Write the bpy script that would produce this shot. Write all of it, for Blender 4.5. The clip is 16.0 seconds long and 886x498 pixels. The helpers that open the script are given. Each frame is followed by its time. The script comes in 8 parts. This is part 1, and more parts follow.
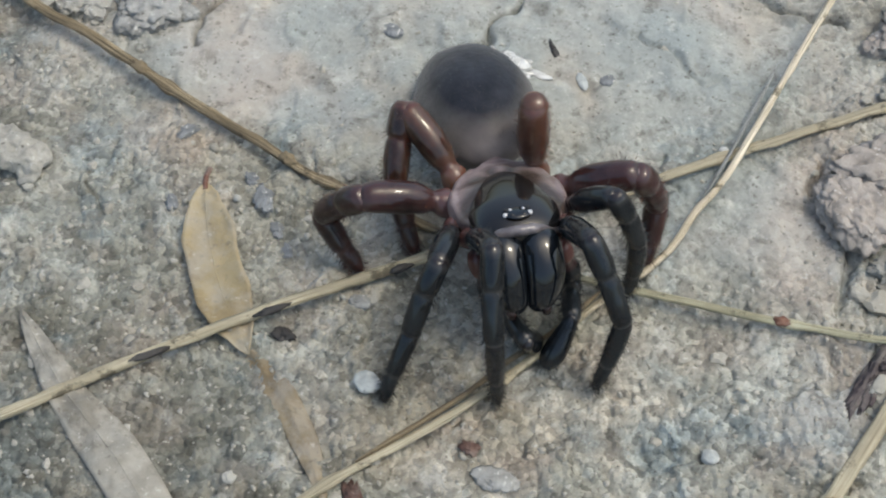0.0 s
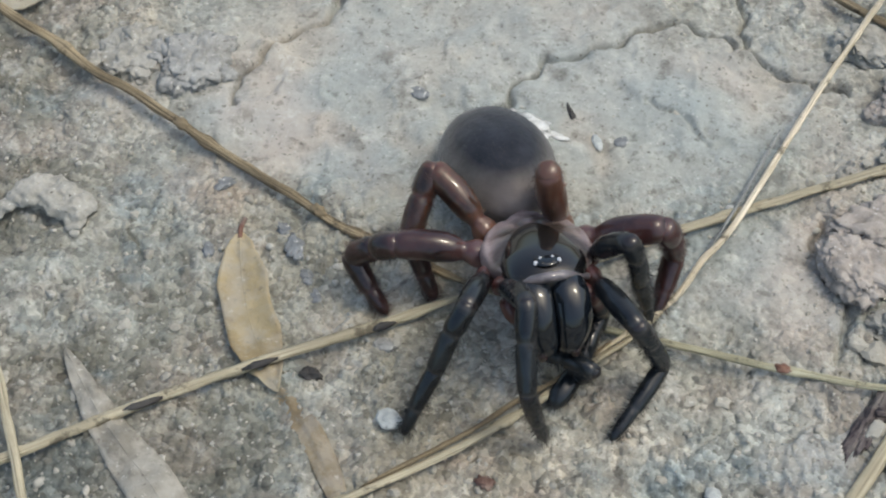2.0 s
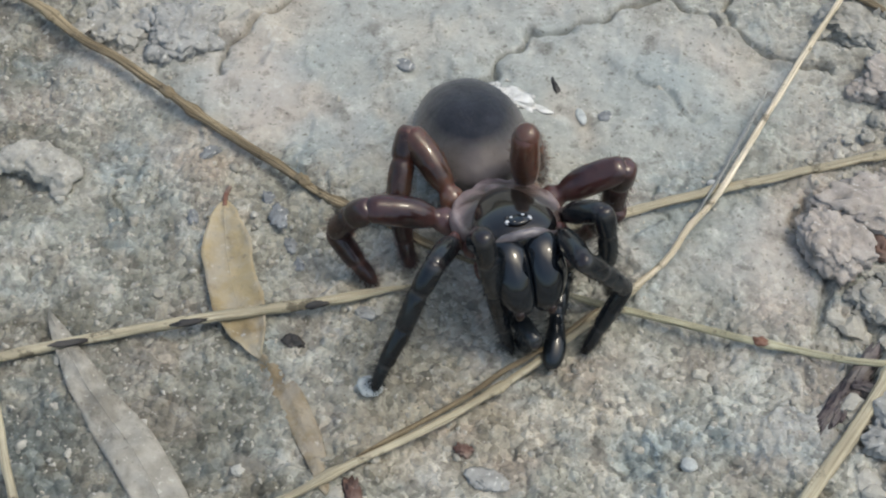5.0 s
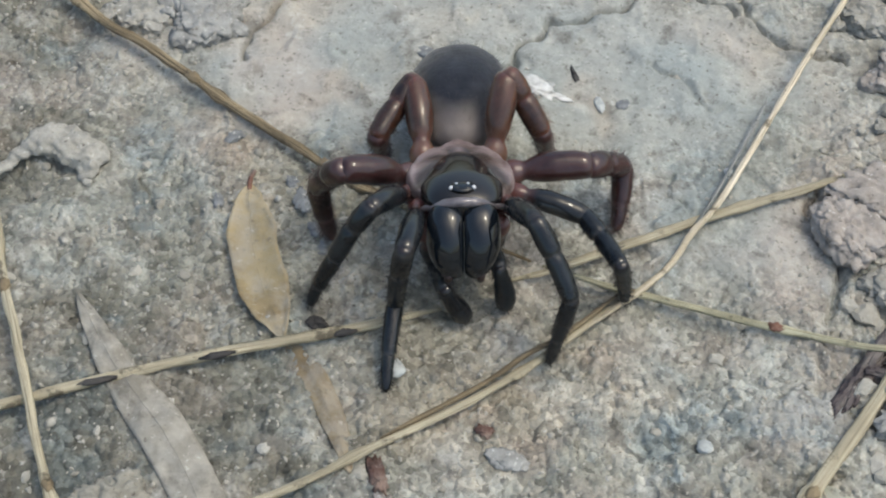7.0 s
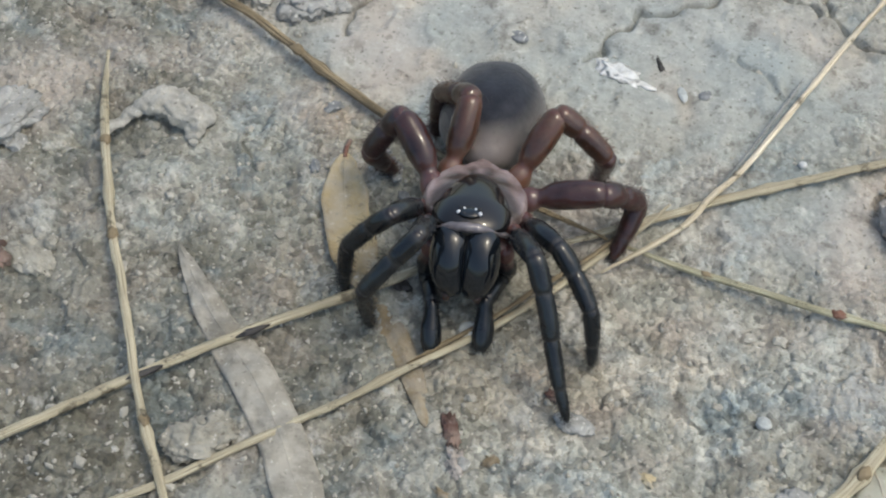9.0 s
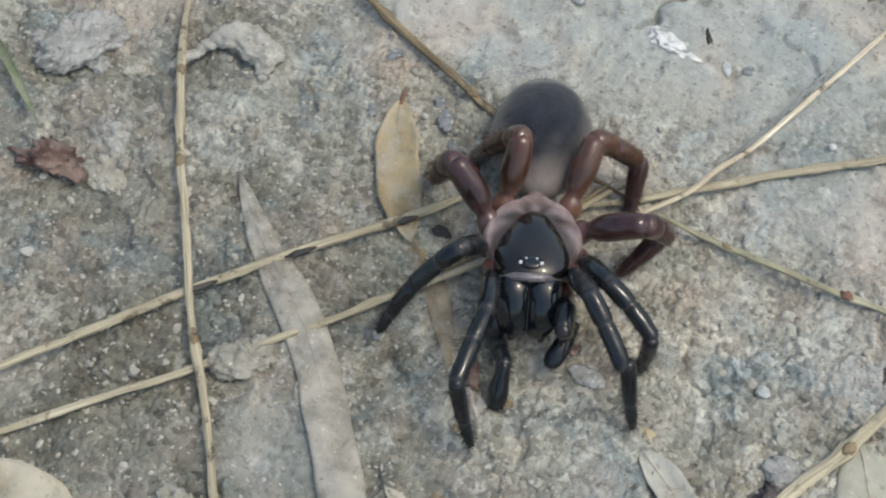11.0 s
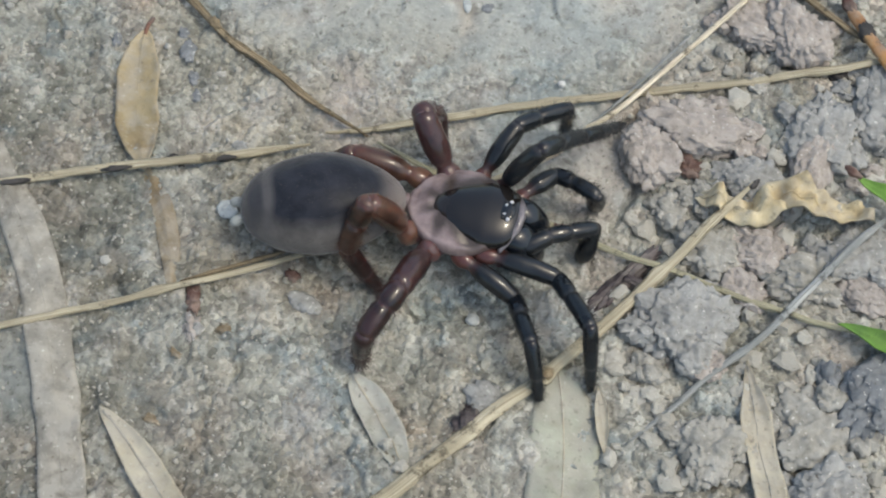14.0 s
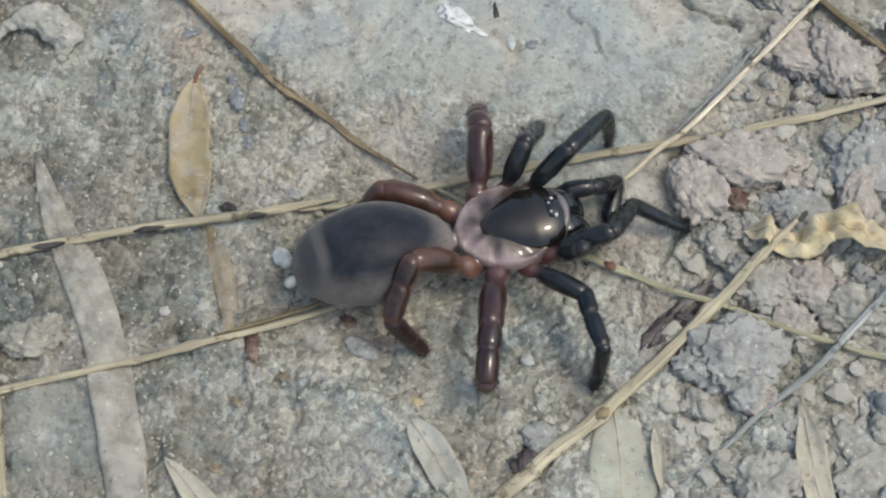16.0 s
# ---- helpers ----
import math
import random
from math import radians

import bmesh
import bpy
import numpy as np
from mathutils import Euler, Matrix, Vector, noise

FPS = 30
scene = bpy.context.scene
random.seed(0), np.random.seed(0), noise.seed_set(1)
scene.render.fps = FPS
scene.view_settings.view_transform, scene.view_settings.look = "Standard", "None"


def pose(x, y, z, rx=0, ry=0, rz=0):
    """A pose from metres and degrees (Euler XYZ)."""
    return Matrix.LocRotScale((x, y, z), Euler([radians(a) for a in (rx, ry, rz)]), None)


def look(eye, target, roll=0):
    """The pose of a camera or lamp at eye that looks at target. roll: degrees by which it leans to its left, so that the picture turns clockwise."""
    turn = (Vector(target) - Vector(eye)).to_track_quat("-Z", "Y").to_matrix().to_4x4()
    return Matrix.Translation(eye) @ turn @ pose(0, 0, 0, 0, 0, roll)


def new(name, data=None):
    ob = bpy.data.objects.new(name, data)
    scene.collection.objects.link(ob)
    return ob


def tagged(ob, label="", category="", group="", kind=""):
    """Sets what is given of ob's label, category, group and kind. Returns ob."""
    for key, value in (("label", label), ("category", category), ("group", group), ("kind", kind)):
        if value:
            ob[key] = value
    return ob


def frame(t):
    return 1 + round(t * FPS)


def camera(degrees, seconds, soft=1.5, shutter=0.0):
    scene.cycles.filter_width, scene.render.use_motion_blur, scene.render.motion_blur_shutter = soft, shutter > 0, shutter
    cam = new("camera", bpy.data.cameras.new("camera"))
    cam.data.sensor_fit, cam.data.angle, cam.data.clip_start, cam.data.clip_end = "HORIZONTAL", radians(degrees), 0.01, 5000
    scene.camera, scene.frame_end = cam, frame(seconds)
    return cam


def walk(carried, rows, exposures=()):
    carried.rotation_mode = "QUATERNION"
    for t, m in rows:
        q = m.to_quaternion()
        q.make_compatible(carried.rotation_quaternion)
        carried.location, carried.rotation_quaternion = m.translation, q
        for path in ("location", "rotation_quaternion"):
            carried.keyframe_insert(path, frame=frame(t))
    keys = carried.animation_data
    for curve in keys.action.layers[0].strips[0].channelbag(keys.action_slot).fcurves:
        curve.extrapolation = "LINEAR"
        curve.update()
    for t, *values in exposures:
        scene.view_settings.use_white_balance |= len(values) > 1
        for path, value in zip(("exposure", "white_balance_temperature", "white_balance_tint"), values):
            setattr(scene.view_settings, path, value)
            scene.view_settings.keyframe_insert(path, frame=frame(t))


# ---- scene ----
EXPOSURES = [(0.0, 0.57, 6650, 2), (16.0, 0.57, 6650, 2)]
cam = camera(31.23, 16.0, soft=2.1)
PATH = [
    (0, look((-0.00108, -0.06880, 0.08886), (-0.00093, -0.00812, 0.00000), -1.16)),
    (0.5, look((-0.00044, -0.06934, 0.09052), (0.00019, -0.00468, 0.00000), -0.84)),
    (1, look((-0.00153, -0.07362, 0.09058), (-0.00168, -0.00244, 0.00000), -0.44)),
    (1.5, look((-0.00103, -0.07414, 0.09229), (-0.00167, -0.00263, 0.00000), -0.67)),
    (2, look((-0.00059, -0.07442, 0.09268), (-0.00238, -0.00380, 0.00000), -1.61)),
    (2.5, look((-0.00029, -0.07476, 0.09205), (-0.00167, -0.00463, 0.00000), -1.14)),
    (3, look((-0.00081, -0.07530, 0.09198), (-0.00164, -0.00647, 0.00000), -0.62)),
    (3.5, look((0.00000, -0.07500, 0.09300), (-0.00107, -0.00545, 0.00000), -0.69)),
    (4, look((-0.00007, -0.07490, 0.09393), (-0.00212, -0.00502, 0.00000), -1.41)),
    (4.5, look((-0.00066, -0.07585, 0.09280), (-0.00268, -0.00710, 0.00000), -1.05)),
    (4.7, look((0.00009, -0.07557, 0.09283), (-0.00152, -0.00654, 0.00000), -0.86)),
    (6.8, look((-0.00104, -0.07645, 0.09391), (-0.00161, -0.00724, 0.00000), 0.17)),
    (7, look((-0.00149, -0.07700, 0.09445), (-0.00263, -0.00793, 0.00000), 0.01)),
    (7.5, look((-0.00294, -0.07663, 0.09644), (-0.00516, -0.00600, 0.00000), -0.74)),
    (8, look((-0.00275, -0.07752, 0.09646), (-0.00705, -0.00693, 0.00000), -1.15)),
    (8.5, look((-0.00052, -0.07894, 0.09710), (-0.00742, -0.00926, 0.00000), -1.97)),
    (9, look((-0.00134, -0.08201, 0.09861), (-0.00874, -0.01093, 0.00000), -0.81)),
    (9.2, look((-0.00086, -0.08351, 0.10067), (-0.00984, -0.01236, 0.00000), -1.46)),
    (11.3, look((0.00507, -0.08156, 0.10936), (-0.01067, -0.01646, 0.00000), -1.42)),
    (11.5, look((0.00733, -0.08299, 0.10973), (-0.00974, -0.01752, 0.00000), -1.60)),
    (12, look((0.01225, -0.08353, 0.11214), (-0.00379, -0.01890, 0.00000), -0.08)),
    (12.5, look((0.01446, -0.08476, 0.11214), (0.00282, -0.01784, -0.00000), 3.30)),
    (13, look((0.01572, -0.08311, 0.11247), (0.00381, -0.01585, -0.00000), 2.57)),
    (13.5, look((0.01860, -0.08132, 0.11387), (0.00827, -0.01608, 0.00000), 3.01)),
    (14, look((0.01937, -0.08004, 0.11338), (0.01190, -0.01839, -0.00000), 4.19)),
    (14.5, look((0.01798, -0.07769, 0.11261), (0.01196, -0.01784, 0.00000), 4.69)),
    (15, look((0.01784, -0.07660, 0.11232), (0.01368, -0.01713, 0.00000), 5.53)),
    (15.5, look((0.01915, -0.07456, 0.11562), (0.00982, -0.01409, 0.00000), 0.44)),
    (16, look((0.01729, -0.07634, 0.11745), (0.00697, -0.01537, 0.00000), 0.10)),
]
walk(cam, PATH, EXPOSURES)

# ---- world and light: open shade under a bright sky ----
world = bpy.data.worlds.new("open_sky")
scene.world = world
world.use_nodes = True
wn = world.node_tree.nodes
sky = wn.new("ShaderNodeTexSky")
sky.sky_type = "NISHITA"
sky.sun_disc = False
sky.sun_elevation = radians(65)
sky.sun_rotation = radians(92)
sky.dust_density = 4.0
wn["Background"].inputs["Strength"].default_value = 0.165
world.node_tree.links.new(sky.outputs["Color"], wn["Background"].inputs["Color"])
sun = new("sun", bpy.data.lights.new("sun", "SUN"))
sun.data.energy = 0.42
sun.data.angle = radians(8)
sun.data.color = (1.0, 0.93, 0.84)
sun.matrix_basis = look((0.42, -0.02, 0.90), (0, 0, 0))

MM = 0.001


# ---- noise on arrays ----
def _hash(ix, iy, iz, seed):
    h = (ix * 374761393 + iy * 668265263 + iz * 1440662683 + seed * 974711) & 0x7FFFFFFF
    h = ((h ^ (h >> 13)) * 1274126177) & 0x7FFFFFFF
    h = ((h ^ (h >> 16)) * 668265263) & 0x7FFFFFFF
    return ((h ^ (h >> 15)) & 0xFFFF) / 32767.5 - 1.0


def vnoise(x, y, z=0.0, seed=0):
    """Smooth value noise in -1..1 on arrays."""
    x, y, z = np.broadcast_arrays(np.asarray(x, float), np.asarray(y, float), np.asarray(z, float))
    fx, fy, fz = np.floor(x), np.floor(y), np.floor(z)
    ix, iy, iz = fx.astype(np.int64), fy.astype(np.int64), fz.astype(np.int64)
    u, v, w = x - fx, y - fy, z - fz
    u, v, w = (a * a * a * (a * (a * 6 - 15) + 10) for a in (u, v, w))
    out = 0.0
    for dx in (0, 1):
        for dy in (0, 1):
            for dz in (0, 1):
                k = (u if dx else 1 - u) * (v if dy else 1 - v) * (w if dz else 1 - w)
                out = out + k * _hash(ix + dx, iy + dy, iz + dz, seed)
    return out


def fbm(x, y, z=0.0, octaves=4, seed=0):
    out, amp = 0.0, 1.0
    for n in range(octaves):
        out = out + amp * vnoise(x * 2**n + 7.3 * n, y * 2**n - 3.1 * n, np.asarray(z) * 2**n, seed + n)
        amp *= 0.5
    return out / 1.6


def cells(x, y, seed=0):
    """Distance to the nearest and second cell point, and the nearest cell's own tone, on arrays."""
    fx, fy = np.floor(x).astype(np.int64), np.floor(y).astype(np.int64)
    d1, d2, tone = np.full(x.shape, 9.0), np.full(x.shape, 9.0), np.zeros(x.shape)
    for dx in (-1, 0, 1):
        for dy in (-1, 0, 1):
            cx, cy = fx + dx, fy + dy
            px = cx + 0.5 + 0.46 * _hash(cx, cy, 0 * cx, seed)
            py = cy + 0.5 + 0.46 * _hash(cx, cy, 0 * cx + 1, seed)
            d = np.hypot(x - px, y - py)
            near = d < d1
            d2 = np.where(near, d1, np.minimum(d2, d))
            tone = np.where(near, _hash(cx, cy, 0 * cx + 2, seed), tone)
            d1 = np.where(near, d, d1)
    return d1, d2, tone


def near_line(x, y, pts):
    """Distance of arrays x, y to a polyline."""
    best = np.full(np.shape(x), 1e9)
    for (ax, ay), (bx, by) in zip(pts, pts[1:]):
        dx, dy = bx - ax, by - ay
        k = np.clip(((x - ax) * dx + (y - ay) * dy) / (dx * dx + dy * dy), 0, 1)
        best = np.minimum(best, np.hypot(x - ax - k * dx, y - ay - k * dy))
    return best


# ---- mesh helpers ----
def mesh_of(name, verts, faces, smooth=True):
    me = bpy.data.meshes.new(name)
    me.from_pydata([tuple(v) for v in verts], [], [tuple(f) for f in faces])
    me.validate()
    if smooth:
        me.polygons.foreach_set("use_smooth", [True] * len(me.polygons))
    me.update()
    return me


def part(name, me, material, parent=None, label=""):
    """Links a mesh as one object, under a thing or a part."""
    if isinstance(me, bmesh.types.BMesh):
        bm, me = me, bpy.data.meshes.new(name)
        bm.to_mesh(me)
        bm.free()
        me.polygons.foreach_set("use_smooth", [True] * len(me.polygons))
    ob = new(name, me)
    me.materials.clear()
    for m in material if isinstance(material, (list, tuple)) else (material,):
        me.materials.append(m)
    if parent:
        ob.parent = parent
    if label:
        ob["label"] = label
    return ob


def joined(pieces):
    """Vertices and faces of several (verts, faces) as one."""
    verts, faces, n = [], [], 0
    for v, f in pieces:
        verts += [tuple(p) for p in v]
        faces += [tuple(i + n for i in q) for q in f]
        n += len(v)
    return verts, faces


def resample(pts, step):
    """Points at even steps along a smooth curve through pts."""
    p = [Vector(q) for q in pts]
    p = [p[0] * 2 - p[1]] + p + [p[-1] * 2 - p[-2]]
    out = []
    for a, b, c, d in zip(p, p[1:], p[2:], p[3:]):
        n = max(1, round((c - b).length / step))
        for i in range(n):
            t = i / n
            out.append(0.5 * (2 * b + (c - a) * t + (2 * a - 5 * b + 4 * c - d) * t**2 + (3 * b - a - 3 * c + d) * t**3))
    return out + [p[-2]]


def tube(line, radius, sides=10, flat=1.0, wobble=0.0, seed=0, ridges=0.0):
    """A closed tube along line; radius(k) with k from 0 to 1 along it; flat: height over width."""
    verts, faces, n = [], [], len(line)
    for i, p in enumerate(line):
        ahead = (line[min(i + 1, n - 1)] - line[max(i - 1, 0)]).normalized()
        side = ahead.cross(Vector((0, 0, 1)))
        side = side.normalized() if side.length > 1e-6 else Vector((1, 0, 0))
        up = side.cross(ahead)
        r = radius(i / (n - 1))
        for j in range(sides):
            a = 2 * math.pi * j / sides
            k = r * (1 + wobble * float(vnoise(i * 0.35, 3.0 * math.cos(a), 3.0 * math.sin(a), seed)) + ridges * (j % 2))
            verts.append(p + side * (k * math.cos(a)) + up * (k * flat * math.sin(a)))
    for i in range(n - 1):
        for j in range(sides):
            a, b = i * sides + j, i * sides + (j + 1) % sides
            faces.append((a, b, b + sides, a + sides))
    faces.append(tuple(range(sides - 1, -1, -1)))
    faces.append(tuple((n - 1) * sides + j for j in range(sides)))
    return verts, faces


def ball(level=3):
    bm = bmesh.new()
    bmesh.ops.create_icosphere(bm, subdivisions=level, radius=1.0)
    v = np.array([q.co[:] for q in bm.verts])
    f = [tuple(q.index for q in p.verts) for p in bm.faces]
    bm.free()
    return v, f


# ---- materials ----
def ramp(nt, fac, stops):
    """A colour ramp of (place, colour)."""
    node = nt.nodes.new("ShaderNodeValToRGB")
    while len(node.color_ramp.elements) < len(stops):
        node.color_ramp.elements.new(0.5)
    for el, (at, colour) in zip(node.color_ramp.elements, stops):
        el.position = at
        el.color = (*colour, 1)
    nt.links.new(fac, node.inputs["Fac"])
    return node.outputs["Color"]


def noise_node(nt, scale, detail=4.0, rough=0.55, stretch=None, coord="Object"):
    co = nt.nodes.new("ShaderNodeTexCoord").outputs[coord]
    if stretch:
        mapping = nt.nodes.new("ShaderNodeMapping")
        mapping.inputs["Scale"].default_value = stretch
        nt.links.new(co, mapping.inputs["Vector"])
        co = mapping.outputs["Vector"]
    node = nt.nodes.new("ShaderNodeTexNoise")
    node.inputs["Scale"].default_value = scale
    node.inputs["Detail"].default_value = detail
    node.inputs["Roughness"].default_value = rough
    nt.links.new(co, node.inputs["Vector"])
    return node.outputs["Fac"]


def mix(nt, fac, a, b, how="MIX"):
    node = nt.nodes.new("ShaderNodeMix")
    node.data_type, node.blend_type = "RGBA", how
    if isinstance(fac, (int, float)):
        node.inputs[0].default_value = fac
    else:
        nt.links.new(fac, node.inputs[0])
    for sock, value in ((node.inputs[6], a), (node.inputs[7], b)):
        if isinstance(value, tuple):
            sock.default_value = (*value, 1)
        else:
            nt.links.new(value, sock)
    return node.outputs[2]


def bump(nt, heights):
    """Chained bumps from (height, distance in mm, strength)."""
    last = None
    for h, dist, strength in heights:
        node = nt.nodes.new("ShaderNodeBump")
        node.inputs["Distance"].default_value = dist * MM
        node.inputs["Strength"].default_value = strength
        nt.links.new(h, node.inputs["Height"])
        if last:
            nt.links.new(last, node.inputs["Normal"])
        last = node.outputs["Normal"]
    return last


def material(name, colour=None, rough=0.6, **inputs):
    m = bpy.data.materials.new(name)
    m.use_nodes = True
    nt, b = m.node_tree, m.node_tree.nodes["Principled BSDF"]
    b.inputs["Roughness"].default_value = rough
    for key, value in inputs.items():
        b.inputs[key.replace("_", " ")].default_value = value
    if colour:
        b.inputs["Base Color"].default_value = (*colour, 1)
    return m, nt, b


def earth(name, pale, mid, dark, rnd=0.0):
    """Dry mud: mottled at a few millimetres, grainy below one."""
    m, nt, b = material(name, rough=0.92)
    b.inputs["Specular IOR Level"].default_value = 0.25
    fine = noise_node(nt, 1500, 6, 0.65)
    medium = noise_node(nt, 330, 5, 0.6)
    col = ramp(nt, fine, [(0.30, dark), (0.48, mid), (0.66, pale)])
    tint = ramp(nt, medium, [(0.34, tuple(c * 0.62 for c in mid)), (0.5, mid), (0.66, pale)])
    col = mix(nt, 0.5, col, tint)
    specks = noise_node(nt, 2600, 2, 0.5)
    col = mix(nt, ramp(nt, specks, [(0.66, (0, 0, 0)), (0.72, (0.7, 0.7, 0.7))]), col, (0.62, 0.60, 0.55))
    col = mix(nt, ramp(nt, specks, [(0.27, (0.8, 0.8, 0.8)), (0.33, (0, 0, 0))]), col, (0.10, 0.09, 0.075))
    if rnd:
        geo = nt.nodes.new("ShaderNodeNewGeometry")
        col = mix(nt, rnd, col, ramp(nt, geo.outputs["Random Per Island"], [(0.0, dark), (0.3, mid), (0.85, pale), (1.0, (0.46, 0.45, 0.41))]))
    nt.links.new(col, b.inputs["Base Color"])
    nt.links.new(bump(nt, [(medium, 0.3, 0.7), (fine, 0.16, 1.0)]), b.inputs["Normal"])
    return m


def voronoi_node(nt, scale, feature="F1"):
    co = nt.nodes.new("ShaderNodeTexCoord").outputs["Object"]
    warp = nt.nodes.new("ShaderNodeTexNoise")
    warp.inputs["Scale"].default_value = scale * 0.8
    nt.links.new(co, warp.inputs["Vector"])
    shift = nt.nodes.new("ShaderNodeVectorMath")
    shift.operation = "MULTIPLY_ADD"
    shift.inputs[1].default_value = (0.9 / scale,) * 3
    nt.links.new(warp.outputs["Color"], shift.inputs[0])
    nt.links.new(co, shift.inputs[2])
    node = nt.nodes.new("ShaderNodeTexVoronoi")
    node.feature = feature
    node.inputs["Scale"].default_value = scale
    nt.links.new(shift.outputs[0], node.inputs["Vector"])
    return node


def ground_material():
    """The mud floor: smooth bluish crust and crumbly soil by the mesh's own attribute."""
    m, nt, b = material("dry_mud", rough=0.93)
    b.inputs["Specular IOR Level"].default_value = 0.2
    fine = noise_node(nt, 2100, 5, 0.7)
    medium = noise_node(nt, 420, 5, 0.65)
    large = noise_node(nt, 70, 4, 0.6)
    att = nt.nodes.new("ShaderNodeAttribute")
    att.attribute_name = "crumb"
    crumb = att.outputs["Fac"]
    grains = voronoi_node(nt, 1600)
    grain_tone = nt.nodes.new("ShaderNodeSeparateColor")
    nt.links.new(grains.outputs["Color"], grain_tone.inputs["Color"])
    grey = lambda v: (v, v, v)
    tan, cream, blue, rose = (0.385, 0.378, 0.318), (0.535, 0.535, 0.473), (0.36, 0.407, 0.40), (0.488, 0.448, 0.382)
    crust = mix(nt, ramp(nt, large, [(0.38, grey(0)), (0.58, grey(1))]), (0.428, 0.422, 0.378), (0.378, 0.395, 0.374))
    crust = mix(nt, 1.0, crust, ramp(nt, medium, [(0.28, grey(0.74)), (0.45, grey(0.86)), (0.62, grey(0.95)), (0.74, grey(1.0))]), "MULTIPLY")
    crust = mix(nt, 1.0, crust, ramp(nt, fine, [(0.28, grey(0.78)), (0.5, grey(0.91)), (0.68, grey(1.0))]), "MULTIPLY")
    soil = mix(nt, ramp(nt, noise_node(nt, 120, 4, 0.6), [(0.44, grey(0)), (0.56, grey(1))]), tan, cream)
    soil = mix(nt, ramp(nt, noise_node(nt, 95, 4, 0.6, (1.0, 1.2, 1.0)), [(0.53, grey(0)), (0.61, grey(0.9))]), soil, blue)
    soil = mix(nt, ramp(nt, noise_node(nt, 140, 4, 0.6, (0.9, 1.1, 1.0)), [(0.53, grey(0)), (0.62, grey(0.85))]), soil, rose)
    soil = mix(nt, 1.0, soil, ramp(nt, grain_tone.outputs["Red"], [(0.0, grey(0.50)), (0.3, grey(0.76)), (0.7, grey(0.95)), (1.0, grey(1.15))]), "MULTIPLY")
    soil = mix(nt, 1.0, soil, ramp(nt, medium, [(0.28, grey(0.60)), (0.44, grey(0.80)), (0.58, grey(0.93)), (0.72, grey(1.0))]), "MULTIPLY")
    soil = mix(nt, 1.0, soil, ramp(nt, fine, [(0.30, grey(0.60)), (0.45, grey(0.85)), (0.62, grey(1.0))]), "MULTIPLY")
    col = mix(nt, crumb, crust, soil)
    for key, tone, much in (("rosy", (1.12, 1.0, 0.91), 0.75), ("bluish", (0.85, 0.945, 1.0), 0.42)):
        stain = nt.nodes.new("ShaderNodeAttribute")
        stain.attribute_name = key
        share = nt.nodes.new("ShaderNodeMath")
        share.operation = "MULTIPLY"
        share.inputs[1].default_value = much
        nt.links.new(stain.outputs["Fac"], share.inputs[0])
        col = mix(nt, share.outputs[0], col, mix(nt, 1.0, col, tone, "MULTIPLY"))
    # darker stretches to the west and south, by the mesh's own attribute
    dark_share = nt.nodes.new("ShaderNodeAttribute")
    dark_share.attribute_name = "soil_dark"
    col = mix(nt, dark_share.outputs["Fac"], col, mix(nt, 1.0, col, (0.48, 0.475, 0.455), "MULTIPLY"))
    rosy = noise_node(nt, 55, 3, 0.55)
    col = mix(nt, ramp(nt, rosy, [(0.54, grey(0)), (0.66, grey(0.55))]), col, (0.44, 0.385, 0.335))
    blotch = noise_node(nt, 230, 5, 0.68)
    col = mix(nt, ramp(nt, blotch, [(0.55, grey(0)), (0.64, grey(0.62))]), col, (0.17, 0.16, 0.14))
    # shade of small crevices painted into the colour, scattered by noise
    crevice_shade = noise_node(nt, 950, 4, 0.7)
    col = mix(nt, ramp(nt, crevice_shade, [(0.56, grey(0)), (0.66, grey(0.6))]), col, mix(nt, 1.0, col, (0.42, 0.41, 0.39), "MULTIPLY"))
    pallor = noise_node(nt, 260, 5, 0.68, (1.1, 0.9, 1.0))
    col = mix(nt, ramp(nt, pallor, [(0.58, grey(0)), (0.68, grey(0.5))]), col, (0.54, 0.535, 0.49))
    specks = noise_node(nt, 2500, 2, 0.5)
    col = mix(nt, ramp(nt, specks, [(0.66, (0, 0, 0)), (0.74, (0.35, 0.35, 0.35))]), col, (0.62, 0.61, 0.57))
    col = mix(nt, ramp(nt, specks, [(0.28, (0.7, 0.7, 0.7)), (0.35, (0, 0, 0))]), col, (0.095, 0.088, 0.07))
    nt.links.new(col, b.inputs["Base Color"])
    dome = nt.nodes.new("ShaderNodeMath")
    dome.operation = "MULTIPLY_ADD"
    nt.links.new(grains.outputs["Distance"], dome.inputs[0])
    dome.inputs[1].default_value, dome.inputs[2].default_value = -1.0, 1.0
    soft = nt.nodes.new("ShaderNodeMath")
    soft.operation = "MULTIPLY"
    nt.links.new(dome.outputs[0], soft.inputs[0])
    nt.links.new(crumb, soft.inputs[1])
    nt.links.new(bump(nt, [(medium, 0.25, 0.35), (soft.outputs[0], 0.36, 0.8), (fine, 0.13, 0.75)]), b.inputs["Normal"])
    return m


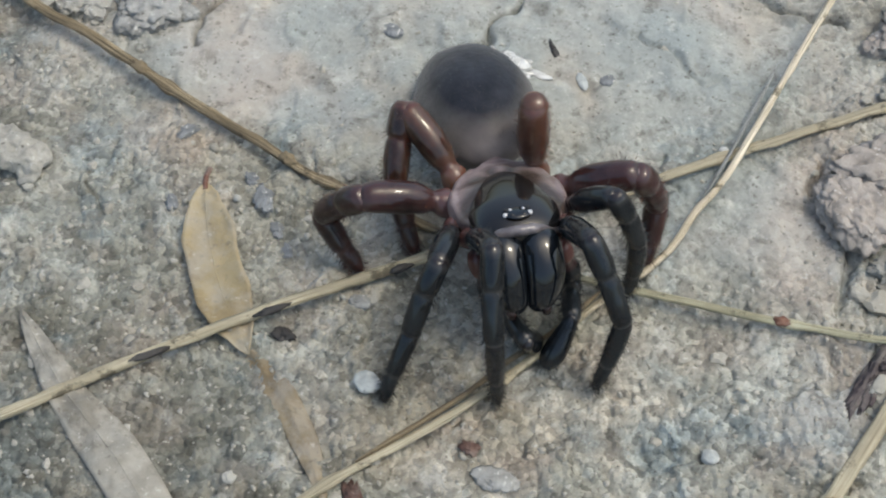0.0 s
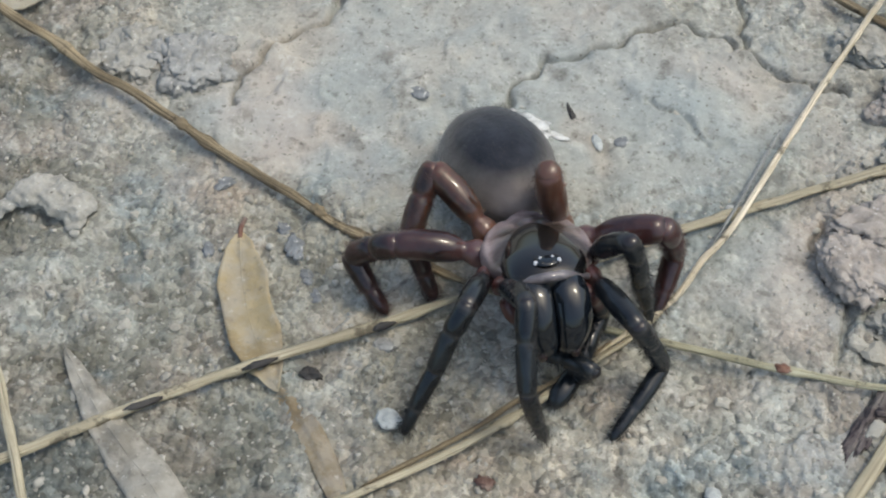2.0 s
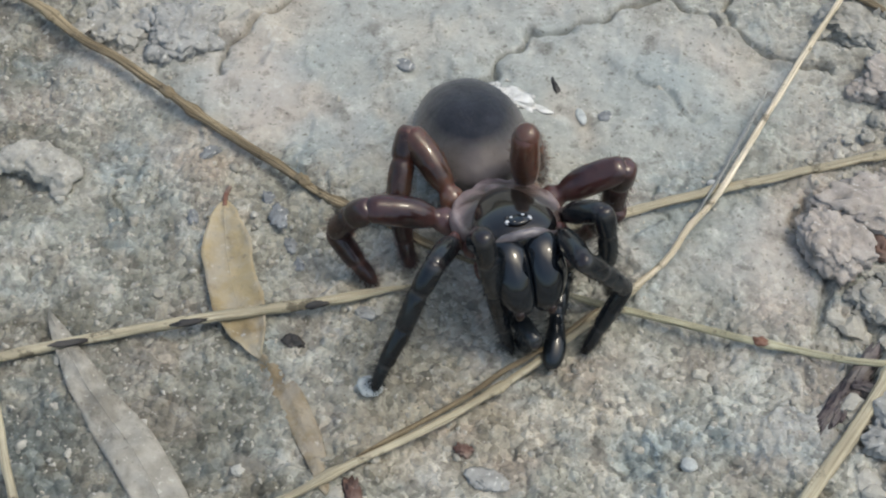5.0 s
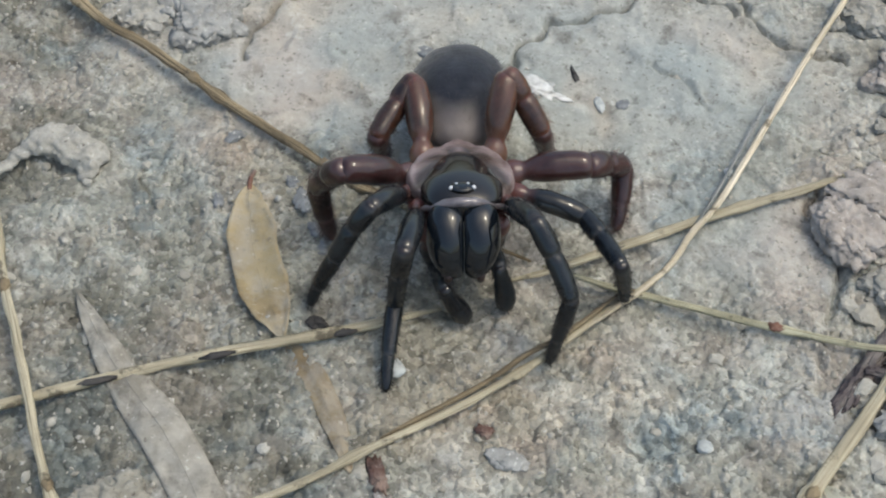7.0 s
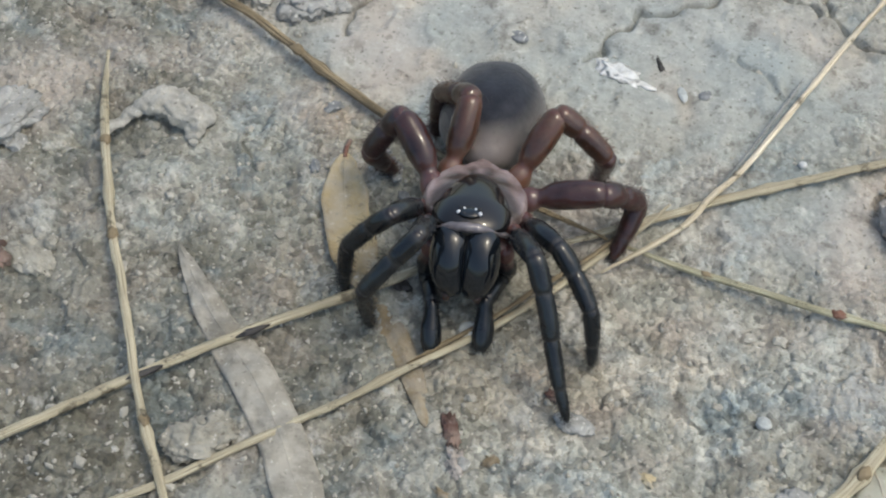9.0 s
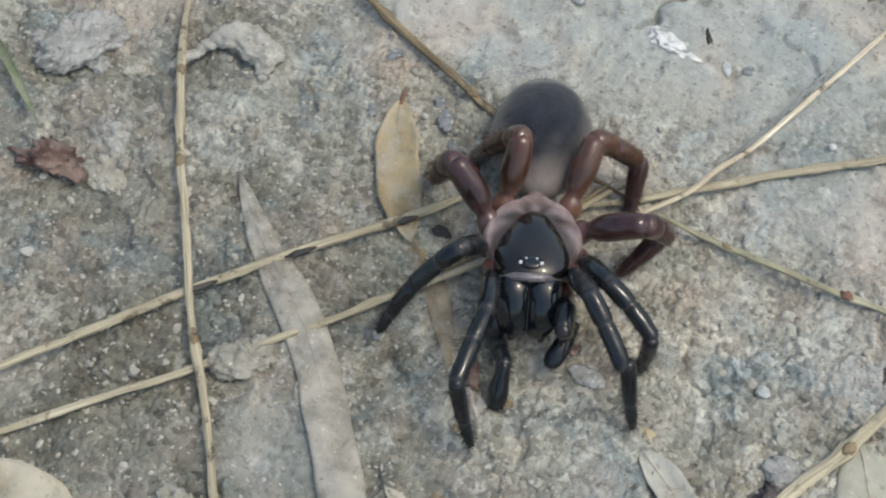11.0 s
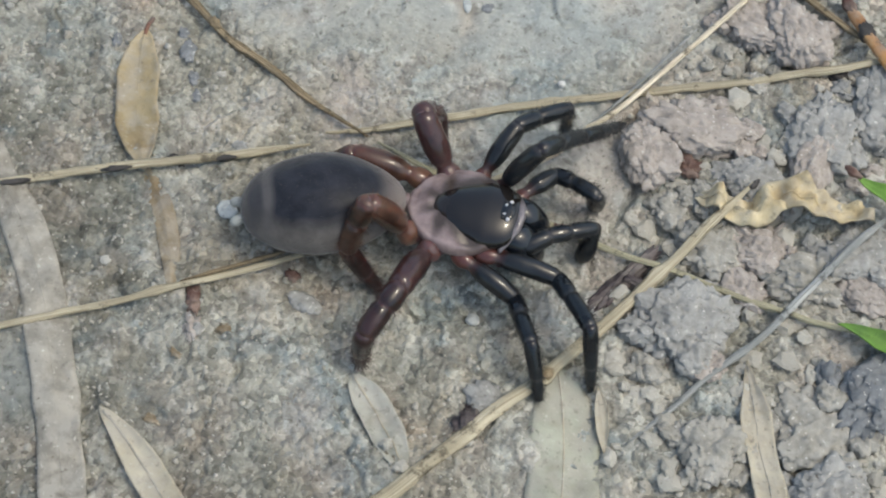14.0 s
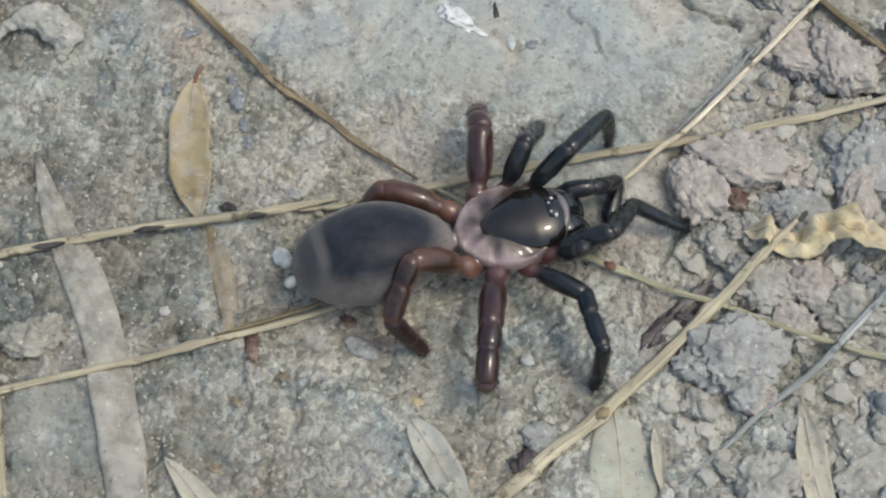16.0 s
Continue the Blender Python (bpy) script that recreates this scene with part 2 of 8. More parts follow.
def straw_material(name, pale, mid, dark, rough=0.5):
    """Dry stalk: fibres along it by the mesh's own grain, cloudy stains and dark flecks."""
    m, nt, b = material(name, rough=rough + 0.15)
    b.inputs["Specular IOR Level"].default_value = 0.3
    att = nt.nodes.new("ShaderNodeAttribute")
    att.attribute_name = "grain"

    def along(scale, detail):
        node = nt.nodes.new("ShaderNodeTexNoise")
        node.inputs["Scale"].default_value, node.inputs["Detail"].default_value = scale, detail
        nt.links.new(att.outputs["Vector"], node.inputs["Vector"])
        return node.outputs["Fac"]
    fibre, cloud, fleck = along(2.6, 4), noise_node(nt, 150, 5, 0.65), noise_node(nt, 480, 5, 0.68)
    col = ramp(nt, fibre, [(0.30, dark), (0.43, mid), (0.56, pale), (0.72, tuple(min(1, c * 1.25) for c in pale))])
    col = mix(nt, ramp(nt, cloud, [(0.40, (0, 0, 0)), (0.60, (0.65, 0.65, 0.65))]), col, tuple((a + 2 * c) / 3 for a, c in zip(dark, mid)))
    col = mix(nt, ramp(nt, fleck, [(0.565, (0, 0, 0)), (0.65, (0.8, 0.8, 0.8))]), col, tuple(c * 0.35 for c in dark))
    nt.links.new(col, b.inputs["Base Color"])
    nt.links.new(bump(nt, [(fibre, 0.18, 0.7), (fleck, 0.1, 0.4)]), b.inputs["Normal"])
    return m


def leaf_material(name, pale, mid, dark, dust=0.0):
    m, nt, b = material(name, rough=0.7)
    col = ramp(nt, noise_node(nt, 260, 6, 0.6), [(0.3, dark), (0.5, mid), (0.7, pale)])
    col = mix(nt, ramp(nt, noise_node(nt, 1300, 4, 0.6), [(0.60, (0, 0, 0)), (0.70, (0.6, 0.6, 0.6))]), col, tuple(c * 0.35 for c in dark))
    if dust:
        col = mix(nt, ramp(nt, noise_node(nt, 420, 6, 0.65), [(0.40, (0, 0, 0)), (0.58, (dust, dust, dust))]), col, (0.33, 0.31, 0.265))
        grain = noise_node(nt, 1900, 4, 0.65)
        col = mix(nt, ramp(nt, grain, [(0.62, (0, 0, 0)), (0.70, (dust, dust, dust))]), col, (0.48, 0.46, 0.40))
        col = mix(nt, ramp(nt, grain, [(0.30, (dust, dust, dust)), (0.38, (0, 0, 0))]), col, (0.14, 0.125, 0.10))
    nt.links.new(col, b.inputs["Base Color"])
    nt.links.new(bump(nt, [(noise_node(nt, 500, 5, 0.6), 0.2, 0.5), (noise_node(nt, 1900, 3, 0.6), 0.08, 0.6)]), b.inputs["Normal"])
    return m


def chitin(name, low, high, rough=0.22, coat=0.5, scale=260, relief=0.3, shine=0.4, root=None, ring=None, glow=0.0):
    """Polished spider cuticle with blotches and fine pits; root and ring: colours laid on by the mesh's own attributes."""
    m, nt, b = material(name, rough=rough)
    b.inputs["Coat Weight"].default_value = coat
    b.inputs["Specular IOR Level"].default_value = shine
    b.inputs["Coat Roughness"].default_value = 0.04
    b.inputs["Subsurface Weight"].default_value = glow
    b.inputs["Subsurface Radius"].default_value = (1.0, 0.35, 0.2)
    b.inputs["Subsurface Scale"].default_value = 0.5 * MM
    col = ramp(nt, noise_node(nt, scale, 5, 0.6), [(0.38, low), (0.62, high)])
    for key, tint in (("root", root), ("ring", ring)):
        if tint:
            att = nt.nodes.new("ShaderNodeAttribute")
            att.attribute_name = key
            col = mix(nt, att.outputs["Fac"], col, mix(nt, ramp(nt, noise_node(nt, 700, 4, 0.6), [(0.3, (0, 0, 0)), (0.7, (0.6, 0.6, 0.6))]), tint, tuple(c * 0.55 for c in tint)))
    nt.links.new(col, b.inputs["Base Color"])
    r = nt.nodes.new("ShaderNodeMapRange")
    r.inputs["To Min"].default_value, r.inputs["To Max"].default_value = rough * 0.6, rough * 1.7
    nt.links.new(noise_node(nt, 900, 4, 0.6), r.inputs["Value"])
    nt.links.new(r.outputs["Result"], b.inputs["Roughness"])
    uneven = bump(nt, [(noise_node(nt, 420, 4, 0.6), 0.25, relief), (noise_node(nt, 1400, 3, 0.6), 0.05, relief)])
    nt.links.new(uneven, b.inputs["Normal"])
    nt.links.new(bump(nt, [(noise_node(nt, 500, 4, 0.6), 0.06, relief)]), b.inputs["Coat Normal"])
    return m


MUD = ground_material()
GRIT = earth("soil_grit", (0.43, 0.415, 0.365), (0.34, 0.325, 0.28), (0.21, 0.196, 0.162), rnd=0.5)
CLOD = earth("crumbly_clod", (0.397, 0.385, 0.348), (0.306, 0.296, 0.261), (0.18, 0.172, 0.15))
CLOD_DARK = earth("damp_clod", (0.37, 0.355, 0.305), (0.28, 0.267, 0.225), (0.17, 0.16, 0.13))
CLOD_PINK = earth("pinkish_clod", (0.426, 0.392, 0.356), (0.341, 0.306, 0.273), (0.198, 0.176, 0.153))
CLOD_GREY = earth("grey_clod", (0.374, 0.374, 0.356), (0.292, 0.29, 0.273), (0.165, 0.162, 0.15))
CHALK = earth("white_lime", (0.74, 0.74, 0.72), (0.58, 0.58, 0.56), (0.36, 0.355, 0.33))
STONE = earth("pale_stone", (0.47, 0.49, 0.475), (0.39, 0.41, 0.40), (0.27, 0.28, 0.27))
SLATE = earth("slate_grey_crust", (0.27, 0.28, 0.285), (0.19, 0.20, 0.205), (0.12, 0.125, 0.13))
STRAW = straw_material("pale_straw", (0.45, 0.405, 0.295), (0.33, 0.29, 0.20), (0.16, 0.132, 0.085))
STRAW_BRIGHT = straw_material("bleached_straw", (0.66, 0.59, 0.46), (0.49, 0.42, 0.295), (0.22, 0.18, 0.115))
STRAW_DARK = straw_material("dark_stalk", (0.30, 0.24, 0.15), (0.14, 0.105, 0.062), (0.045, 0.034, 0.022))
STRAW_GREEN = straw_material("greenish_stalk", (0.41, 0.39, 0.275), (0.30, 0.28, 0.185), (0.14, 0.122, 0.075))
TWIG_GREY = straw_material("weathered_twig", (0.36, 0.37, 0.355), (0.23, 0.24, 0.23), (0.10, 0.105, 0.10))
LEAF_TAN = leaf_material("tan_leaf", (0.37, 0.30, 0.175), (0.29, 0.23, 0.125), (0.17, 0.128, 0.068), 0.55)
LEAF_DUSTY = leaf_material("dusty_leaf", (0.265, 0.251, 0.214), (0.205, 0.191, 0.159), (0.125, 0.114, 0.091), 0.95)
LEAF_PALE = leaf_material("bleached_leaf", (0.46, 0.425, 0.33), (0.37, 0.335, 0.25), (0.24, 0.205, 0.145), 0.6)
LEAF_SAGE = leaf_material("grey_green_leaf", (0.39, 0.40, 0.325), (0.31, 0.318, 0.25), (0.195, 0.192, 0.142), 0.55)
LEAF_GREY = leaf_material("grey_bleached_leaf", (0.43, 0.44, 0.40), (0.34, 0.345, 0.305), (0.19, 0.19, 0.155), 0.6)
LEAF_YELLOW = leaf_material("yellow_leaf", (0.66, 0.58, 0.39), (0.50, 0.41, 0.245), (0.25, 0.19, 0.10), 0.55)
LEAF_DULL = leaf_material("dull_green_blade", (0.12, 0.16, 0.07), (0.08, 0.11, 0.045), (0.04, 0.055, 0.025), 0.3)
LEAF_GREEN = leaf_material("green_blade", (0.20, 0.34, 0.07), (0.12, 0.24, 0.035), (0.06, 0.13, 0.02))
RUST = leaf_material("rust_fragment", (0.17, 0.075, 0.045), (0.095, 0.04, 0.028), (0.04, 0.02, 0.016), 0.3)
ORANGE = leaf_material("orange_stalk", (0.46, 0.27, 0.09), (0.32, 0.155, 0.05), (0.10, 0.04, 0.02), 0.4)
LEAF_ROT = leaf_material("rotted_leaf", (0.27, 0.215, 0.13), (0.185, 0.14, 0.078), (0.09, 0.065, 0.036), 0.5)
CHAR = leaf_material("blackish_bud", (0.07, 0.065, 0.06), (0.035, 0.032, 0.03), (0.015, 0.014, 0.014))
PURPLE = leaf_material("purple_brown_scrap_and_gap", (0.102, 0.078, 0.084), (0.054, 0.039, 0.042), (0.018, 0.012, 0.013), 0.3)


# ---- the ground: one sheet of dry mud, fine where the spider walks ----
CRACKS = (
    ([(1.3, 8.6), (2.5, 10.4), (4.1, 13.2), (5.8, 15.4), (9.0, 16.2), (12.0, 16.8), (13.7, 18.1), (16.1, 18.7), (18.4, 18.5), (21.4, 16.2), (25.7, 13.1), (29.6, 11.0)], 0.33, 1.2),
    ([(-18.9, 10.2), (-18.8, 13.9), (-16.9, 16.7), (-14.7, 18.4), (-11.5, 20.2), (-10.6, 24.5)], 0.32, 1.1),
    ([(14.2, 10.4), (16.4, 8.0), (18.9, 5.7), (20.0, 6.6)], 0.35, 0.5),
    ([(21.4, 16.2), (22.6, 21.0), (22.5, 30.0)], 0.35, 1.0),
    ([(37.0, 20.0), (36.2, 14.0), (33.8, 9.5), (34.6, 5.0), (32.6, 1.0)], 0.6, 1.1),
    ([(25.5, -1.5), (24.6, -5.5), (26.6, -9.0), (25.6, -13.0)], 0.5, 0.9),
    ([(34.0, 4.0), (39.0, 5.6), (44.0, 9.5), (52.0, 10.5)], 0.6, 1.1),
    ([(15.0, 0.5), (14.4, -2.5), (15.6, -4.6)], 0.2, 0.6),
    ([(-24.6, 1.5), (-25.4, -1.5), (-24.2, -4.5)], 0.22, 0.4),
    ([(6.5, -34.0), (9.0, -38.5), (11.0, -43.0)], 0.35, 0.5),
    ([(-3.0, -27.0), (-1.6, -31.0), (-3.6, -36.0), (-2.6, -42.0)], 0.25, 0.35),
)
PITS = ((-37.2, -2.6, 3.2, 1.6, 1.6), (11.6, -23.4, 1.7, 2.0, 0.9), (18.6, -11.6, 2.6, 1.2, 0.6), (27.6, -14.5, 2.4, 2.2, 0.9), (-9.0, -32.5, 1.2, 1.0, 0.6), (43.0, -30.0, 4.0, 3.0, 1.0), (-33.0, 14.0, 2.5, 1.6, 0.8))


def crumbly(x, y):
    """How crumbly the soil is, 0 for the smooth crust to 1."""
    n = fbm(x / 9.0, y / 9.0, 0, 4, 11)
    crust = np.exp(-(((x - 3) / 29) ** 2 + ((y - 12) / 13.5) ** 2) ** 2)
    crust = np.maximum(crust, 0.6 * np.exp(-(((x - 19) / 9) ** 2 + ((y + 6) / 6) ** 2) ** 2))
    crust = np.maximum(crust, 0.8 * np.exp(-(((x + 20) / 5) ** 2 + ((y + 36) / 5) ** 2) ** 2))
    return np.clip(1.0 - crust * 1.1 + 0.45 * n, 0.0, 1.0)


def soil_dark(x, y):
    """Where the soil is darker, mostly to the west and south, 0 to 1."""
    n = 0.5 * fbm(x / 11.0, y / 11.0, 0, 4, 91)
    west = np.exp(-(((x + 32) / 23) ** 2 + ((y + 31) / 25) ** 2) ** 2)
    west = np.maximum(west, 0.8 * np.exp(-(((x + 42) / 14) ** 2 + ((y - 4) / 17) ** 2) ** 2))
    south = 0.5 * np.exp(-(((x + 4) / 16) ** 2 + ((y + 46) / 14) ** 2) ** 2)
    return np.clip((west + south) * (0.9 + n) + 0.35 * n, 0, 1)


# rosy and bluish stretches of the dried mud: centre, radius, strength (rosy above zero)
STAINS = (
    (-15.5, 15.5, 4.5, 0.9), (-27.0, 16.0, 5.0, 0.6), (-6.0, 8.0, 3.0, 0.7), (-12.5, 6.0, 2.6, 0.8), (-17.5, 1.0, 4.5, 0.8), (22.3, 11.5, 3.0, 1.1), (9.6, 6.2, 2.4, 0.9), (37.0, 7.5, 5.0, 0.7),
    (-1.0, -21.5, 5.0, 0.6), (8.2, -21.0, 5.0, 0.6), (-8.7, -11.2, 4.0, 0.6), (13.8, -35.0, 5.0, 0.6), (-5.0, 2.5, 3.0, 0.6),
    (-22.3, 13.6, 2.6, -0.9), (-9.2, 10.8, 3.6, -0.8), (-9.0, 4.2, 2.8, -0.8), (18.3, 9.5, 4.2, -0.9), (17.0, 1.0, 5.0, -0.6), (20.0, -7.0, 5.0, -0.7), (1.5, 8.0, 6.0, -0.6), (-15.5, -19.0, 4.0, -0.6),
    (-32.5, -4.6, 5.0, -0.6), (-20.0, -37.4, 5.5, -1.0), (6.4, -29.0, 4.0, -0.7), (18.0, -22.0, 4.5, -0.6), (25.0, 5.5, 3.0, -0.9), (-23.7, -7.0, 4.0, -0.5),
)


def stained(x, y):
    """Rosy (to 1) or bluish (to -1) tint of the mud."""
    wx, wy = x + 3.0 * vnoise(x / 4.0, y / 4.0, 0, 101), y + 3.0 * vnoise(x / 4.0, y / 4.0, 0, 102)
    t = 0.45 * fbm(x / 7.0, y / 7.0, 0, 4, 103)
    for cx, cy, r, strength in STAINS:
        t = t + strength * np.exp(-(((wx - cx) ** 2 + (wy - cy) ** 2) / r ** 2) ** 1.5)
    return np.clip(t + 0.35 * fbm(x / 1.3, y / 1.3, 0, 3, 104), -1, 1)


def ground_z(x, y):
    """Height of the mud in millimetres."""
    x, y = np.asarray(x, float), np.asarray(y, float)
    crumb = crumbly(x, y)
    wx, wy = x + 0.7 * vnoise(x / 1.7, y / 1.7, 0, 71), y + 0.7 * vnoise(x / 1.7, y / 1.7, 0, 72)
    z = 0.55 * fbm(x / 13.0, y / 13.0, 0, 3, 3) + (0.2 + 0.25 * crumb) * fbm(x / 3.4, y / 3.4, 0, 3, 21)
    d1, d2, tone = cells(wx / 1.25, wy / 1.25, 31)
    e1, e2, small = cells(wx / 0.55, wy / 0.55, 37)
    big = np.clip((d2 - d1) * 2.2, 0, 1) ** 0.6 * (0.55 + 0.45 * tone)
    little = np.clip((e2 - e1) * 2.0, 0, 1) ** 0.6 * (0.6 + 0.4 * small)
    patchy = np.clip(0.6 + 0.7 * fbm(x / 5.0, y / 5.0, 0, 3, 45), 0.15, 1.2)
    z = z + crumb * (patchy * (0.36 * big + 0.36 * little) - 0.32 + 0.13 * fbm(x / 0.45, y / 0.45, 0, 2, 41))
    z = z + (1 - crumb) * (0.06 * fbm(x / 0.5, y / 0.5, 0, 2, 43) + 0.06 * fbm(x / 1.6, y / 1.6, 0, 2, 44))
    for cut, seed, high in ((0.10, 47, 0.34), (-0.22, 48, 0.26), (0.32, 49, 0.3)):
        flake = fbm(wx / 8.0, wy / 8.0, 0, 4, seed) - cut
        z = z + high * np.clip(flake / (0.04 + 0.16 * (1 - crumb)), 0, 1) * np.clip(1.2 - flake * 1.6, 0.2, 1)
    rise = np.clip((x - 24) / 8, 0, 1) * np.clip((8 - np.abs(y + 8)) / 30 + 0.7, 0, 1)
    z = z + rise * 0.55 * np.maximum(0, fbm(x / 3.2, y / 3.2, 0, 3, 51) + 0.3)
    for pts, wide, deep in CRACKS:
        d = near_line(wx, wy, pts) + 0.12 * vnoise(x / 0.8, y / 0.8, 0, 61)
        z = z - deep * np.exp(-np.clip(d / wide, 0, None) ** 2 * 2.2)
    for px, py, rx, ry, deep in PITS:
        z = z - deep * np.exp(-(((wx - px) / rx) ** 2 + ((wy - py) / ry) ** 2) ** 1.5)
    far = np.clip((np.hypot(x, y + 10) - 70) / 60, 0, 1)
    return z + far * 6.0 * fbm(x / 160.0, y / 160.0, 0, 3, 81)


def at_ground(x, y, up=0.0):
    return Vector((x, y, float(ground_z(np.array([x]), np.array([y]))[0]) + up))


def spread(lo, hi, step, reach):
    """Grid lines: even from lo to hi, then ever wider out to reach."""
    inner = np.arange(lo, hi + step / 2, step)
    grow = step * 1.28 ** np.arange(1, 200)
    out = np.cumsum(grow)
    out = out[out < reach]
    return np.concatenate([lo - out[::-1], inner, hi + out])


def build_ground():
    gx, gy = spread(-54, 56, 0.175, 4000), spread(-52, 30, 0.175, 4000)
    x, y = np.meshgrid(gx, gy)
    x, y = x.ravel(), y.ravel()
    z, crumb = ground_z(x, y), crumbly(x, y)
    nx, ny = len(gx), len(gy)
    i = np.arange(nx * ny).reshape(ny, nx)
    quads = np.stack([i[:-1, :-1], i[:-1, 1:], i[1:, 1:], i[1:, :-1]], -1).reshape(-1, 4)
    me = bpy.data.meshes.new("ground")
    me.vertices.add(len(x))
    me.vertices.foreach_set("co", (np.stack([x, y, z], -1) * MM).astype(np.float32).ravel())
    me.loops.add(quads.size)
    me.loops.foreach_set("vertex_index", quads.astype(np.int32).ravel())
    me.polygons.add(len(quads))
    me.polygons.foreach_set("loop_start", np.arange(0, quads.size, 4, dtype=np.int32))
    me.update(calc_edges=True)
    me.polygons.foreach_set("use_smooth", np.ones(len(quads), dtype=bool))
    me.attributes.new("crumb", "FLOAT", "POINT").data.foreach_set("value", crumb.astype(np.float32))
    me.attributes.new("soil_dark", "FLOAT", "POINT").data.foreach_set("value", soil_dark(x, y).astype(np.float32))
    tint = stained(x, y)
    me.attributes.new("rosy", "FLOAT", "POINT").data.foreach_set("value", np.clip(tint, 0, 1).astype(np.float32))
    me.attributes.new("bluish", "FLOAT", "POINT").data.foreach_set("value", np.clip(-tint, 0, 1).astype(np.float32))
    ob = part("ground", me, MUD)
    tagged(ob, "dry grey-brown cracked mud with crumbly soil", "ground", kind="structure")


def build_grit():
    """Loose soil grains and tiny stones over the mud."""
    rng = np.random.default_rng(5)
    base, faces = ball(1)
    faces = np.array(faces)
    n = 9000
    x, y = rng.uniform(-54, 56, n), rng.uniform(-52, 32, n)
    keep = rng.random(n) < 0.02 + 0.9 * crumbly(x, y) ** 2
    x, y = x[keep], y[keep]
    n = len(x)
    size = 0.10 + 0.17 * rng.random(n) ** 1.8 + 0.25 * rng.random(n) ** 16
    z = ground_z(x, y) - size * 0.15
    bump_up = 1 + 0.5 * rng.uniform(-1, 1, (n, len(base), 1))
    axes = rng.uniform(0.65, 1.2, (n, 1, 3)) * np.array([1, 1, 0.75])
    turn = rng.uniform(0, 2 * np.pi, n)
    p = base[None] * bump_up * axes * size[:, None, None]
    c, s = np.cos(turn)[:, None], np.sin(turn)[:, None]
    p = np.stack([p[..., 0] * c - p[..., 1] * s, p[..., 0] * s + p[..., 1] * c, p[..., 2]], -1)
    p = (p + np.stack([x, y, z], -1)[:, None]) * MM
    f = (faces[None] + (np.arange(n) * len(base))[:, None, None]).reshape(-1, 3)
    me = bpy.data.meshes.new("soil_grit")
    me.vertices.add(p.shape[0] * p.shape[1])
    me.vertices.foreach_set("co", p.astype(np.float32).ravel())
    me.loops.add(f.size)
    me.loops.foreach_set("vertex_index", f.astype(np.int32).ravel())
    me.polygons.add(len(f))
    me.polygons.foreach_set("loop_start", np.arange(0, f.size, 3, dtype=np.int32))
    me.update(calc_edges=True)
    ob = part("soil_grit", me, GRIT)
    tagged(ob, "loose grey-brown soil grains scattered on mud", "grit", kind="stuff")


build_ground()
build_grit()


# ---- plant litter ----
def grained(me, sides, step):
    """Gives a tube's mesh its grain: far along, round about."""
    n = len(me.vertices)
    i, a = np.arange(n) // sides, 2 * np.pi * (np.arange(n) % sides) / sides
    me.attributes.new("grain", "FLOAT_VECTOR", "POINT").data.foreach_set("vector", np.stack([i * step * 0.07, 1.6 * np.cos(a), 1.6 * np.sin(a)], -1).astype(np.float32).ravel())
    return me


def straw(name, pts, radius, material, label, taper=0.15, flat=0.8, nodes=(), step=0.5, seed=0, wobble=0.25, split=None):
    """A dry stalk through points in mm, thicker at its nodes; split: a second strand beside it."""
    line = resample(pts, step)
    total = len(line) - 1

    def r(k):
        swell = sum(0.35 * math.exp(-(((k - n) * total * step) / 0.7) ** 2) for n in nodes)
        ends = min(1.0, 0.35 + 6 * k, 0.35 + 6 * (1 - k))
        return radius * (1 - taper * k + swell) * ends
    bent = [p + Vector((0.16 * float(vnoise(i * 0.11, 1.0, 0, seed)), 0.16 * float(vnoise(i * 0.11, 5.0, 0, seed)), 0.05 * float(vnoise(i * 0.15, 9.0, 0, seed)))) for i, p in enumerate(line)]
    v, f = tube([p * MM for p in bent], lambda k: r(k) * MM, 12, flat, wobble, seed, 0.1)
    ob = part(name, grained(mesh_of(name, v, f), 12, step), material)
    return tagged(ob, label, "dry stalk")


def strand(parent, name, pts, radius, material, label="", seed=0, flat=0.7):
    line = resample(pts, 0.5)
    v, f = tube([p * MM for p in line], lambda k: radius * min(1, 0.3 + 7 * k, 0.3 + 7 * (1 - k)) * MM, 10, flat, 0.25, seed, 0.1)
    return part(name, grained(mesh_of(name, v, f), 10, 0.5), material, parent, label)


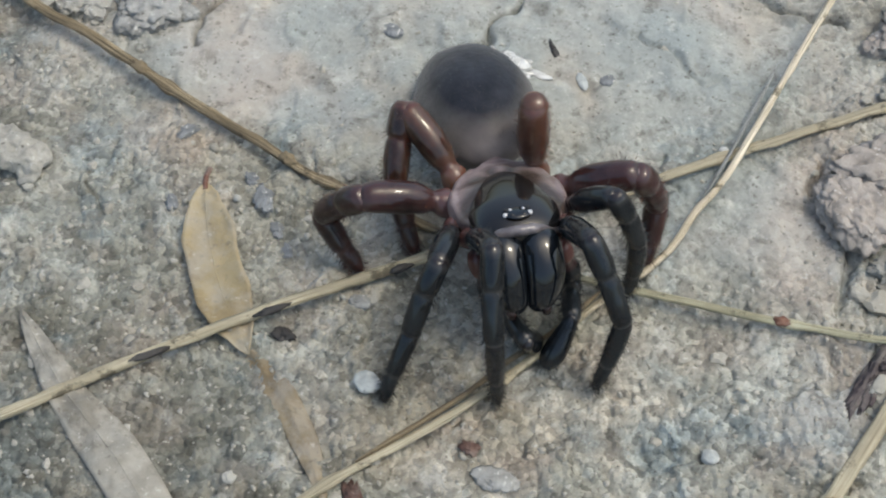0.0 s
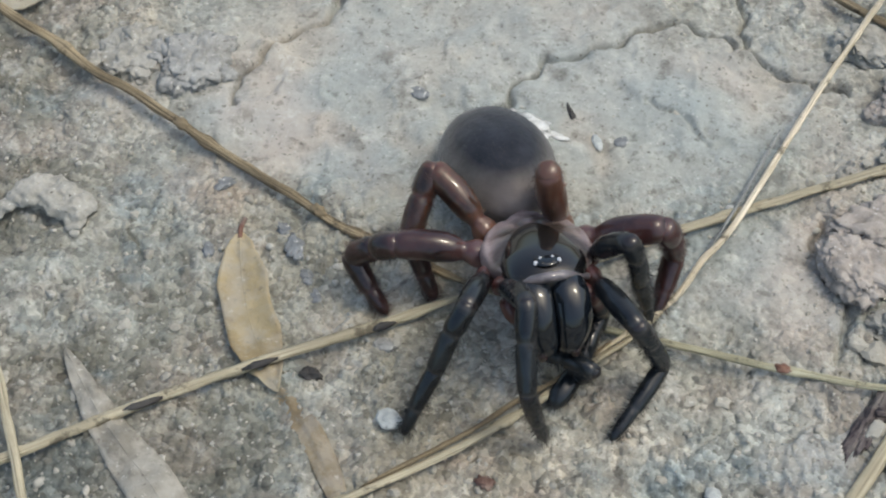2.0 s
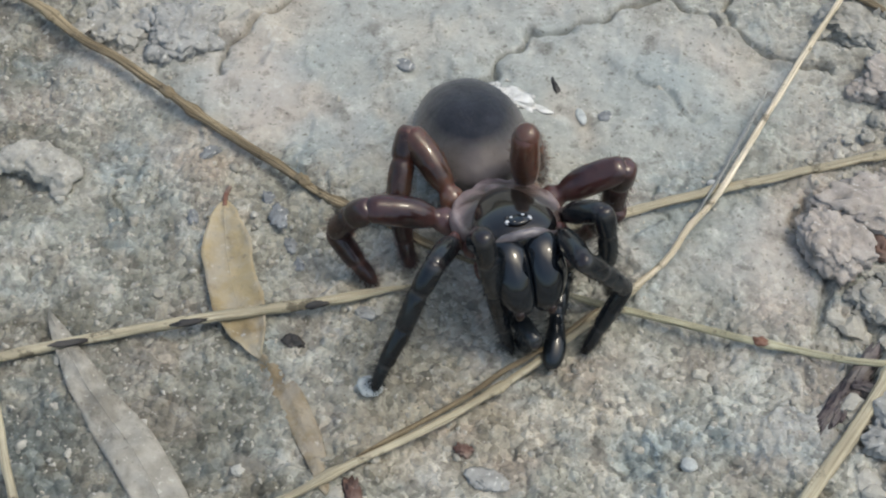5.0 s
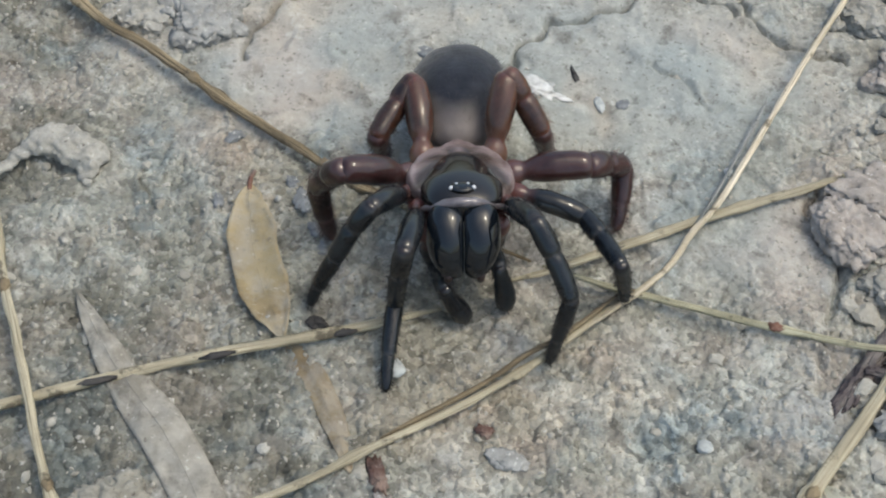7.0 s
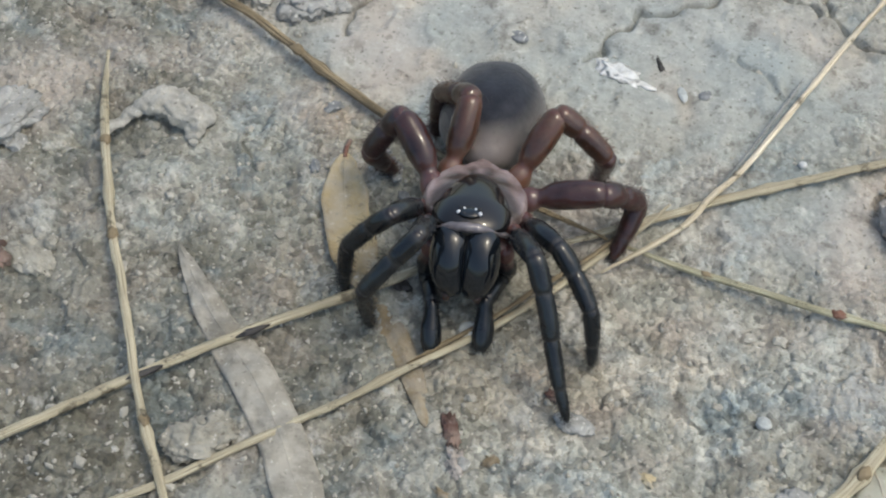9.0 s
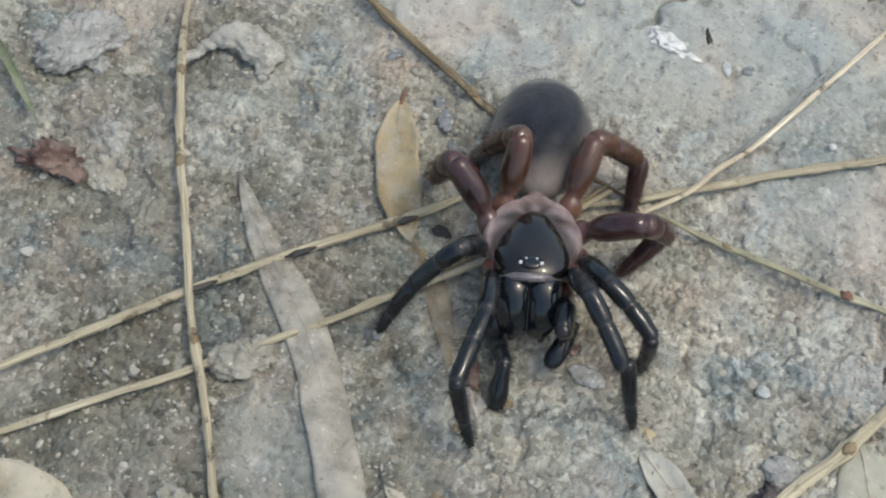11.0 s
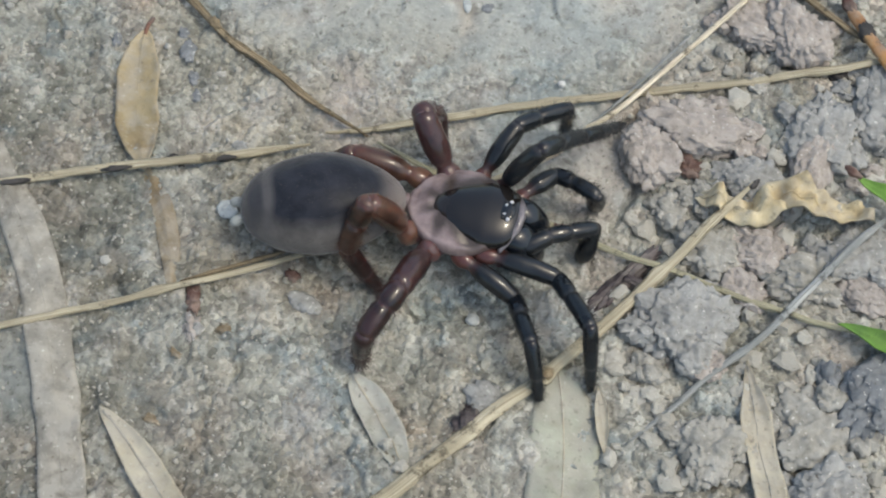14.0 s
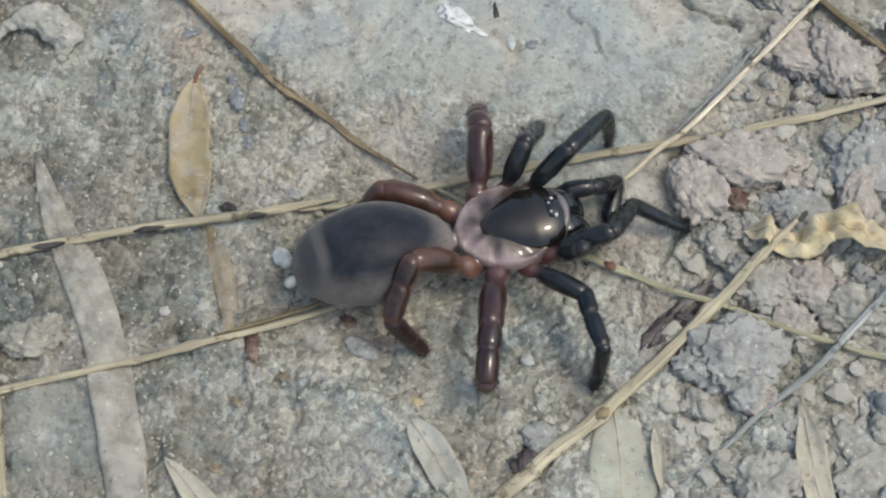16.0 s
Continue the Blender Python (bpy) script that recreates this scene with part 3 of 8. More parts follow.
def blade(name, mid, width, material, label, category="leaf", thick=0.12, cup=0.35, wave=0.25, rib=0.10, seed=0, point=0.8, lift=0.15, flat_end=False, on_ground=True, crumple=0.0, midrib=None, spine=0.1):
    """A leaf along mid (mm): width in the middle, cupped, wavy, with a raised midrib, two-sided with thickness."""
    line = resample([(*p, 0.0) if len(p) == 2 else p for p in mid], 0.45)
    n, across = len(line), 12
    top, under = [], []
    for i, p in enumerate(line):
        k = i / (n - 1)
        ahead = (line[min(i + 1, n - 1)] - line[max(i - 1, 0)])
        ahead = Vector((ahead.x, ahead.y, 0)).normalized()
        side = Vector((-ahead.y, ahead.x, 0))
        taper = min(1.0, (k / 0.32) ** point if k < 0.32 else 1.0)
        if not flat_end:
            taper *= min(1.0, ((1 - k) / 0.32) ** point if k > 0.68 else 1.0)
        w = width / 2 * max(0.04, taper) * (1 + 0.07 * float(vnoise(i * 0.22, 0, 0, seed)))
        for j in range(across + 1):
            u = j / across * 2 - 1
            q = p + side * (w * u)
            z = cup * u * u * taper + wave * float(vnoise(q.x / 2.5, q.y / 2.5, 0, seed + 3)) + rib * math.exp(-(u * w / 0.22) ** 2) + 0.05 * float(vnoise(q.x / 0.6, q.y / 0.6, 0, seed + 4)) + crumple * float(vnoise(q.x / 0.95, q.y / 0.95, 0, seed + 5))
            top.append((q.x, q.y, p.z + z))
            under.append((q.x, q.y, p.z + z - thick))
    if on_ground:
        xs, ys = np.array([q[0] for q in top]), np.array([q[1] for q in top])
        base = 0.7 * ground_z(xs, ys) + 0.3 * float(np.mean(ground_z(xs, ys)))
        top = [(x, y, z + b + lift) for (x, y, z), b in zip(top, base)]
        under = [(x, y, z - thick) for (x, y, z) in top]
    row, m = across + 1, len(top)
    faces = []
    for i in range(n - 1):
        for j in range(across):
            a = i * row + j
            faces.append((a, a + row, a + row + 1, a + 1))
            faces.append((m + a, m + a + 1, m + a + row + 1, m + a + row))
        for a in (i * row, ):
            faces.append((a, m + a, m + a + row, a + row))
            b = a + across
            faces.append((b, b + row, m + b + row, m + b))
    for j in range(across):
        faces.append((j, j + 1, m + j + 1, m + j))
        e = (n - 1) * row + j
        faces.append((e, m + e, m + e + 1, e + 1))
    ob = part(name, mesh_of(name, [Vector(q) * MM for q in top + under], faces), material)
    if midrib:
        ridge = [Vector(top[i * row + across // 2]) * MM for i in range(1, n - 1)]
        v, f = tube(ridge, lambda k: spine * (1 - 0.5 * k) * MM, 8, 0.6, 0.2, seed)
        part("midrib", mesh_of("midrib", v, f), midrib, ob, "raised midrib of the leaf")
    return tagged(ob, label, category)


def lump(name, rx, ry, rz, seed=0, turn=0.0, level=5, rough=0.3):
    """The mesh of an irregular lump of soil or stone, about its centre."""
    v, f = ball(level)
    n = 1 + rough * 1.1 * fbm(v[:, 0] * 1.3 + seed * 3.7, v[:, 1] * 1.3, v[:, 2] * 1.3, 3, seed)
    size = max(rx, ry)
    k = min(5.5, 1.6 * size)
    knobs = 0.5 - np.abs(vnoise(v[:, 0] * k + seed, v[:, 1] * k, v[:, 2] * k, seed + 9))
    fine = 0.5 - np.abs(vnoise(v[:, 0] * k * 2.3, v[:, 1] * k * 2.3 + seed, v[:, 2] * k * 2.3, seed + 5))
    cleft = np.exp(-(fbm(v[:, 0] * 1.7, v[:, 1] * 1.7 + seed, v[:, 2] * 1.7, 2, seed + 2) / 0.07) ** 2)
    lumps = rough * (0.45 * knobs + 0.25 * fine - 0.4 * cleft) + 0.12 * rough / 0.3 * fbm(v[:, 0] * 9, v[:, 1] * 9, v[:, 2] * 9, 3, seed + 6)
    grainy = 3.2 * size
    lumps += 0.16 * min(1.0, 1.2 / size) * rough * np.abs(fbm(v[:, 0] * grainy, v[:, 1] * grainy, v[:, 2] * grainy, 2, seed + 8))
    p = v * (n + lumps)[:, None] * np.array([rx, ry, rz])
    if rz > 0.6:
        # a cracked crust on top, broken into plates of uneven height
        d1, d2, tone = cells(p[:, 0] / 1.5 + 0.4 * v[:, 2] + seed * 5.3, p[:, 1] / 1.5, seed)
        e1, e2, small = cells(p[:, 0] / 0.6 + seed, p[:, 1] / 0.6 + 0.5 * v[:, 2], seed + 1)
        up = np.clip(v[:, 2] + 0.3, 0, 1)
        p[:, 2] = np.where(p[:, 2] > 0.55 * rz, 0.55 * rz + 0.45 * (p[:, 2] - 0.55 * rz), p[:, 2])
        tone, small = tone * np.clip((d2 - d1) * 2.5, 0, 1), small * np.clip((e2 - e1) * 2.5, 0, 1)
        p[:, 2] += up * (0.2 * tone + 0.12 * small - 0.22 * np.exp(-((d2 - d1) / 0.16) ** 2))
    c, s = math.cos(turn), math.sin(turn)
    p = np.stack([p[:, 0] * c - p[:, 1] * s, p[:, 0] * s + p[:, 1] * c, p[:, 2]], -1)
    return mesh_of(name, p * MM, f)


def clod(name, x, y, rx, ry, rz, material, label, category="clod", seed=0, turn=0.0, level=5, rough=0.3, sink=0.25, broken=0):
    """A lump partly sunk in the mud, with pieces broken off its edge."""
    ob = part(name, lump(name, rx, ry, rz, seed, turn, level, rough), material)
    ob.location = at_ground(x, y, rz * (1 - 2 * sink)) * MM
    rng = np.random.default_rng(seed + 400)
    for k in range(broken):
        a, size = k * 2.4 + rng.uniform(0, 1.2), rng.uniform(0.28, 0.45) * min(rx, ry)
        piece = part("fragment", lump("fragment", size * rng.uniform(1.0, 1.5), size, size * 0.8, seed + 7 * k, a, 4, 0.5), material, ob)
        spot = at_ground(x + rx * 0.98 * math.cos(a), y + ry * 0.98 * math.sin(a), size * 0.25) * MM
        piece.location = spot - ob.location
    return tagged(ob, label, category)


def bud(parent, x, y, z, turn, length=2.4, wide=0.55, material=None, name="bud", label="blackish scaly bud"):
    """A black scaly bud lying along a stalk."""
    v, f = ball(3)
    p = v * np.array([length / 2, wide / 2, wide / 2.3]) * (1 + 0.5 * fbm(v[:, 0] * 3.5, v[:, 1] * 2.5 + x, v[:, 2] * 2.5, 3, 7))[:, None]
    p[:, 1] *= 1 - 0.45 * np.clip(v[:, 0], 0, 1)
    c, s = math.cos(turn), math.sin(turn)
    p = np.stack([p[:, 0] * c - p[:, 1] * s + x, p[:, 0] * s + p[:, 1] * c + y, p[:, 2] + z], -1)
    return part(name, mesh_of(name, p * MM, f), material or CHAR, parent, label)


# the long stalk with black buds, in its place at 8 s
stalk_a = straw("grass_stalk", [(-8.5, -15.1, 0.8), (-6.9, -14.5, 0.7), (2.1, -10.7, 0.6), (8.5, -7.9, 0.6), (14.9, -5.6, 0.7), (26.8, -1.4, 0.9), (36.5, 2.6, 1.4), (47, 7.0, 1.6), (56, 10.0, 1.4)],
                0.38, STRAW, "long pale straw stalk with black buds, lying on mud", flat=0.55, nodes=(0.28, 0.47, 0.62), seed=1)
lower_a = strand(stalk_a, "lower_stalk", [(-50, -27.5, 1.0), (-37.4, -23.2, 0.9), (-30.6, -20.9, 0.9), (-22.1, -18.5, 0.9), (-14.1, -16.7, 1.0), (-6.9, -14.5, 0.7)], 0.38, STRAW, "pale straw with black buds", 3)
for bx, by, turn in ((-30.4, -21.1, 0.25), (-22.3, -18.9, 0.25), (-13.6, -16.9, 0.22)):
    bud(lower_a, bx, by, 1.15, turn, 2.5 if bx < -15 else 1.8)
# the kinked stalk that the spider drags, in its place at 16 s
stalk_b = straw("grass_stalk", [(-52, -45.5, 0.9), (-38, -39.2, 0.8), (-25.8, -33.9, 0.8), (-17.5, -30.2, 0.8), (-7.3, -25.7, 0.9), (-1.0, -22.3, 0.9), (8.0, -15.8, 0.8), (11.2, -13.4, 0.9)],
                0.33, STRAW, "pale split straw stalk, kinked at a node", flat=0.55, nodes=(0.62, 0.8), seed=2)
strand(stalk_b, "loose_fibre", [(-10.0, -26.5, 1.05), (-3.2, -22.9, 1.1), (0.3, -20.7, 1.3), (3.8, -18.6, 1.2), (7.4, -15.8, 1.1)], 0.19, STRAW_DARK, "dark loose fibre", 4)
upper_b = strand(stalk_b, "upper_stalk", [(15.0, -10.6, 0.9), (20.8, -6.2, 1.0), (23.4, -2.8, 1.1), (26.0, 0.2, 1.2), (31.1, 8.1, 1.4), (36.0, 15.6, 1.8), (43, 26, 1.6)], 0.25, STRAW_BRIGHT, "bleached bright straw", 5)
# dark grey strand parallel to the bright straw
strand(upper_b, "dark_strand", [(21.8, -4.9, 0.8), (25.0, -0.2, 0.9), (28.2, 5.0, 1.0), (31.2, 10.2, 1.2)], 0.13, TWIG_GREY, "dark grey strand along the bright straw", 6)
# the dark stalk that runs on as a greenish one
stalk_c = straw("grass_stalk", [(-48, 28.6, 0.9), (-38.4, 20.4, 0.9), (-33.9, 16.8, 0.9), (-29.3, 12.9, 1.0), (-25.5, 10.0, 1.0), (-21.8, 7.1, 1.0), (-17.5, 3.7, 1.0), (-13.4, 0.4, 1.0), (-9.9, -2.4, 0.9), (-6.1, -4.4, 0.9), (-1.3, -7.1, 0.8), (3.7, -9.5, 0.8)],
                0.42, STRAW_DARK, "dark brown weathered grass stalk on mud", nodes=(0.3, 0.55, 0.78), seed=7, taper=0.3)
stalk_g = straw("grass_stalk", [(4.5, -9.6, 0.5), (6.3, -10.3, 0.6), (11.1, -12.2, 0.7), (16.3, -13.8, 0.8), (21.0, -15.1, 0.9), (28.9, -17.1, 1.3), (38.6, -19.1, 1.2), (44.0, -19.6, 1.2), (56, -19.5, 1.0)],
                0.27, STRAW_GREEN, "thin greenish grass stalk with a brown node", nodes=(0.34, 0.66), seed=8)
stalk_d = straw("grass_stalk", [(-38.5, 6.5, 0.8), (-37.9, 3.0, 0.8), (-36.6, -3.2, 1.0), (-34.2, -12.0, 1.1), (-30.8, -21.0, 1.5), (-28.3, -28.3, 1.2), (-24.8, -37.0, 0.9), (-21.5, -46.0, 0.8), (-19, -53, 0.8)],
      0.36, STRAW, "thin bleached straw lying across mud", nodes=(0.25, 0.6), seed=9)
stalk_e = straw("grass_stalk", [(5.5, -47.0, 0.9), (10.0, -42.0, 0.9), (15.2, -36.1, 0.9), (18.6, -31.8, 1.0), (21.7, -28.3, 1.0), (26.4, -22.0, 1.1), (29.6, -17.9, 1.6), (33.0, -12.6, 2.1), (36.0, -8.6, 2.4)],
                0.62, STRAW, "broad flattened straw stalk with a dark node", nodes=(0.5, 0.76), seed=10, flat=0.45, taper=0.35)
for nx, ny, nz, turn in ((-36.6, -3.3, 1.1, -1.25), (-34.0, -12.6, 1.2, -1.25), (-28.2, -28.6, 1.3, -1.2)):
    bud(stalk_d, nx, ny, nz, turn, 1.3, 0.85, STRAW_DARK, "stalk_node", "brown swollen node")
bud(stalk_g, 21.0, -15.1, 0.95, -0.28, 1.3, 0.75, RUST, "stalk_node", "brown swollen node")
bud(stalk_g, 11.3, -12.2, 0.75, -0.35, 1.2, 0.6, STRAW_DARK, "stalk_node", "brown swollen node")
bud(stalk_c, -22.6, 7.7, 1.1, -0.7, 1.6, 0.95, STRAW_DARK, "stalk_node", "dark swollen node")
bud(stalk_c, -11.6, -1.0, 1.1, -0.7, 1.6, 0.9, STRAW_DARK, "stalk_node", "dark swollen node")
bud(stalk_e, 21.9, -28.3, 1.2, 0.85, 1.3, 0.95, STRAW_DARK, "stalk_node", "dark swollen node")
bud(stalk_e, 36.1, -8.5, 2.4, 1.0, 1.4, 0.5)
straw("weathered_twig", [(28.6, -32.8, 0.5), (31.0, -30.0, 0.7), (33.3, -27.2, 0.9), (36.2, -23.9, 1.2), (39.1, -20.4, 1.6), (43.7, -13.5, 2.2), (47.5, -9.0, 2.4)],
      0.2, TWIG_GREY, "grey-blue weathered twig leaning on soil", taper=-0.7, nodes=(0.4,), seed=11, flat=0.6)
straw("grass_stalk", [(27.0, 24.6, 0.8), (31.2, 20.2, 0.9), (34.3, 17.2, 0.9), (36.2, 15.3, 1.0), (38.7, 13.3, 1.0), (42.8, 10.2, 1.2), (45.5, 8.6, 1.6)],
      0.36, STRAW_DARK, "grey-brown dry stalk on cracked mud", seed=12)
orange = straw("orange_stalk", [(42.6, 12.4, 1.6), (43.8, 10.3, 1.9), (45.4, 7.4, 2.4), (47.6, 4.2, 2.2), (51, 0.0, 1.4)], 0.55, ORANGE, "orange-brown stalk with dark tip", seed=13)
bud(orange, 44.5, 9.0, 2.15, -1.07, 2.6, 1.45)
bud(orange, 42.9, 11.9, 1.75, -1.07, 2.2, 1.2, RUST, "stalk_tip", "red-brown withered tip")

# leaves
leaf = blade("dry_leaf", [(-17.3, -2.6), (-17.0, -6.0), (-16.2, -9.8), (-15.0, -13.2), (-13.7, -16.2)], 3.8, LEAF_TAN, "narrow tan dead leaf lying on soil", cup=0.4, seed=21, lift=0.35, rib=0.03, midrib=LEAF_TAN, point=0.62, spine=0.06, crumple=0.08)
v, f = tube([Vector(p) * MM for p in resample([(-17.3, -3.2, 0.7), (-17.3, -2.2, 0.75), (-17.1, -1.2, 0.5)], 0.2)], lambda k: 0.2 * MM, 6)
part("leaf_stalk", mesh_of("leaf_stalk", v, f), RUST, leaf, "short reddish leaf stalk")
blade("dry_leaf", [(-15.2, -13.8), (-13.0, -16.7), (-10.9, -20.3), (-9.3, -24.2), (-8.5, -27.0)], 1.8, LEAF_ROT, "brown decayed leaf half buried in soil", cup=-0.2, wave=0.35, seed=22, lift=0.18, point=0.5)
blade("dry_grass_leaf", [(-28.9, -12.6), (-25.4, -18.6), (-21.6, -23.6), (-18.8, -28.2), (-16.6, -33.1), (-14.7, -37.5), (-13.2, -41.5), (-10.8, -48.0), (-9.4, -52.0)], 3.5, LEAF_DUSTY, "broad dusty grey grass blade pressed on mud", "leaf", cup=-0.25, wave=0.3, seed=23, lift=0.62, point=0.55, flat_end=True, crumple=0.14, rib=0.02, midrib=LEAF_DUSTY, spine=0.06)
blade("dry_grass_leaf", [(-11.3, -37.4), (-8.6, -39.6), (-5.0, -43.2), (-1.0, -47.5), (2.0, -52)], 2.7, LEAF_PALE, "bleached beige leaf tip on soil", "leaf", seed=24, lift=0.3, flat_end=True, point=0.6, midrib=LEAF_DUSTY)
blade("dry_grass_leaf", [(7.0, -30.8), (9.3, -33.4), (11.4, -36.2), (12.4, -37.8)], 2.6, LEAF_GREY, "bleached grey leaf scrap on soil", "leaf", seed=25, lift=0.2, point=0.4, midrib=LEAF_PALE)
blade("dry_leaf", [(22.6, -27.2), (23.4, -30.0), (24.1, -33.5), (24.6, -38.5), (24.0, -43.0)], 5.6, LEAF_SAGE, "broad pale grey-green dead leaf", cup=-0.3, seed=26, lift=0.3, point=0.5, flat_end=True, midrib=LEAF_PALE)
blade("dry_leaf", [(26.0, -28.4), (26.6, -30.8), (27.2, -33.6)], 1.0, LEAF_PALE, "torn beige leaf strip on soil", seed=27, lift=0.25)
blade("dry_leaf", [(37.2, -23.8), (37.8, -26.5), (38.6, -30.0), (39.8, -34.0), (40.6, -39)], 2.4, LEAF_PALE, "narrow pale yellow leaf strip among clods", seed=28, lift=0.6, flat_end=True, midrib=LEAF_DUSTY, spine=0.07)
blade("dry_leaf", [(-46.0, -42.5), (-38.6, -43.9), (-35.0, -45.4), (-30.5, -48.0), (-27, -52)], 6.5, LEAF_PALE, "broad bleached leaf on mud", seed=29, lift=0.3, midrib=LEAF_DUSTY)
blade("dry_leaf", [(-40.0, 22.0), (-37.5, 23.4), (-34.8, 25.4)], 4.0, LEAF_PALE, "cream dead leaf scrap", seed=30, lift=0.3)
blade("dry_leaf", [(31.4, -9.8, 1.8), (34.0, -10.6, 2.2), (36.4, -10.7, 1.9), (38.6, -9.2, 2.6), (41.2, -9.8, 2.8), (44.0, -9.4, 2.2), (46.5, -9.6, 1.6)], 2.7, LEAF_YELLOW, "crumpled yellow dead leaf among clods", cup=0.4, wave=1.1, crumple=1.3, seed=31, point=0.35, lift=0.5, on_ground=False, thick=0.2, midrib=LEAF_YELLOW, spine=0.14)
green = blade("green_grass_blade", [(44.2, -6.0, 2.6), (46.5, -7.6, 3.0), (49.5, -9.2, 3.2), (54, -11.0, 2.6)], 2.0, LEAF_GREEN, "fresh green grass blade tip", cup=0.5, seed=32, on_ground=False, point=0.9, flat_end=True)
bud(green, 44.0, -5.9, 2.75, -0.6, 1.6, 0.8, RUST, "blade_tip", "red-brown withered tip")
blade("green_grass_blade", [(43.8, -19.7, 1.8), (46.2, -20.5, 2.1), (49.4, -21.6, 2.3), (54, -23.0, 2.0)], 1.7, LEAF_GREEN, "fresh green grass blade tip", cup=0.5, seed=33, on_ground=False, point=0.9, flat_end=True)
blade("green_grass_blade", [(-54.5, -1.6, 0.8), (-51.5, -5.4, 1.6), (-49.0, -8.4, 1.4), (-46.8, -11.2, 0.9)], 0.8, LEAF_DULL, "thin dull green grass blade on mud", cup=0.3, seed=34, on_ground=False, point=0.9)

# clods, stones and scraps
CLODS = (
    (30.8, -3.0, 4.2, 2.6, 2.0, CLOD_PINK), (27.4, -6.6, 2.0, 2.8, 1.5, CLOD_PINK), (31.9, -21.6, 3.3, 3.0, 1.7, CLOD_GREY), (36.0, -7.2, 2.0, 2.2, 1.5, CLOD_GREY),
    (41.2, -4.6, 4.4, 1.7, 1.6, CLOD_PINK), (41.5, -1.6, 3.4, 2.2, 1.4, CLOD_GREY), (34.2, 4.4, 3.0, 1.7, 1.3, CLOD), (38.4, 8.6, 3.0, 2.4, 1.7, CLOD_PINK),
    (34.6, 9.4, 2.8, 2.2, 1.5, CLOD_PINK), (33.4, -14.4, 2.4, 2.0, 1.4, CLOD), (37.3, -13.6, 2.3, 1.7, 1.4, CLOD_PINK), (41.0, -15.6, 2.5, 1.8, 1.4, CLOD),
    (44.8, -12.6, 2.6, 2.0, 1.5, CLOD_GREY), (42.8, -28.6, 3.7, 2.8, 2.0, CLOD), (48.0, -24.5, 4.2, 2.5, 1.6, SLATE), (35.0, -32.0, 2.6, 2.0, 1.3, CLOD),
    (47.0, 2.4, 4.0, 2.4, 1.6, CLOD_GREY), (32.4, -9.6, 1.5, 1.2, 0.9, CLOD), (36.4, -17.6, 1.7, 1.3, 1.0, CLOD_PINK), (29.6, -11.2, 1.6, 1.3, 0.9, CLOD),
    (46.6, -16.0, 2.2, 1.5, 1.2, CLOD_PINK), (29.6, -26.0, 1.4, 1.2, 0.7, CLOD), (34.0, -24.8, 1.3, 1.1, 0.8, CLOD_PINK), (44.0, -34.0, 3.0, 2.2, 1.4, CLOD_GREY),
    (-46.5, -1.6, 3.2, 1.9, 1.0, CLOD_GREY), (-22.8, 15.2, 2.7, 2.4, 1.3, CLOD_GREY), (-27.6, 16.2, 2.9, 2.2, 0.9, CLOD), (-24.4, -29.4, 1.5, 1.9, 0.8, CLOD_DARK), (-25.6, -42.5, 1.9, 1.5, 0.8, CLOD_DARK), (-40.5, -14.0, 2.2, 1.3, 0.8, CLOD_DARK), (32.0, 16.0, 2.6, 1.8, 1.0, CLOD),
)
for n, (x, y, rx, ry, rz, mat) in enumerate(CLODS):
    tone = "pinkish-grey" if mat is CLOD_PINK else "pale grey" if mat is CLOD_GREY else "dark slate-grey" if mat is SLATE else "grey-brown"
    tagged(clod("soil_clod", x, y, rx * 1.1, ry * 1.1, rz, mat, f"{tone} crumbly clod of dry soil", seed=n + 3, turn=0.3 * n, sink=0.36, rough=0.38, broken=4 if rx > 2.2 else 2), group="soil clods")
# curled rim of crust over a pit
def rim_mesh(pieces):
    """Overlapping lumps fused into one skin."""
    me = mesh_of("curled_crust", *joined(pieces))
    ob = new("fuse", me)
    fuse = ob.modifiers.new("fuse", "REMESH")
    fuse.mode, fuse.voxel_size = "VOXEL", 0.14 * MM
    skin = bpy.data.meshes.new_from_object(ob.evaluated_get(bpy.context.evaluated_depsgraph_get()))
    bpy.data.objects.remove(ob)
    p = np.array([q.co[:] for q in skin.vertices]) / MM
    out = np.array([q.normal[:] for q in skin.vertices])
    p += out * (0.3 * fbm(p[:, 0] / 0.9, p[:, 1] / 0.9, p[:, 2] / 0.9, 3, 75) + 0.16 * fbm(p[:, 0] / 0.35, p[:, 1] / 0.35, p[:, 2] / 0.35, 2, 76))[:, None]
    skin.vertices.foreach_set("co", (p * MM).ravel())
    skin.polygons.foreach_set("use_smooth", [True] * len(skin.polygons))
    skin.update()
    return skin


rim, grains = resample([(-37.6, -2.2, 0.2), (-35.6, -0.6, 0.7), (-34.6, 0.3, 1.0), (-33.2, 0.9, 1.2), (-31.1, 0.7, 1.1), (-29.6, -0.3, 0.8), (-29.8, -1.6, 0.5)], 0.45), []
for k, q in enumerate(rim):
    v, f = ball(4)
    r = 0.5 + 1.05 * math.exp(-((k / len(rim) - 0.64) / 0.24) ** 2)
    v = v * (1 + 0.5 * fbm(v[:, 0] * 1.4 + k, v[:, 1] * 1.4, v[:, 2] * 1.4, 4, 70 + k) + 0.22 * fbm(v[:, 0] * 7, v[:, 1] * 7 + k, v[:, 2] * 7, 2, 71))[:, None] * np.array([r, r, r * 0.5])
    grains.append(((v + np.array(q)) * MM, f))
tagged(part("curled_crust", rim_mesh(grains), CLOD), "curled pale rim of dried mud crust over a pit", "clod")
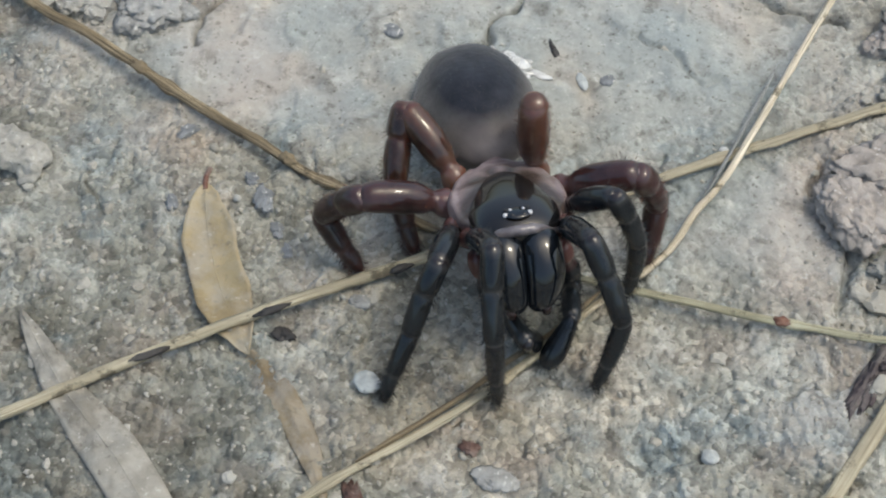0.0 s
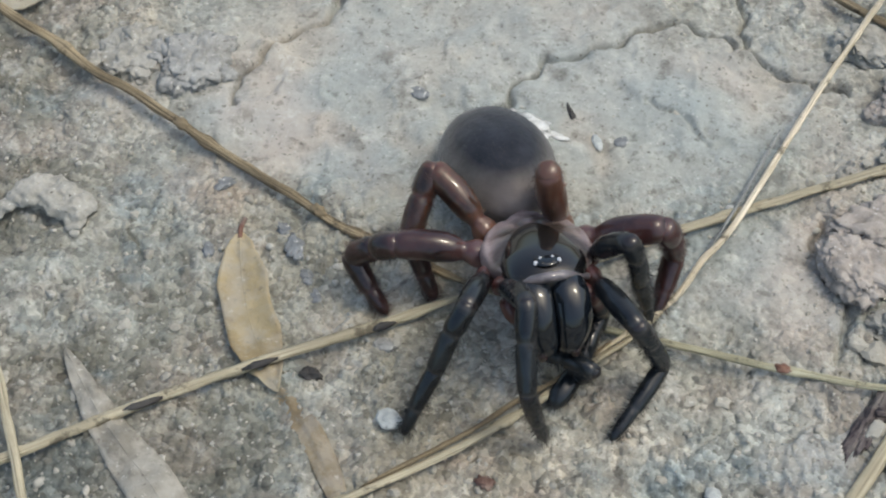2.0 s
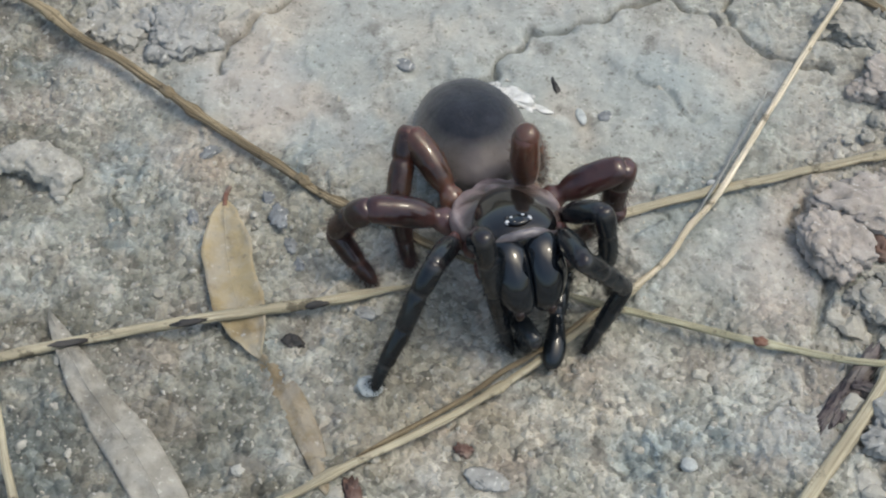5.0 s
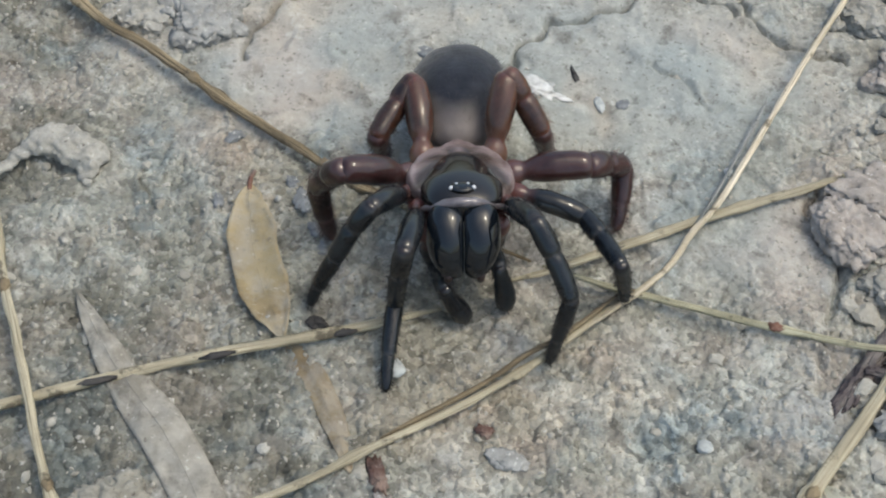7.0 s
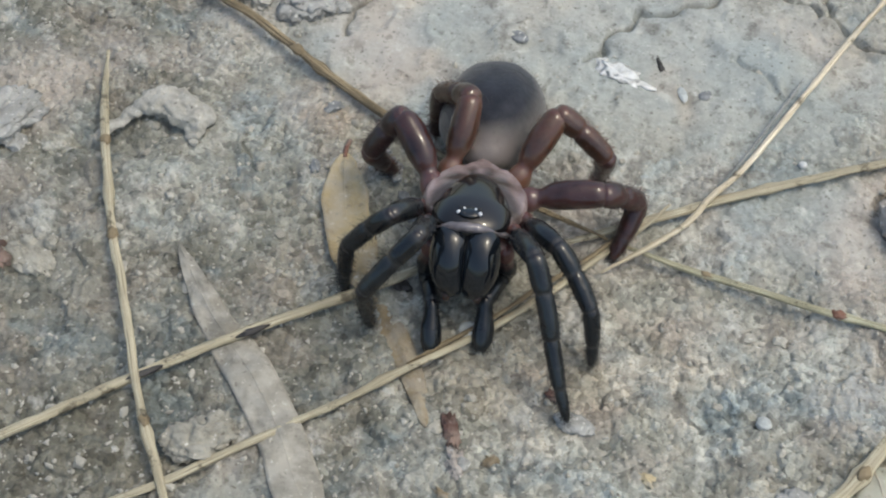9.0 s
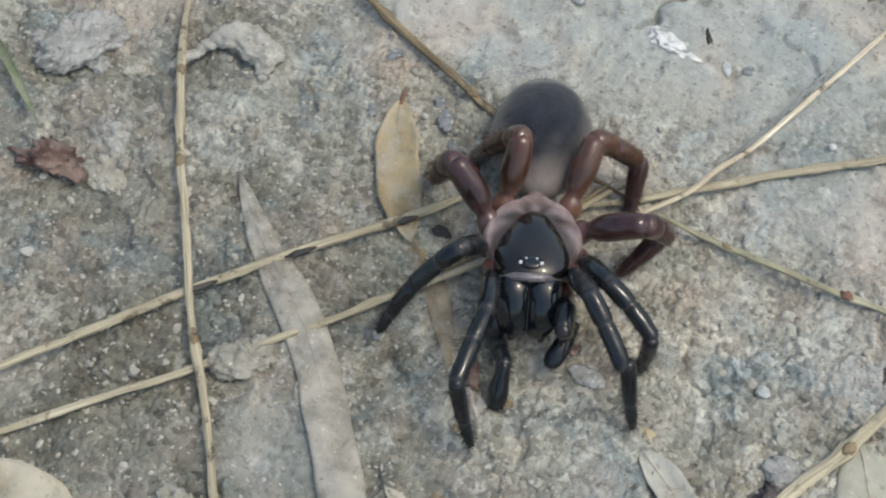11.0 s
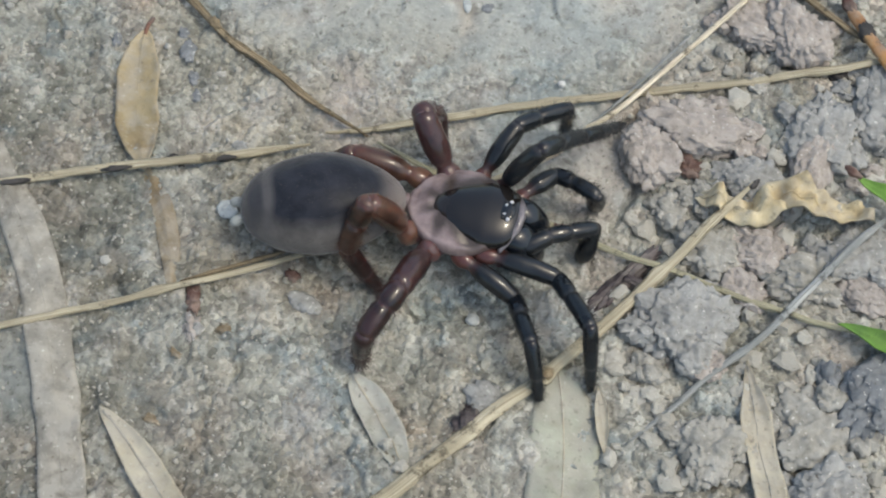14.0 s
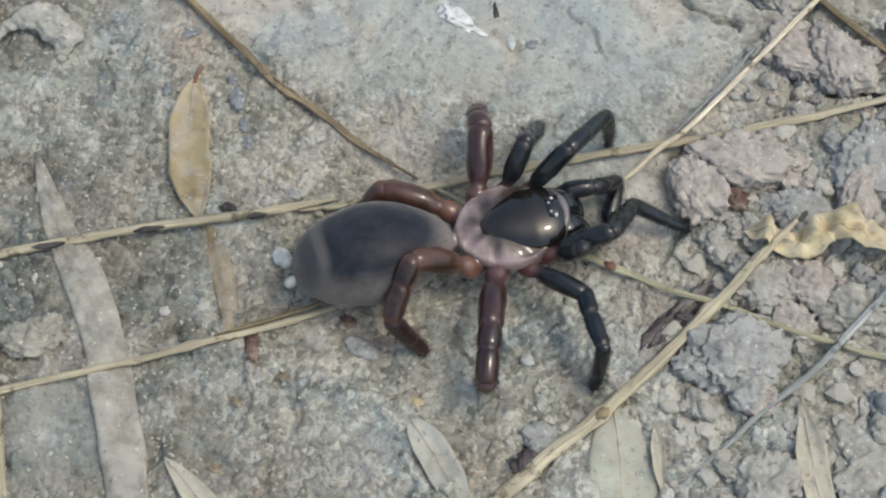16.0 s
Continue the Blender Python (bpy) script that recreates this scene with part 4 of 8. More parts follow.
PEBBLES = (
    (7.2, -29.5, 0.5, 0.35, 0.2, LEAF_YELLOW, "small ochre chip on soil"), (2.0, -25.4, 1.3, 0.8, 0.16, CLOD_GREY, "pale flat soil flake"), (-6.1, -29.6, 0.55, 1.1, 0.25, CLOD_PINK, "cream soil chip beside a bark fragment"),
    (-5.9, -18.8, 0.85, 0.75, 0.3, STONE, "small white pebble half sunk in soil"), (15.4, -24.2, 0.6, 0.5, 0.3, STONE, "white stone crumb on soil"),
    (9.5, 6.2, 0.35, 0.8, 0.08, STONE, "white lime crumb on crust"), (-5.7, -29.6, 0.5, 0.45, 0.3, CLOD_GREY, "cream-coloured crumb on soil"), (19.0, -0.5, 0.3, 0.3, 0.25, CHALK, "white grain on smooth mud"),
    (-6.4, -12.4, 0.8, 0.5, 0.25, CLOD_GREY, "pale stone chip on soil"),
    (-3.6, -29.2, 0.5, 0.45, 0.25, LEAF_ROT, "round brown seed on soil"), (11.3, 6.4, 0.5, 0.5, 0.12, SLATE, "dark grey grain on crust"),
    (-4.4, 11.2, 0.8, 0.6, 0.16, SLATE, "slate-grey grain on crust"), (7.6, 9.4, 0.22, 0.75, 0.18, CHAR, "thin black seed on crust"), (-11.4, -14.7, 0.6, 0.45, 0.35, CHAR, "blackish grain on crumbly soil"),
    (0.4, -23.2, 0.6, 0.4, 0.2, RUST, "rust-red bark fragment on soil"), (-6.7, -26.9, 0.55, 1.1, 0.25, RUST, "rust-red bark fragment on soil"), (30.6, -6.8, 1.5, 0.8, 0.9, RUST, "rust-brown leaf fragment between clods"),
    (27.6, -18.6, 0.9, 0.6, 0.4, PURPLE, "purple-brown dead leaf scrap"), (-7.4, -37.4, 0.6, 0.35, 0.2, LEAF_ROT, "brown scrap on crumbly soil"), (16.6, -33.2, 0.9, 1.3, 0.5, PURPLE, "dark purple-brown scrap beside straw"),
    (-44.9, -13.9, 2.2, 1.3, 0.7, RUST, "rust-brown leaf fragment on mud"), (-6.9, -31.8, 0.6, 0.3, 0.2, LEAF_ROT, "brown bark crumb on soil"), (17.8, -31.0, 1.7, 1.2, 0.35, CLOD_GREY, "pale flat soil flake"), (42.6, 5.2, 1.5, 0.6, 0.5, CHAR, "black charred scrap between clods"),
)
for n, (x, y, rx, ry, rz, mat, label) in enumerate(PEBBLES):
    kind = "pebble" if mat in (CHALK, STONE, SLATE, CLOD_GREY) else "scrap"
    clod("pebble" if kind == "pebble" else "scrap_or_gap", x, y, rx, ry, rz, mat, label, kind, seed=n + 60, turn=-0.4 if rx > ry else 0.25, level=4, rough=0.22 if mat in (CHALK, STONE) else 0.4 if kind == "pebble" else 0.85, sink=0.3 if kind == "pebble" else 0.36)
for n, (x, y, rx, ry, turn) in enumerate(((3.1, 8.3, 0.8, 0.5, -0.4), (4.3, 7.8, 1.15, 0.65, -0.4), (5.3, 7.1, 0.7, 0.4, -0.6), (6.5, 6.8, 0.6, 0.2, -0.4), (2.7, 9.3, 0.45, 0.3, 0.3))):
    clod("lime_flake", x, y, rx, ry, 0.09, CHALK, "white flaky lime patch on mud crust", "pebble", seed=91 + n, turn=turn, level=4, rough=0.9, sink=0.42)
for n, (x, y, rx, ry, turn) in enumerate(((-14.0, -2.2, 0.8, 0.4, -0.9), (-13.2, -3.9, 0.55, 0.9, 0.35), (-12.2, -5.9, 0.45, 0.8, 0.3), (-11.4, -8.1, 0.35, 0.6, 0.2), (-19.1, 2.0, 0.8, 0.4, 0.5), (-19.6, -3.9, 0.35, 0.6, 0.0))):
    clod("crust_flake", x, y, rx, ry, 0.16, SLATE, "slate-grey crumbling flake of mud crust", "pebble", seed=120 + n, turn=turn, level=4, rough=0.7, sink=0.36)
# shade of a gap beside the straw, made as a dark sunken lump
clod("scrap_or_gap", 26.6, -19.0, 3.6, 0.6, 0.5, PURPLE, "dark purple-brown lump standing in for a shadowy gap beside straw", "scrap", seed=92, turn=0.95, level=5, rough=0.75, sink=0.4)


def build_crumbs():
    """Soil crumbs of one or two millimetres, thickest between the clods."""
    rng = np.random.default_rng(9)
    base, faces = ball(2)
    pieces = []
    for n in range(520):
        x, y = (rng.uniform(26, 54), rng.uniform(-36, 0) if n < 230 else rng.uniform(-4, 13)) if n < 330 else (rng.uniform(-50, 50), rng.uniform(-50, 26))
        size = rng.uniform(0.3, 1.0) if n < 330 else rng.uniform(0.2, 0.5)
        if 230 <= n < 330 and x < 32:
            continue
        if n >= 330 and crumbly(np.array([x]), np.array([y]))[0] < 0.5:
            continue
        shape = 1 + 0.5 * fbm(base[:, 0] * 1.7 + n, base[:, 1] * 1.7, base[:, 2] * 1.7, 2, n) + rng.normal(0, 0.13, len(base))
        p = base * shape[:, None] * size * rng.uniform(0.65, 1.25, 3) * np.array([1, 1, 0.6])
        z = float(ground_z(np.array([x]), np.array([y]))[0]) + size * 0.12
        pieces.append(((p + (x, y, z)) * MM, faces))
    v, f = joined(pieces)
    ob = part("soil_crumbs", mesh_of("soil_crumbs", v, f, False), GRIT)
    tagged(ob, "loose crumbs of dry grey-brown soil", "soil crumbs", kind="stuff")


build_crumbs()


# ---- the spider ----
CARAPACE = chitin("pinkish_carapace", (0.13, 0.093, 0.088), (0.27, 0.212, 0.208), 0.3, 0.7, 420, 1.1, 0.12, (0.036, 0.027, 0.021))
CAPUT = chitin("dark_caput", (0.004, 0.004, 0.0045), (0.012, 0.010, 0.009), 0.3, 1.0, 240, 0.18, 0.04, (0.045, 0.034, 0.028))
BLACK = chitin("black_cuticle", (0.003, 0.004, 0.006), (0.009, 0.012, 0.015), 0.35, 0.85, 420, 0.4, 0.05, (0.03, 0.02, 0.02), (0.05, 0.05, 0.05))
JAW = chitin("black_jaw_cuticle", (0.003, 0.0045, 0.007), (0.008, 0.011, 0.015), 0.3, 1.0, 300, 0.25, 0.04)
MAROON = chitin("maroon_cuticle", (0.010, 0.005, 0.005), (0.042, 0.018, 0.017), 0.3, 0.9, 300, 0.45, 0.08, (0.11, 0.055, 0.053), (0.07, 0.035, 0.034), 0.2)
FRONT = chitin("black_femur", (0.004, 0.005, 0.007), (0.012, 0.014, 0.016), 0.35, 0.85, 420, 0.4, 0.05, (0.10, 0.040, 0.035), (0.05, 0.045, 0.043))
HIP = chitin("red_brown_hip", (0.070, 0.034, 0.031), (0.19, 0.115, 0.108), 0.25, 0.9, 350, 0.5, 0.12, glow=0.3)
AMBER = chitin("amber_cuticle", (0.014, 0.007, 0.005), (0.075, 0.034, 0.022), 0.3, 0.9, 260, 0.45, 0.08, (0.16, 0.085, 0.060), (0.11, 0.042, 0.034), 0.35)
RIM = chitin("pale_rim", (0.085, 0.075, 0.080), (0.20, 0.180, 0.188), 0.3, 0.6, 500)
# sky highlight on some eyes, painted as a pale base colour
EYE_GLINT = material("eye_sky_glint", (0.55, 0.55, 0.57), 0.1)[0]
HAIR = material("dark_hair", (0.03, 0.026, 0.024), 0.6)[0]
EYE = material("eye", (0.01, 0.01, 0.012), 0.05)[0]
PALE = material("spinneret", (0.30, 0.31, 0.29), 0.6)[0]


def abdomen_material():
    m, nt, b = material("velvety_abdomen", rough=0.42)
    b.inputs["Specular IOR Level"].default_value = 0.14
    b.inputs["Sheen Weight"].default_value = 0.18
    b.inputs["Sheen Roughness"].default_value = 0.5
    co = nt.nodes.new("ShaderNodeTexCoord")
    wob = nt.nodes.new("ShaderNodeTexNoise")
    wob.inputs["Scale"].default_value = 330
    nt.links.new(co.outputs["Object"], wob.inputs["Vector"])
    shift = nt.nodes.new("ShaderNodeVectorMath")
    shift.operation = "MULTIPLY_ADD"
    shift.inputs[1].default_value = (0.0006,) * 3
    nt.links.new(wob.outputs["Color"], shift.inputs[0])
    nt.links.new(co.outputs["Object"], shift.inputs[2])

    def patch(cx, rx, ry, soft):
        """An oval on the back, centred on the midline: 1 inside, 0 outside."""
        mp = nt.nodes.new("ShaderNodeMapping")
        mp.vector_type = "TEXTURE"
        mp.inputs["Location"].default_value = ((cx + 0.3) * MM, 0.3 * MM, 0)
        mp.inputs["Scale"].default_value = (rx * MM, ry * MM, 1.0)
        nt.links.new(shift.outputs[0], mp.inputs["Vector"])
        far = nt.nodes.new("ShaderNodeVectorMath")
        far.operation = "LENGTH"
        nt.links.new(mp.outputs["Vector"], far.inputs[0])
        rng = nt.nodes.new("ShaderNodeMapRange")
        rng.inputs["From Min"].default_value, rng.inputs["From Max"].default_value = 1 - soft, 1 + soft
        rng.inputs["To Min"].default_value, rng.inputs["To Max"].default_value = 1.0, 0.0
        nt.links.new(far.outputs["Value"], rng.inputs["Value"])
        return rng.outputs["Result"]
    blot = noise_node(nt, 600, 5, 0.65)
    dark = ramp(nt, blot, [(0.3, (0.006, 0.0075, 0.012)), (0.7, (0.023, 0.025, 0.034))])
    pale = ramp(nt, blot, [(0.3, (0.072, 0.066, 0.062)), (0.7, (0.140, 0.129, 0.121))])
    col = mix(nt, patch(-0.2, 2.2, 3.3, 0.5), pale, (0.16, 0.138, 0.128))
    col = mix(nt, patch(-7.0, 5.6, 3.4, 0.16), col, dark)
    col = mix(nt, patch(-10.9, 0.5, 3.0, 0.5), col, (0.085, 0.08, 0.08))
    col = mix(nt, patch(-12.0, 0.6, 2.4, 0.5), col, (0.04, 0.04, 0.047))
    nt.links.new(col, b.inputs["Base Color"])
    nt.links.new(bump(nt, [(noise_node(nt, 1600, 4, 0.6), 0.06, 0.5), (noise_node(nt, 400, 4, 0.6), 0.2, 0.25)]), b.inputs["Normal"])
    return m


ABDOMEN = abdomen_material()


def hairs(spots, length, thick, seed=0):
    """Thin bristles: spots of (place, direction) in mm."""
    rng = np.random.default_rng(seed)
    pieces = []
    for p, d in spots:
        p, d = Vector(p), (Vector(d) + Vector(rng.normal(0, 0.35, 3))).normalized()
        side = d.orthogonal().normalized()
        other = d.cross(side)
        tip = p + d * (length * rng.uniform(0.6, 1.2))
        ring = [p + (side * math.cos(a) + other * math.sin(a)) * thick for a in (0, 2.1, 4.2)]
        pieces.append(([q * MM for q in (*ring, tip)], [(0, 1, 3), (1, 2, 3), (2, 0, 3)]))
    return joined(pieces)


def limb_piece(profile, sides=16, bow=0.0, flat=1.0, seed=0):
    """A segment along +x from (x, radius) pairs in mm, bowed upwards; (verts, faces) in metres."""
    knots = resample([(x, r, 0) for x, r in profile], 0.22)
    length = knots[-1].x
    line = [Vector((k.x, 0, bow * math.sin(math.pi * min(1, max(0, k.x / length))))) for k in knots]
    n = len(line)
    verts, faces = [], []
    for i, (p, k) in enumerate(zip(line, knots)):
        for j in range(sides):
            a = 2 * math.pi * j / sides
            r = max(k.y, 0.02) * (1 + 0.035 * float(vnoise(k.x * 1.4, 2 * math.cos(a), 2 * math.sin(a), seed)))
            r *= 1 - 0.05 * max(0.0, math.cos(3 * a - 1.2)) ** 3
            verts.append((p + Vector((0, r * math.cos(a) * flat, r * math.sin(a)))) * MM)
    for i in range(n - 1):
        for j in range(sides):
            a, b = i * sides + j, i * sides + (j + 1) % sides
            faces.append((a, a + sides, b + sides, b))
    faces.append(tuple(range(sides)))
    faces.append(tuple((n - 1) * sides + j for j in range(sides - 1, -1, -1)))
    return verts, faces


def bristled(profile, count, length, seed, start=0.0, bow=0.0):
    """Spots for bristles round a segment."""
    rng = np.random.default_rng(seed)
    total, spots = profile[-1][0], []
    xs, rs = [p[0] for p in profile], [p[1] for p in profile]
    for _ in range(count):
        x = rng.uniform(start, 1.0) * total
        a = rng.uniform(0, 2 * math.pi)
        r = float(np.interp(x, xs, rs)) * 0.95
        spots.append(((x, r * math.cos(a), r * math.sin(a) + bow * math.sin(math.pi * x / total)), (0.7, math.cos(a), math.sin(a))))
    return spots


# limb: hip in the spider's space, lengths of femur, tibia and tarsus, thickness, materials
LIMB_KINDS = {
    "leg_i": ((6.8, 3.0, -0.6), (6.2, 5.9, 6.2), 0.80, (FRONT, BLACK, BLACK)),
    "leg_ii": ((5.0, 3.5, -0.7), (5.6, 5.0, 5.2), 0.80, (FRONT, BLACK, BLACK)),
    "leg_iii": ((2.8, 3.3, -0.7), (6.2, 4.4, 4.8), 1.08, (MAROON, MAROON, MAROON)),
    "leg_iv": ((0.8, 2.6, -0.6), (6.2, 5.0, 5.2), 1.04, (AMBER, AMBER, MAROON)),
    "palp": ((8.2, 2.7, -1.3), (4.4, 4.0, 3.8), 0.76, (FRONT, BLACK, BLACK)),
}


def shaded_rings(me, rings, root=0.0, fade=1.0):
    """Gives a limb's mesh its pale joint rings, (place, width) in mm, and its pale root."""
    co = np.empty(len(me.vertices) * 3, dtype=np.float32)
    me.vertices.foreach_get("co", co)
    x = co[0::3] / MM
    ring = np.zeros_like(x)
    for at, wide in rings:
        ring = np.maximum(ring, np.exp(-((x - at) / wide) ** 2))
    me.attributes.new("ring", "FLOAT", "POINT").data.foreach_set("value", (0.6 * ring).astype(np.float32))
    me.attributes.new("root", "FLOAT", "POINT").data.foreach_set("value", np.clip((root - x) / fade, 0, 1).astype(np.float32))
    return me


def build_limb(spider, kind, side):
    hip, (a, b, c), r, mats = LIMB_KINDS[kind]
    seed = (len(kind) * 7 + int(hip[0] * 10) + (3 if side < 0 else 0)) % 97
    palp, front = kind == "palp", kind in ("leg_i", "leg_ii", "palp")
    name = "pedipalp" if palp else "leg"
    # trochanter knob, neck, then the femur, swollen past its middle
    neck = 1.25 if front else 1.45
    prof = [(-0.5, 0.62 * r), (0.0, 0.88 * r), (neck * 0.5, 0.92 * r), (neck * 0.85, 0.72 * r), (neck, 0.64 * r), (neck + 0.25, 0.70 * r), (neck + 0.8, 0.90 * r),
            (a * 0.55, 1.04 * r), (a * 0.78, 1.02 * r), (a - 0.3, 0.93 * r), (a, 0.82 * r), (a + 0.25, 0.55 * r)]
    pieces = [limb_piece(prof, 18, bow=0.3, seed=seed)]
    pieces.append(hairs(bristled([(0, r * 0.8), (a, r)], 110, 0.5, seed, 0.25, 0.3), 0.55, 0.02, seed))
    me = shaded_rings(mesh_of(name, *joined(pieces)), ((neck, 0.22), (a - 0.05, 0.2)), neck + (0.7 if front else 1.6), 1.0 if front else 2.4)
    femur = part(name, me, mats[0], spider, {"leg_iv": "amber-brown hind leg", "leg_iii": "maroon third leg", "palp": "black pedipalp"}.get(kind, "black front leg with maroon base"))
    femur.location = Vector((hip[0], side * hip[1], hip[2])) * MM
    # kneecap, crease, then the tibia
    k = b * 0.40
    prof = [(-0.5, 0.55 * r), (-0.15, 0.82 * r), (0.3, 0.92 * r), (k * 0.6, 0.95 * r), (k - 0.2, 0.88 * r), (k, 0.76 * r), (k + 0.15, 0.78 * r), (k + 0.5, 0.86 * r), (b * 0.75, 0.86 * r), (b - 0.25, 0.80 * r), (b, 0.70 * r), (b + 0.18, 0.5 * r)]
    pieces = [limb_piece(prof, 18, bow=0.16, seed=seed + 1), hairs(bristled([(0, r * 0.85), (b, r * 0.8)], 260, 0.5, seed + 1, 0.1, 0.16), 0.65, 0.022, seed + 1)]
    tibia = part("tibia", shaded_rings(mesh_of("tibia", *joined(pieces)), ((k + 0.02, 0.16), (b, 0.16), (-0.1, 0.15))), mats[1], femur)
    tibia.location = Vector((a, 0, 0)) * MM
    # metatarsus and tarsus, furred below; the pedipalp ends in a swollen pad
    if palp:
        prof = [(-0.35, 0.45 * r), (0.0, 0.66 * r), (c * 0.2, 0.76 * r), (c * 0.5, 1.0 * r), (c * 0.75, 1.04 * r), (c * 0.92, 0.8 * r), (c * 0.99, 0.42 * r), (c, 0.15 * r)]
    else:
        j = c * 0.58
        prof = [(-0.4, 0.5 * r), (0.05, 0.74 * r), (c * 0.22, 0.77 * r), (j - 0.25, 0.67 * r), (j, 0.57 * r), (j + 0.15, 0.57 * r), (j + 0.5, 0.58 * r), (c * 0.86, 0.50 * r), (c * 0.96, 0.34 * r), (c, 0.12 * r)]
    pieces = [limb_piece(prof, 18, bow=0.1, seed=seed + 2), hairs(bristled([(0, r * 0.7), (c * 0.9, r * 0.56), (c, r * 0.2)], 460, 0.5, seed + 2, 0.05, 0.1), 0.55, 0.02, seed + 2)]
    tarsus = part("tarsus", shaded_rings(mesh_of("tarsus", *joined(pieces)), () if palp else ((c * 0.58, 0.13),)), mats[2], femur)
    tarsus.location = Vector((a + b, 0, 0)) * MM
    v, f = limb_piece([(-0.3, 0.45 * r), (-0.12, 0.62 * r), (0.12, 0.62 * r), (0.3, 0.45 * r)], seed=seed + 5)
    ring = part("joint_membrane", mesh_of("joint_membrane", v, f), HIP, femur, "pinkish joint membrane")
    ring.location = Vector((a, 0, 0)) * MM
    v, f = limb_piece([(-1.9, 0.5 * r), (-1.0, 1.05 * r), (-0.3, 1.0 * r), (0.2, 0.75 * r)], seed=seed + 3)
    coxa = part("coxa", mesh_of("coxa", v, f), HIP, spider, "reddish hip joint")
    out = Vector((0.25 * (hip[0] - 4.0), side * 1.0, 0.15)).normalized()
    coxa.matrix_basis = Matrix.Translation(Vector((hip[0], side * hip[1], hip[2])) * MM) @ out.to_track_quat("X", "Z").to_matrix().to_4x4()
    return femur, tibia, tarsus


def dome(fx, fy, fz, level=4, lower=0.5, seed=0, rough=0.03):
    """A rounded body: ellipsoid with a flatter underside."""
    v, f = ball(level)
    p = v * np.array([fx, fy, fz])
    p[:, 2] = np.where(v[:, 2] < 0, p[:, 2] * lower, p[:, 2])
    p *= (1 + rough * fbm(v[:, 0] * 2, v[:, 1] * 2, v[:, 2] * 2, 3, seed))[:, None]
    return p, f


def build_spider():
    spider = new("spider")
    tagged(spider, "dark glossy trapdoor spider with grey abdomen on mud", "spider")
    # carapace: low pinkish shield with radial grooves, brown on the flanks of the head
    p, f = dome(4.6, 3.85, 1.35, 5, 0.8, 3)
    u = p[:, 0] / 4.6
    p[:, 1] *= 1 - 0.14 * np.clip(u, 0, 1) ** 2 - 0.16 * np.clip(-u, 0, 1) ** 2
    ang = np.arctan2(p[:, 1], p[:, 0] + 1.2)
    out = np.clip(np.hypot(p[:, 0], p[:, 1]) / 4, 0, 1)
    p[:, 2] -= np.where(p[:, 2] > 0, 0.20 * np.clip(np.cos(ang * 7), 0, 1) ** 2 * out, 0)
    p[:, 2] -= 0.4 * np.exp(-((p[:, 0] + 2.1) ** 2 / 0.16 + p[:, 1] ** 2 / 0.9)) * (p[:, 2] > 0)
    edge = np.hypot(p[:, 0] / 4.6, p[:, 1] / 3.85)
    p[:, 2] += 0.22 * np.exp(-((edge - 0.93) / 0.07) ** 2) * (p[:, 2] > 0)
    me = mesh_of("carapace", (p + (4.55, 0, 0)) * MM, f)
    brown = 1.15 - np.hypot((p[:, 0] - 1.2) / 4.6, p[:, 1] / 3.7) * 1.15 + 0.12 * np.cos(ang * 7)
    me.attributes.new("root", "FLOAT", "POINT").data.foreach_set("value", np.clip(brown * 3.0, 0, 0.9).astype(np.float32))
    part("carapace", me, CARAPACE, spider, "pinkish-grey carapace shield with brown flanks")

    # caput: smooth glossy vault, blunt in front, pointed behind
    def taper(u):
        return 0.46 + 0.54 * np.clip(u / 0.6, 0, 1) ** 0.8

    def caput_top(x, y):
        vx = (x - 5.75) / 3.6
        w = taper((vx + 1) / 2)
        return 0.45 + 1.5 * (0.55 + 0.45 * w) * math.sqrt(max(0.0, (1 - abs(vx) ** 3) ** (2 / 3) - (y / (2.95 * w)) ** 2))
    v, f = ball(5)
    p = v / ((np.abs(v[:, 0]) ** 3 + np.hypot(v[:, 1], v[:, 2]) ** 3) ** (1 / 3))[:, None]
    w = taper((p[:, 0] + 1) / 2)
    root = np.clip(1.0 - (p[:, 0] + 1) * 2.2, 0, 1) * 0.6
    p = p * np.stack([np.full_like(w, 3.6), 2.95 * w, 1.5 * (0.55 + 0.45 * w)], -1) + (5.75, 0, 0.45)
    me = mesh_of("caput", p * MM, f)
    me.attributes.new("root", "FLOAT", "POINT").data.foreach_set("value", root.astype(np.float32))
    part("caput", me, CAPUT, spider, "dark glossy raised head")
    # pale front rim arched over the jaws
    line = [Vector((9.20 - 0.15 * y * y, y, 1.20 - 0.16 * y * y)) for y in np.linspace(-2.75, 2.75, 41)]
    v, f = tube([q * MM for q in line], lambda k: (0.20 + 0.16 * math.sin(math.pi * k)) * MM, 12, 1.0, 0.2, 4)
    part("front_rim", mesh_of("front_rim", v, f), RIM, spider, "pale pinkish-grey rim above the jaws")
    # eyes on a low mound
    p, f = dome(0.62, 0.9, 0.22, 3, 0.5, 8)
    mound = part("eye_mound", mesh_of("eye_mound", (p + (8.15, 0, caput_top(8.15, 0) - 0.03)) * MM, f), JAW, spider)
    for ex, ey, er in ((8.42, 0.36, 0.19), (8.28, 0.78, 0.17), (7.88, 0.70, 0.15), (7.95, 0.40, 0.11)):
        for s in (1, -1):
            v, f = ball(2)
            # two pairs are painted pale in place of their sky glints
            glinting = er in (0.17, 0.11)
            part("eye", mesh_of("eye", (v * er + (ex, s * ey, caput_top(ex, ey) + 0.10)) * MM, f), EYE_GLINT if glinting else EYE, mound, "eye painted pale as a sky glint" if glinting else "glossy black eye")
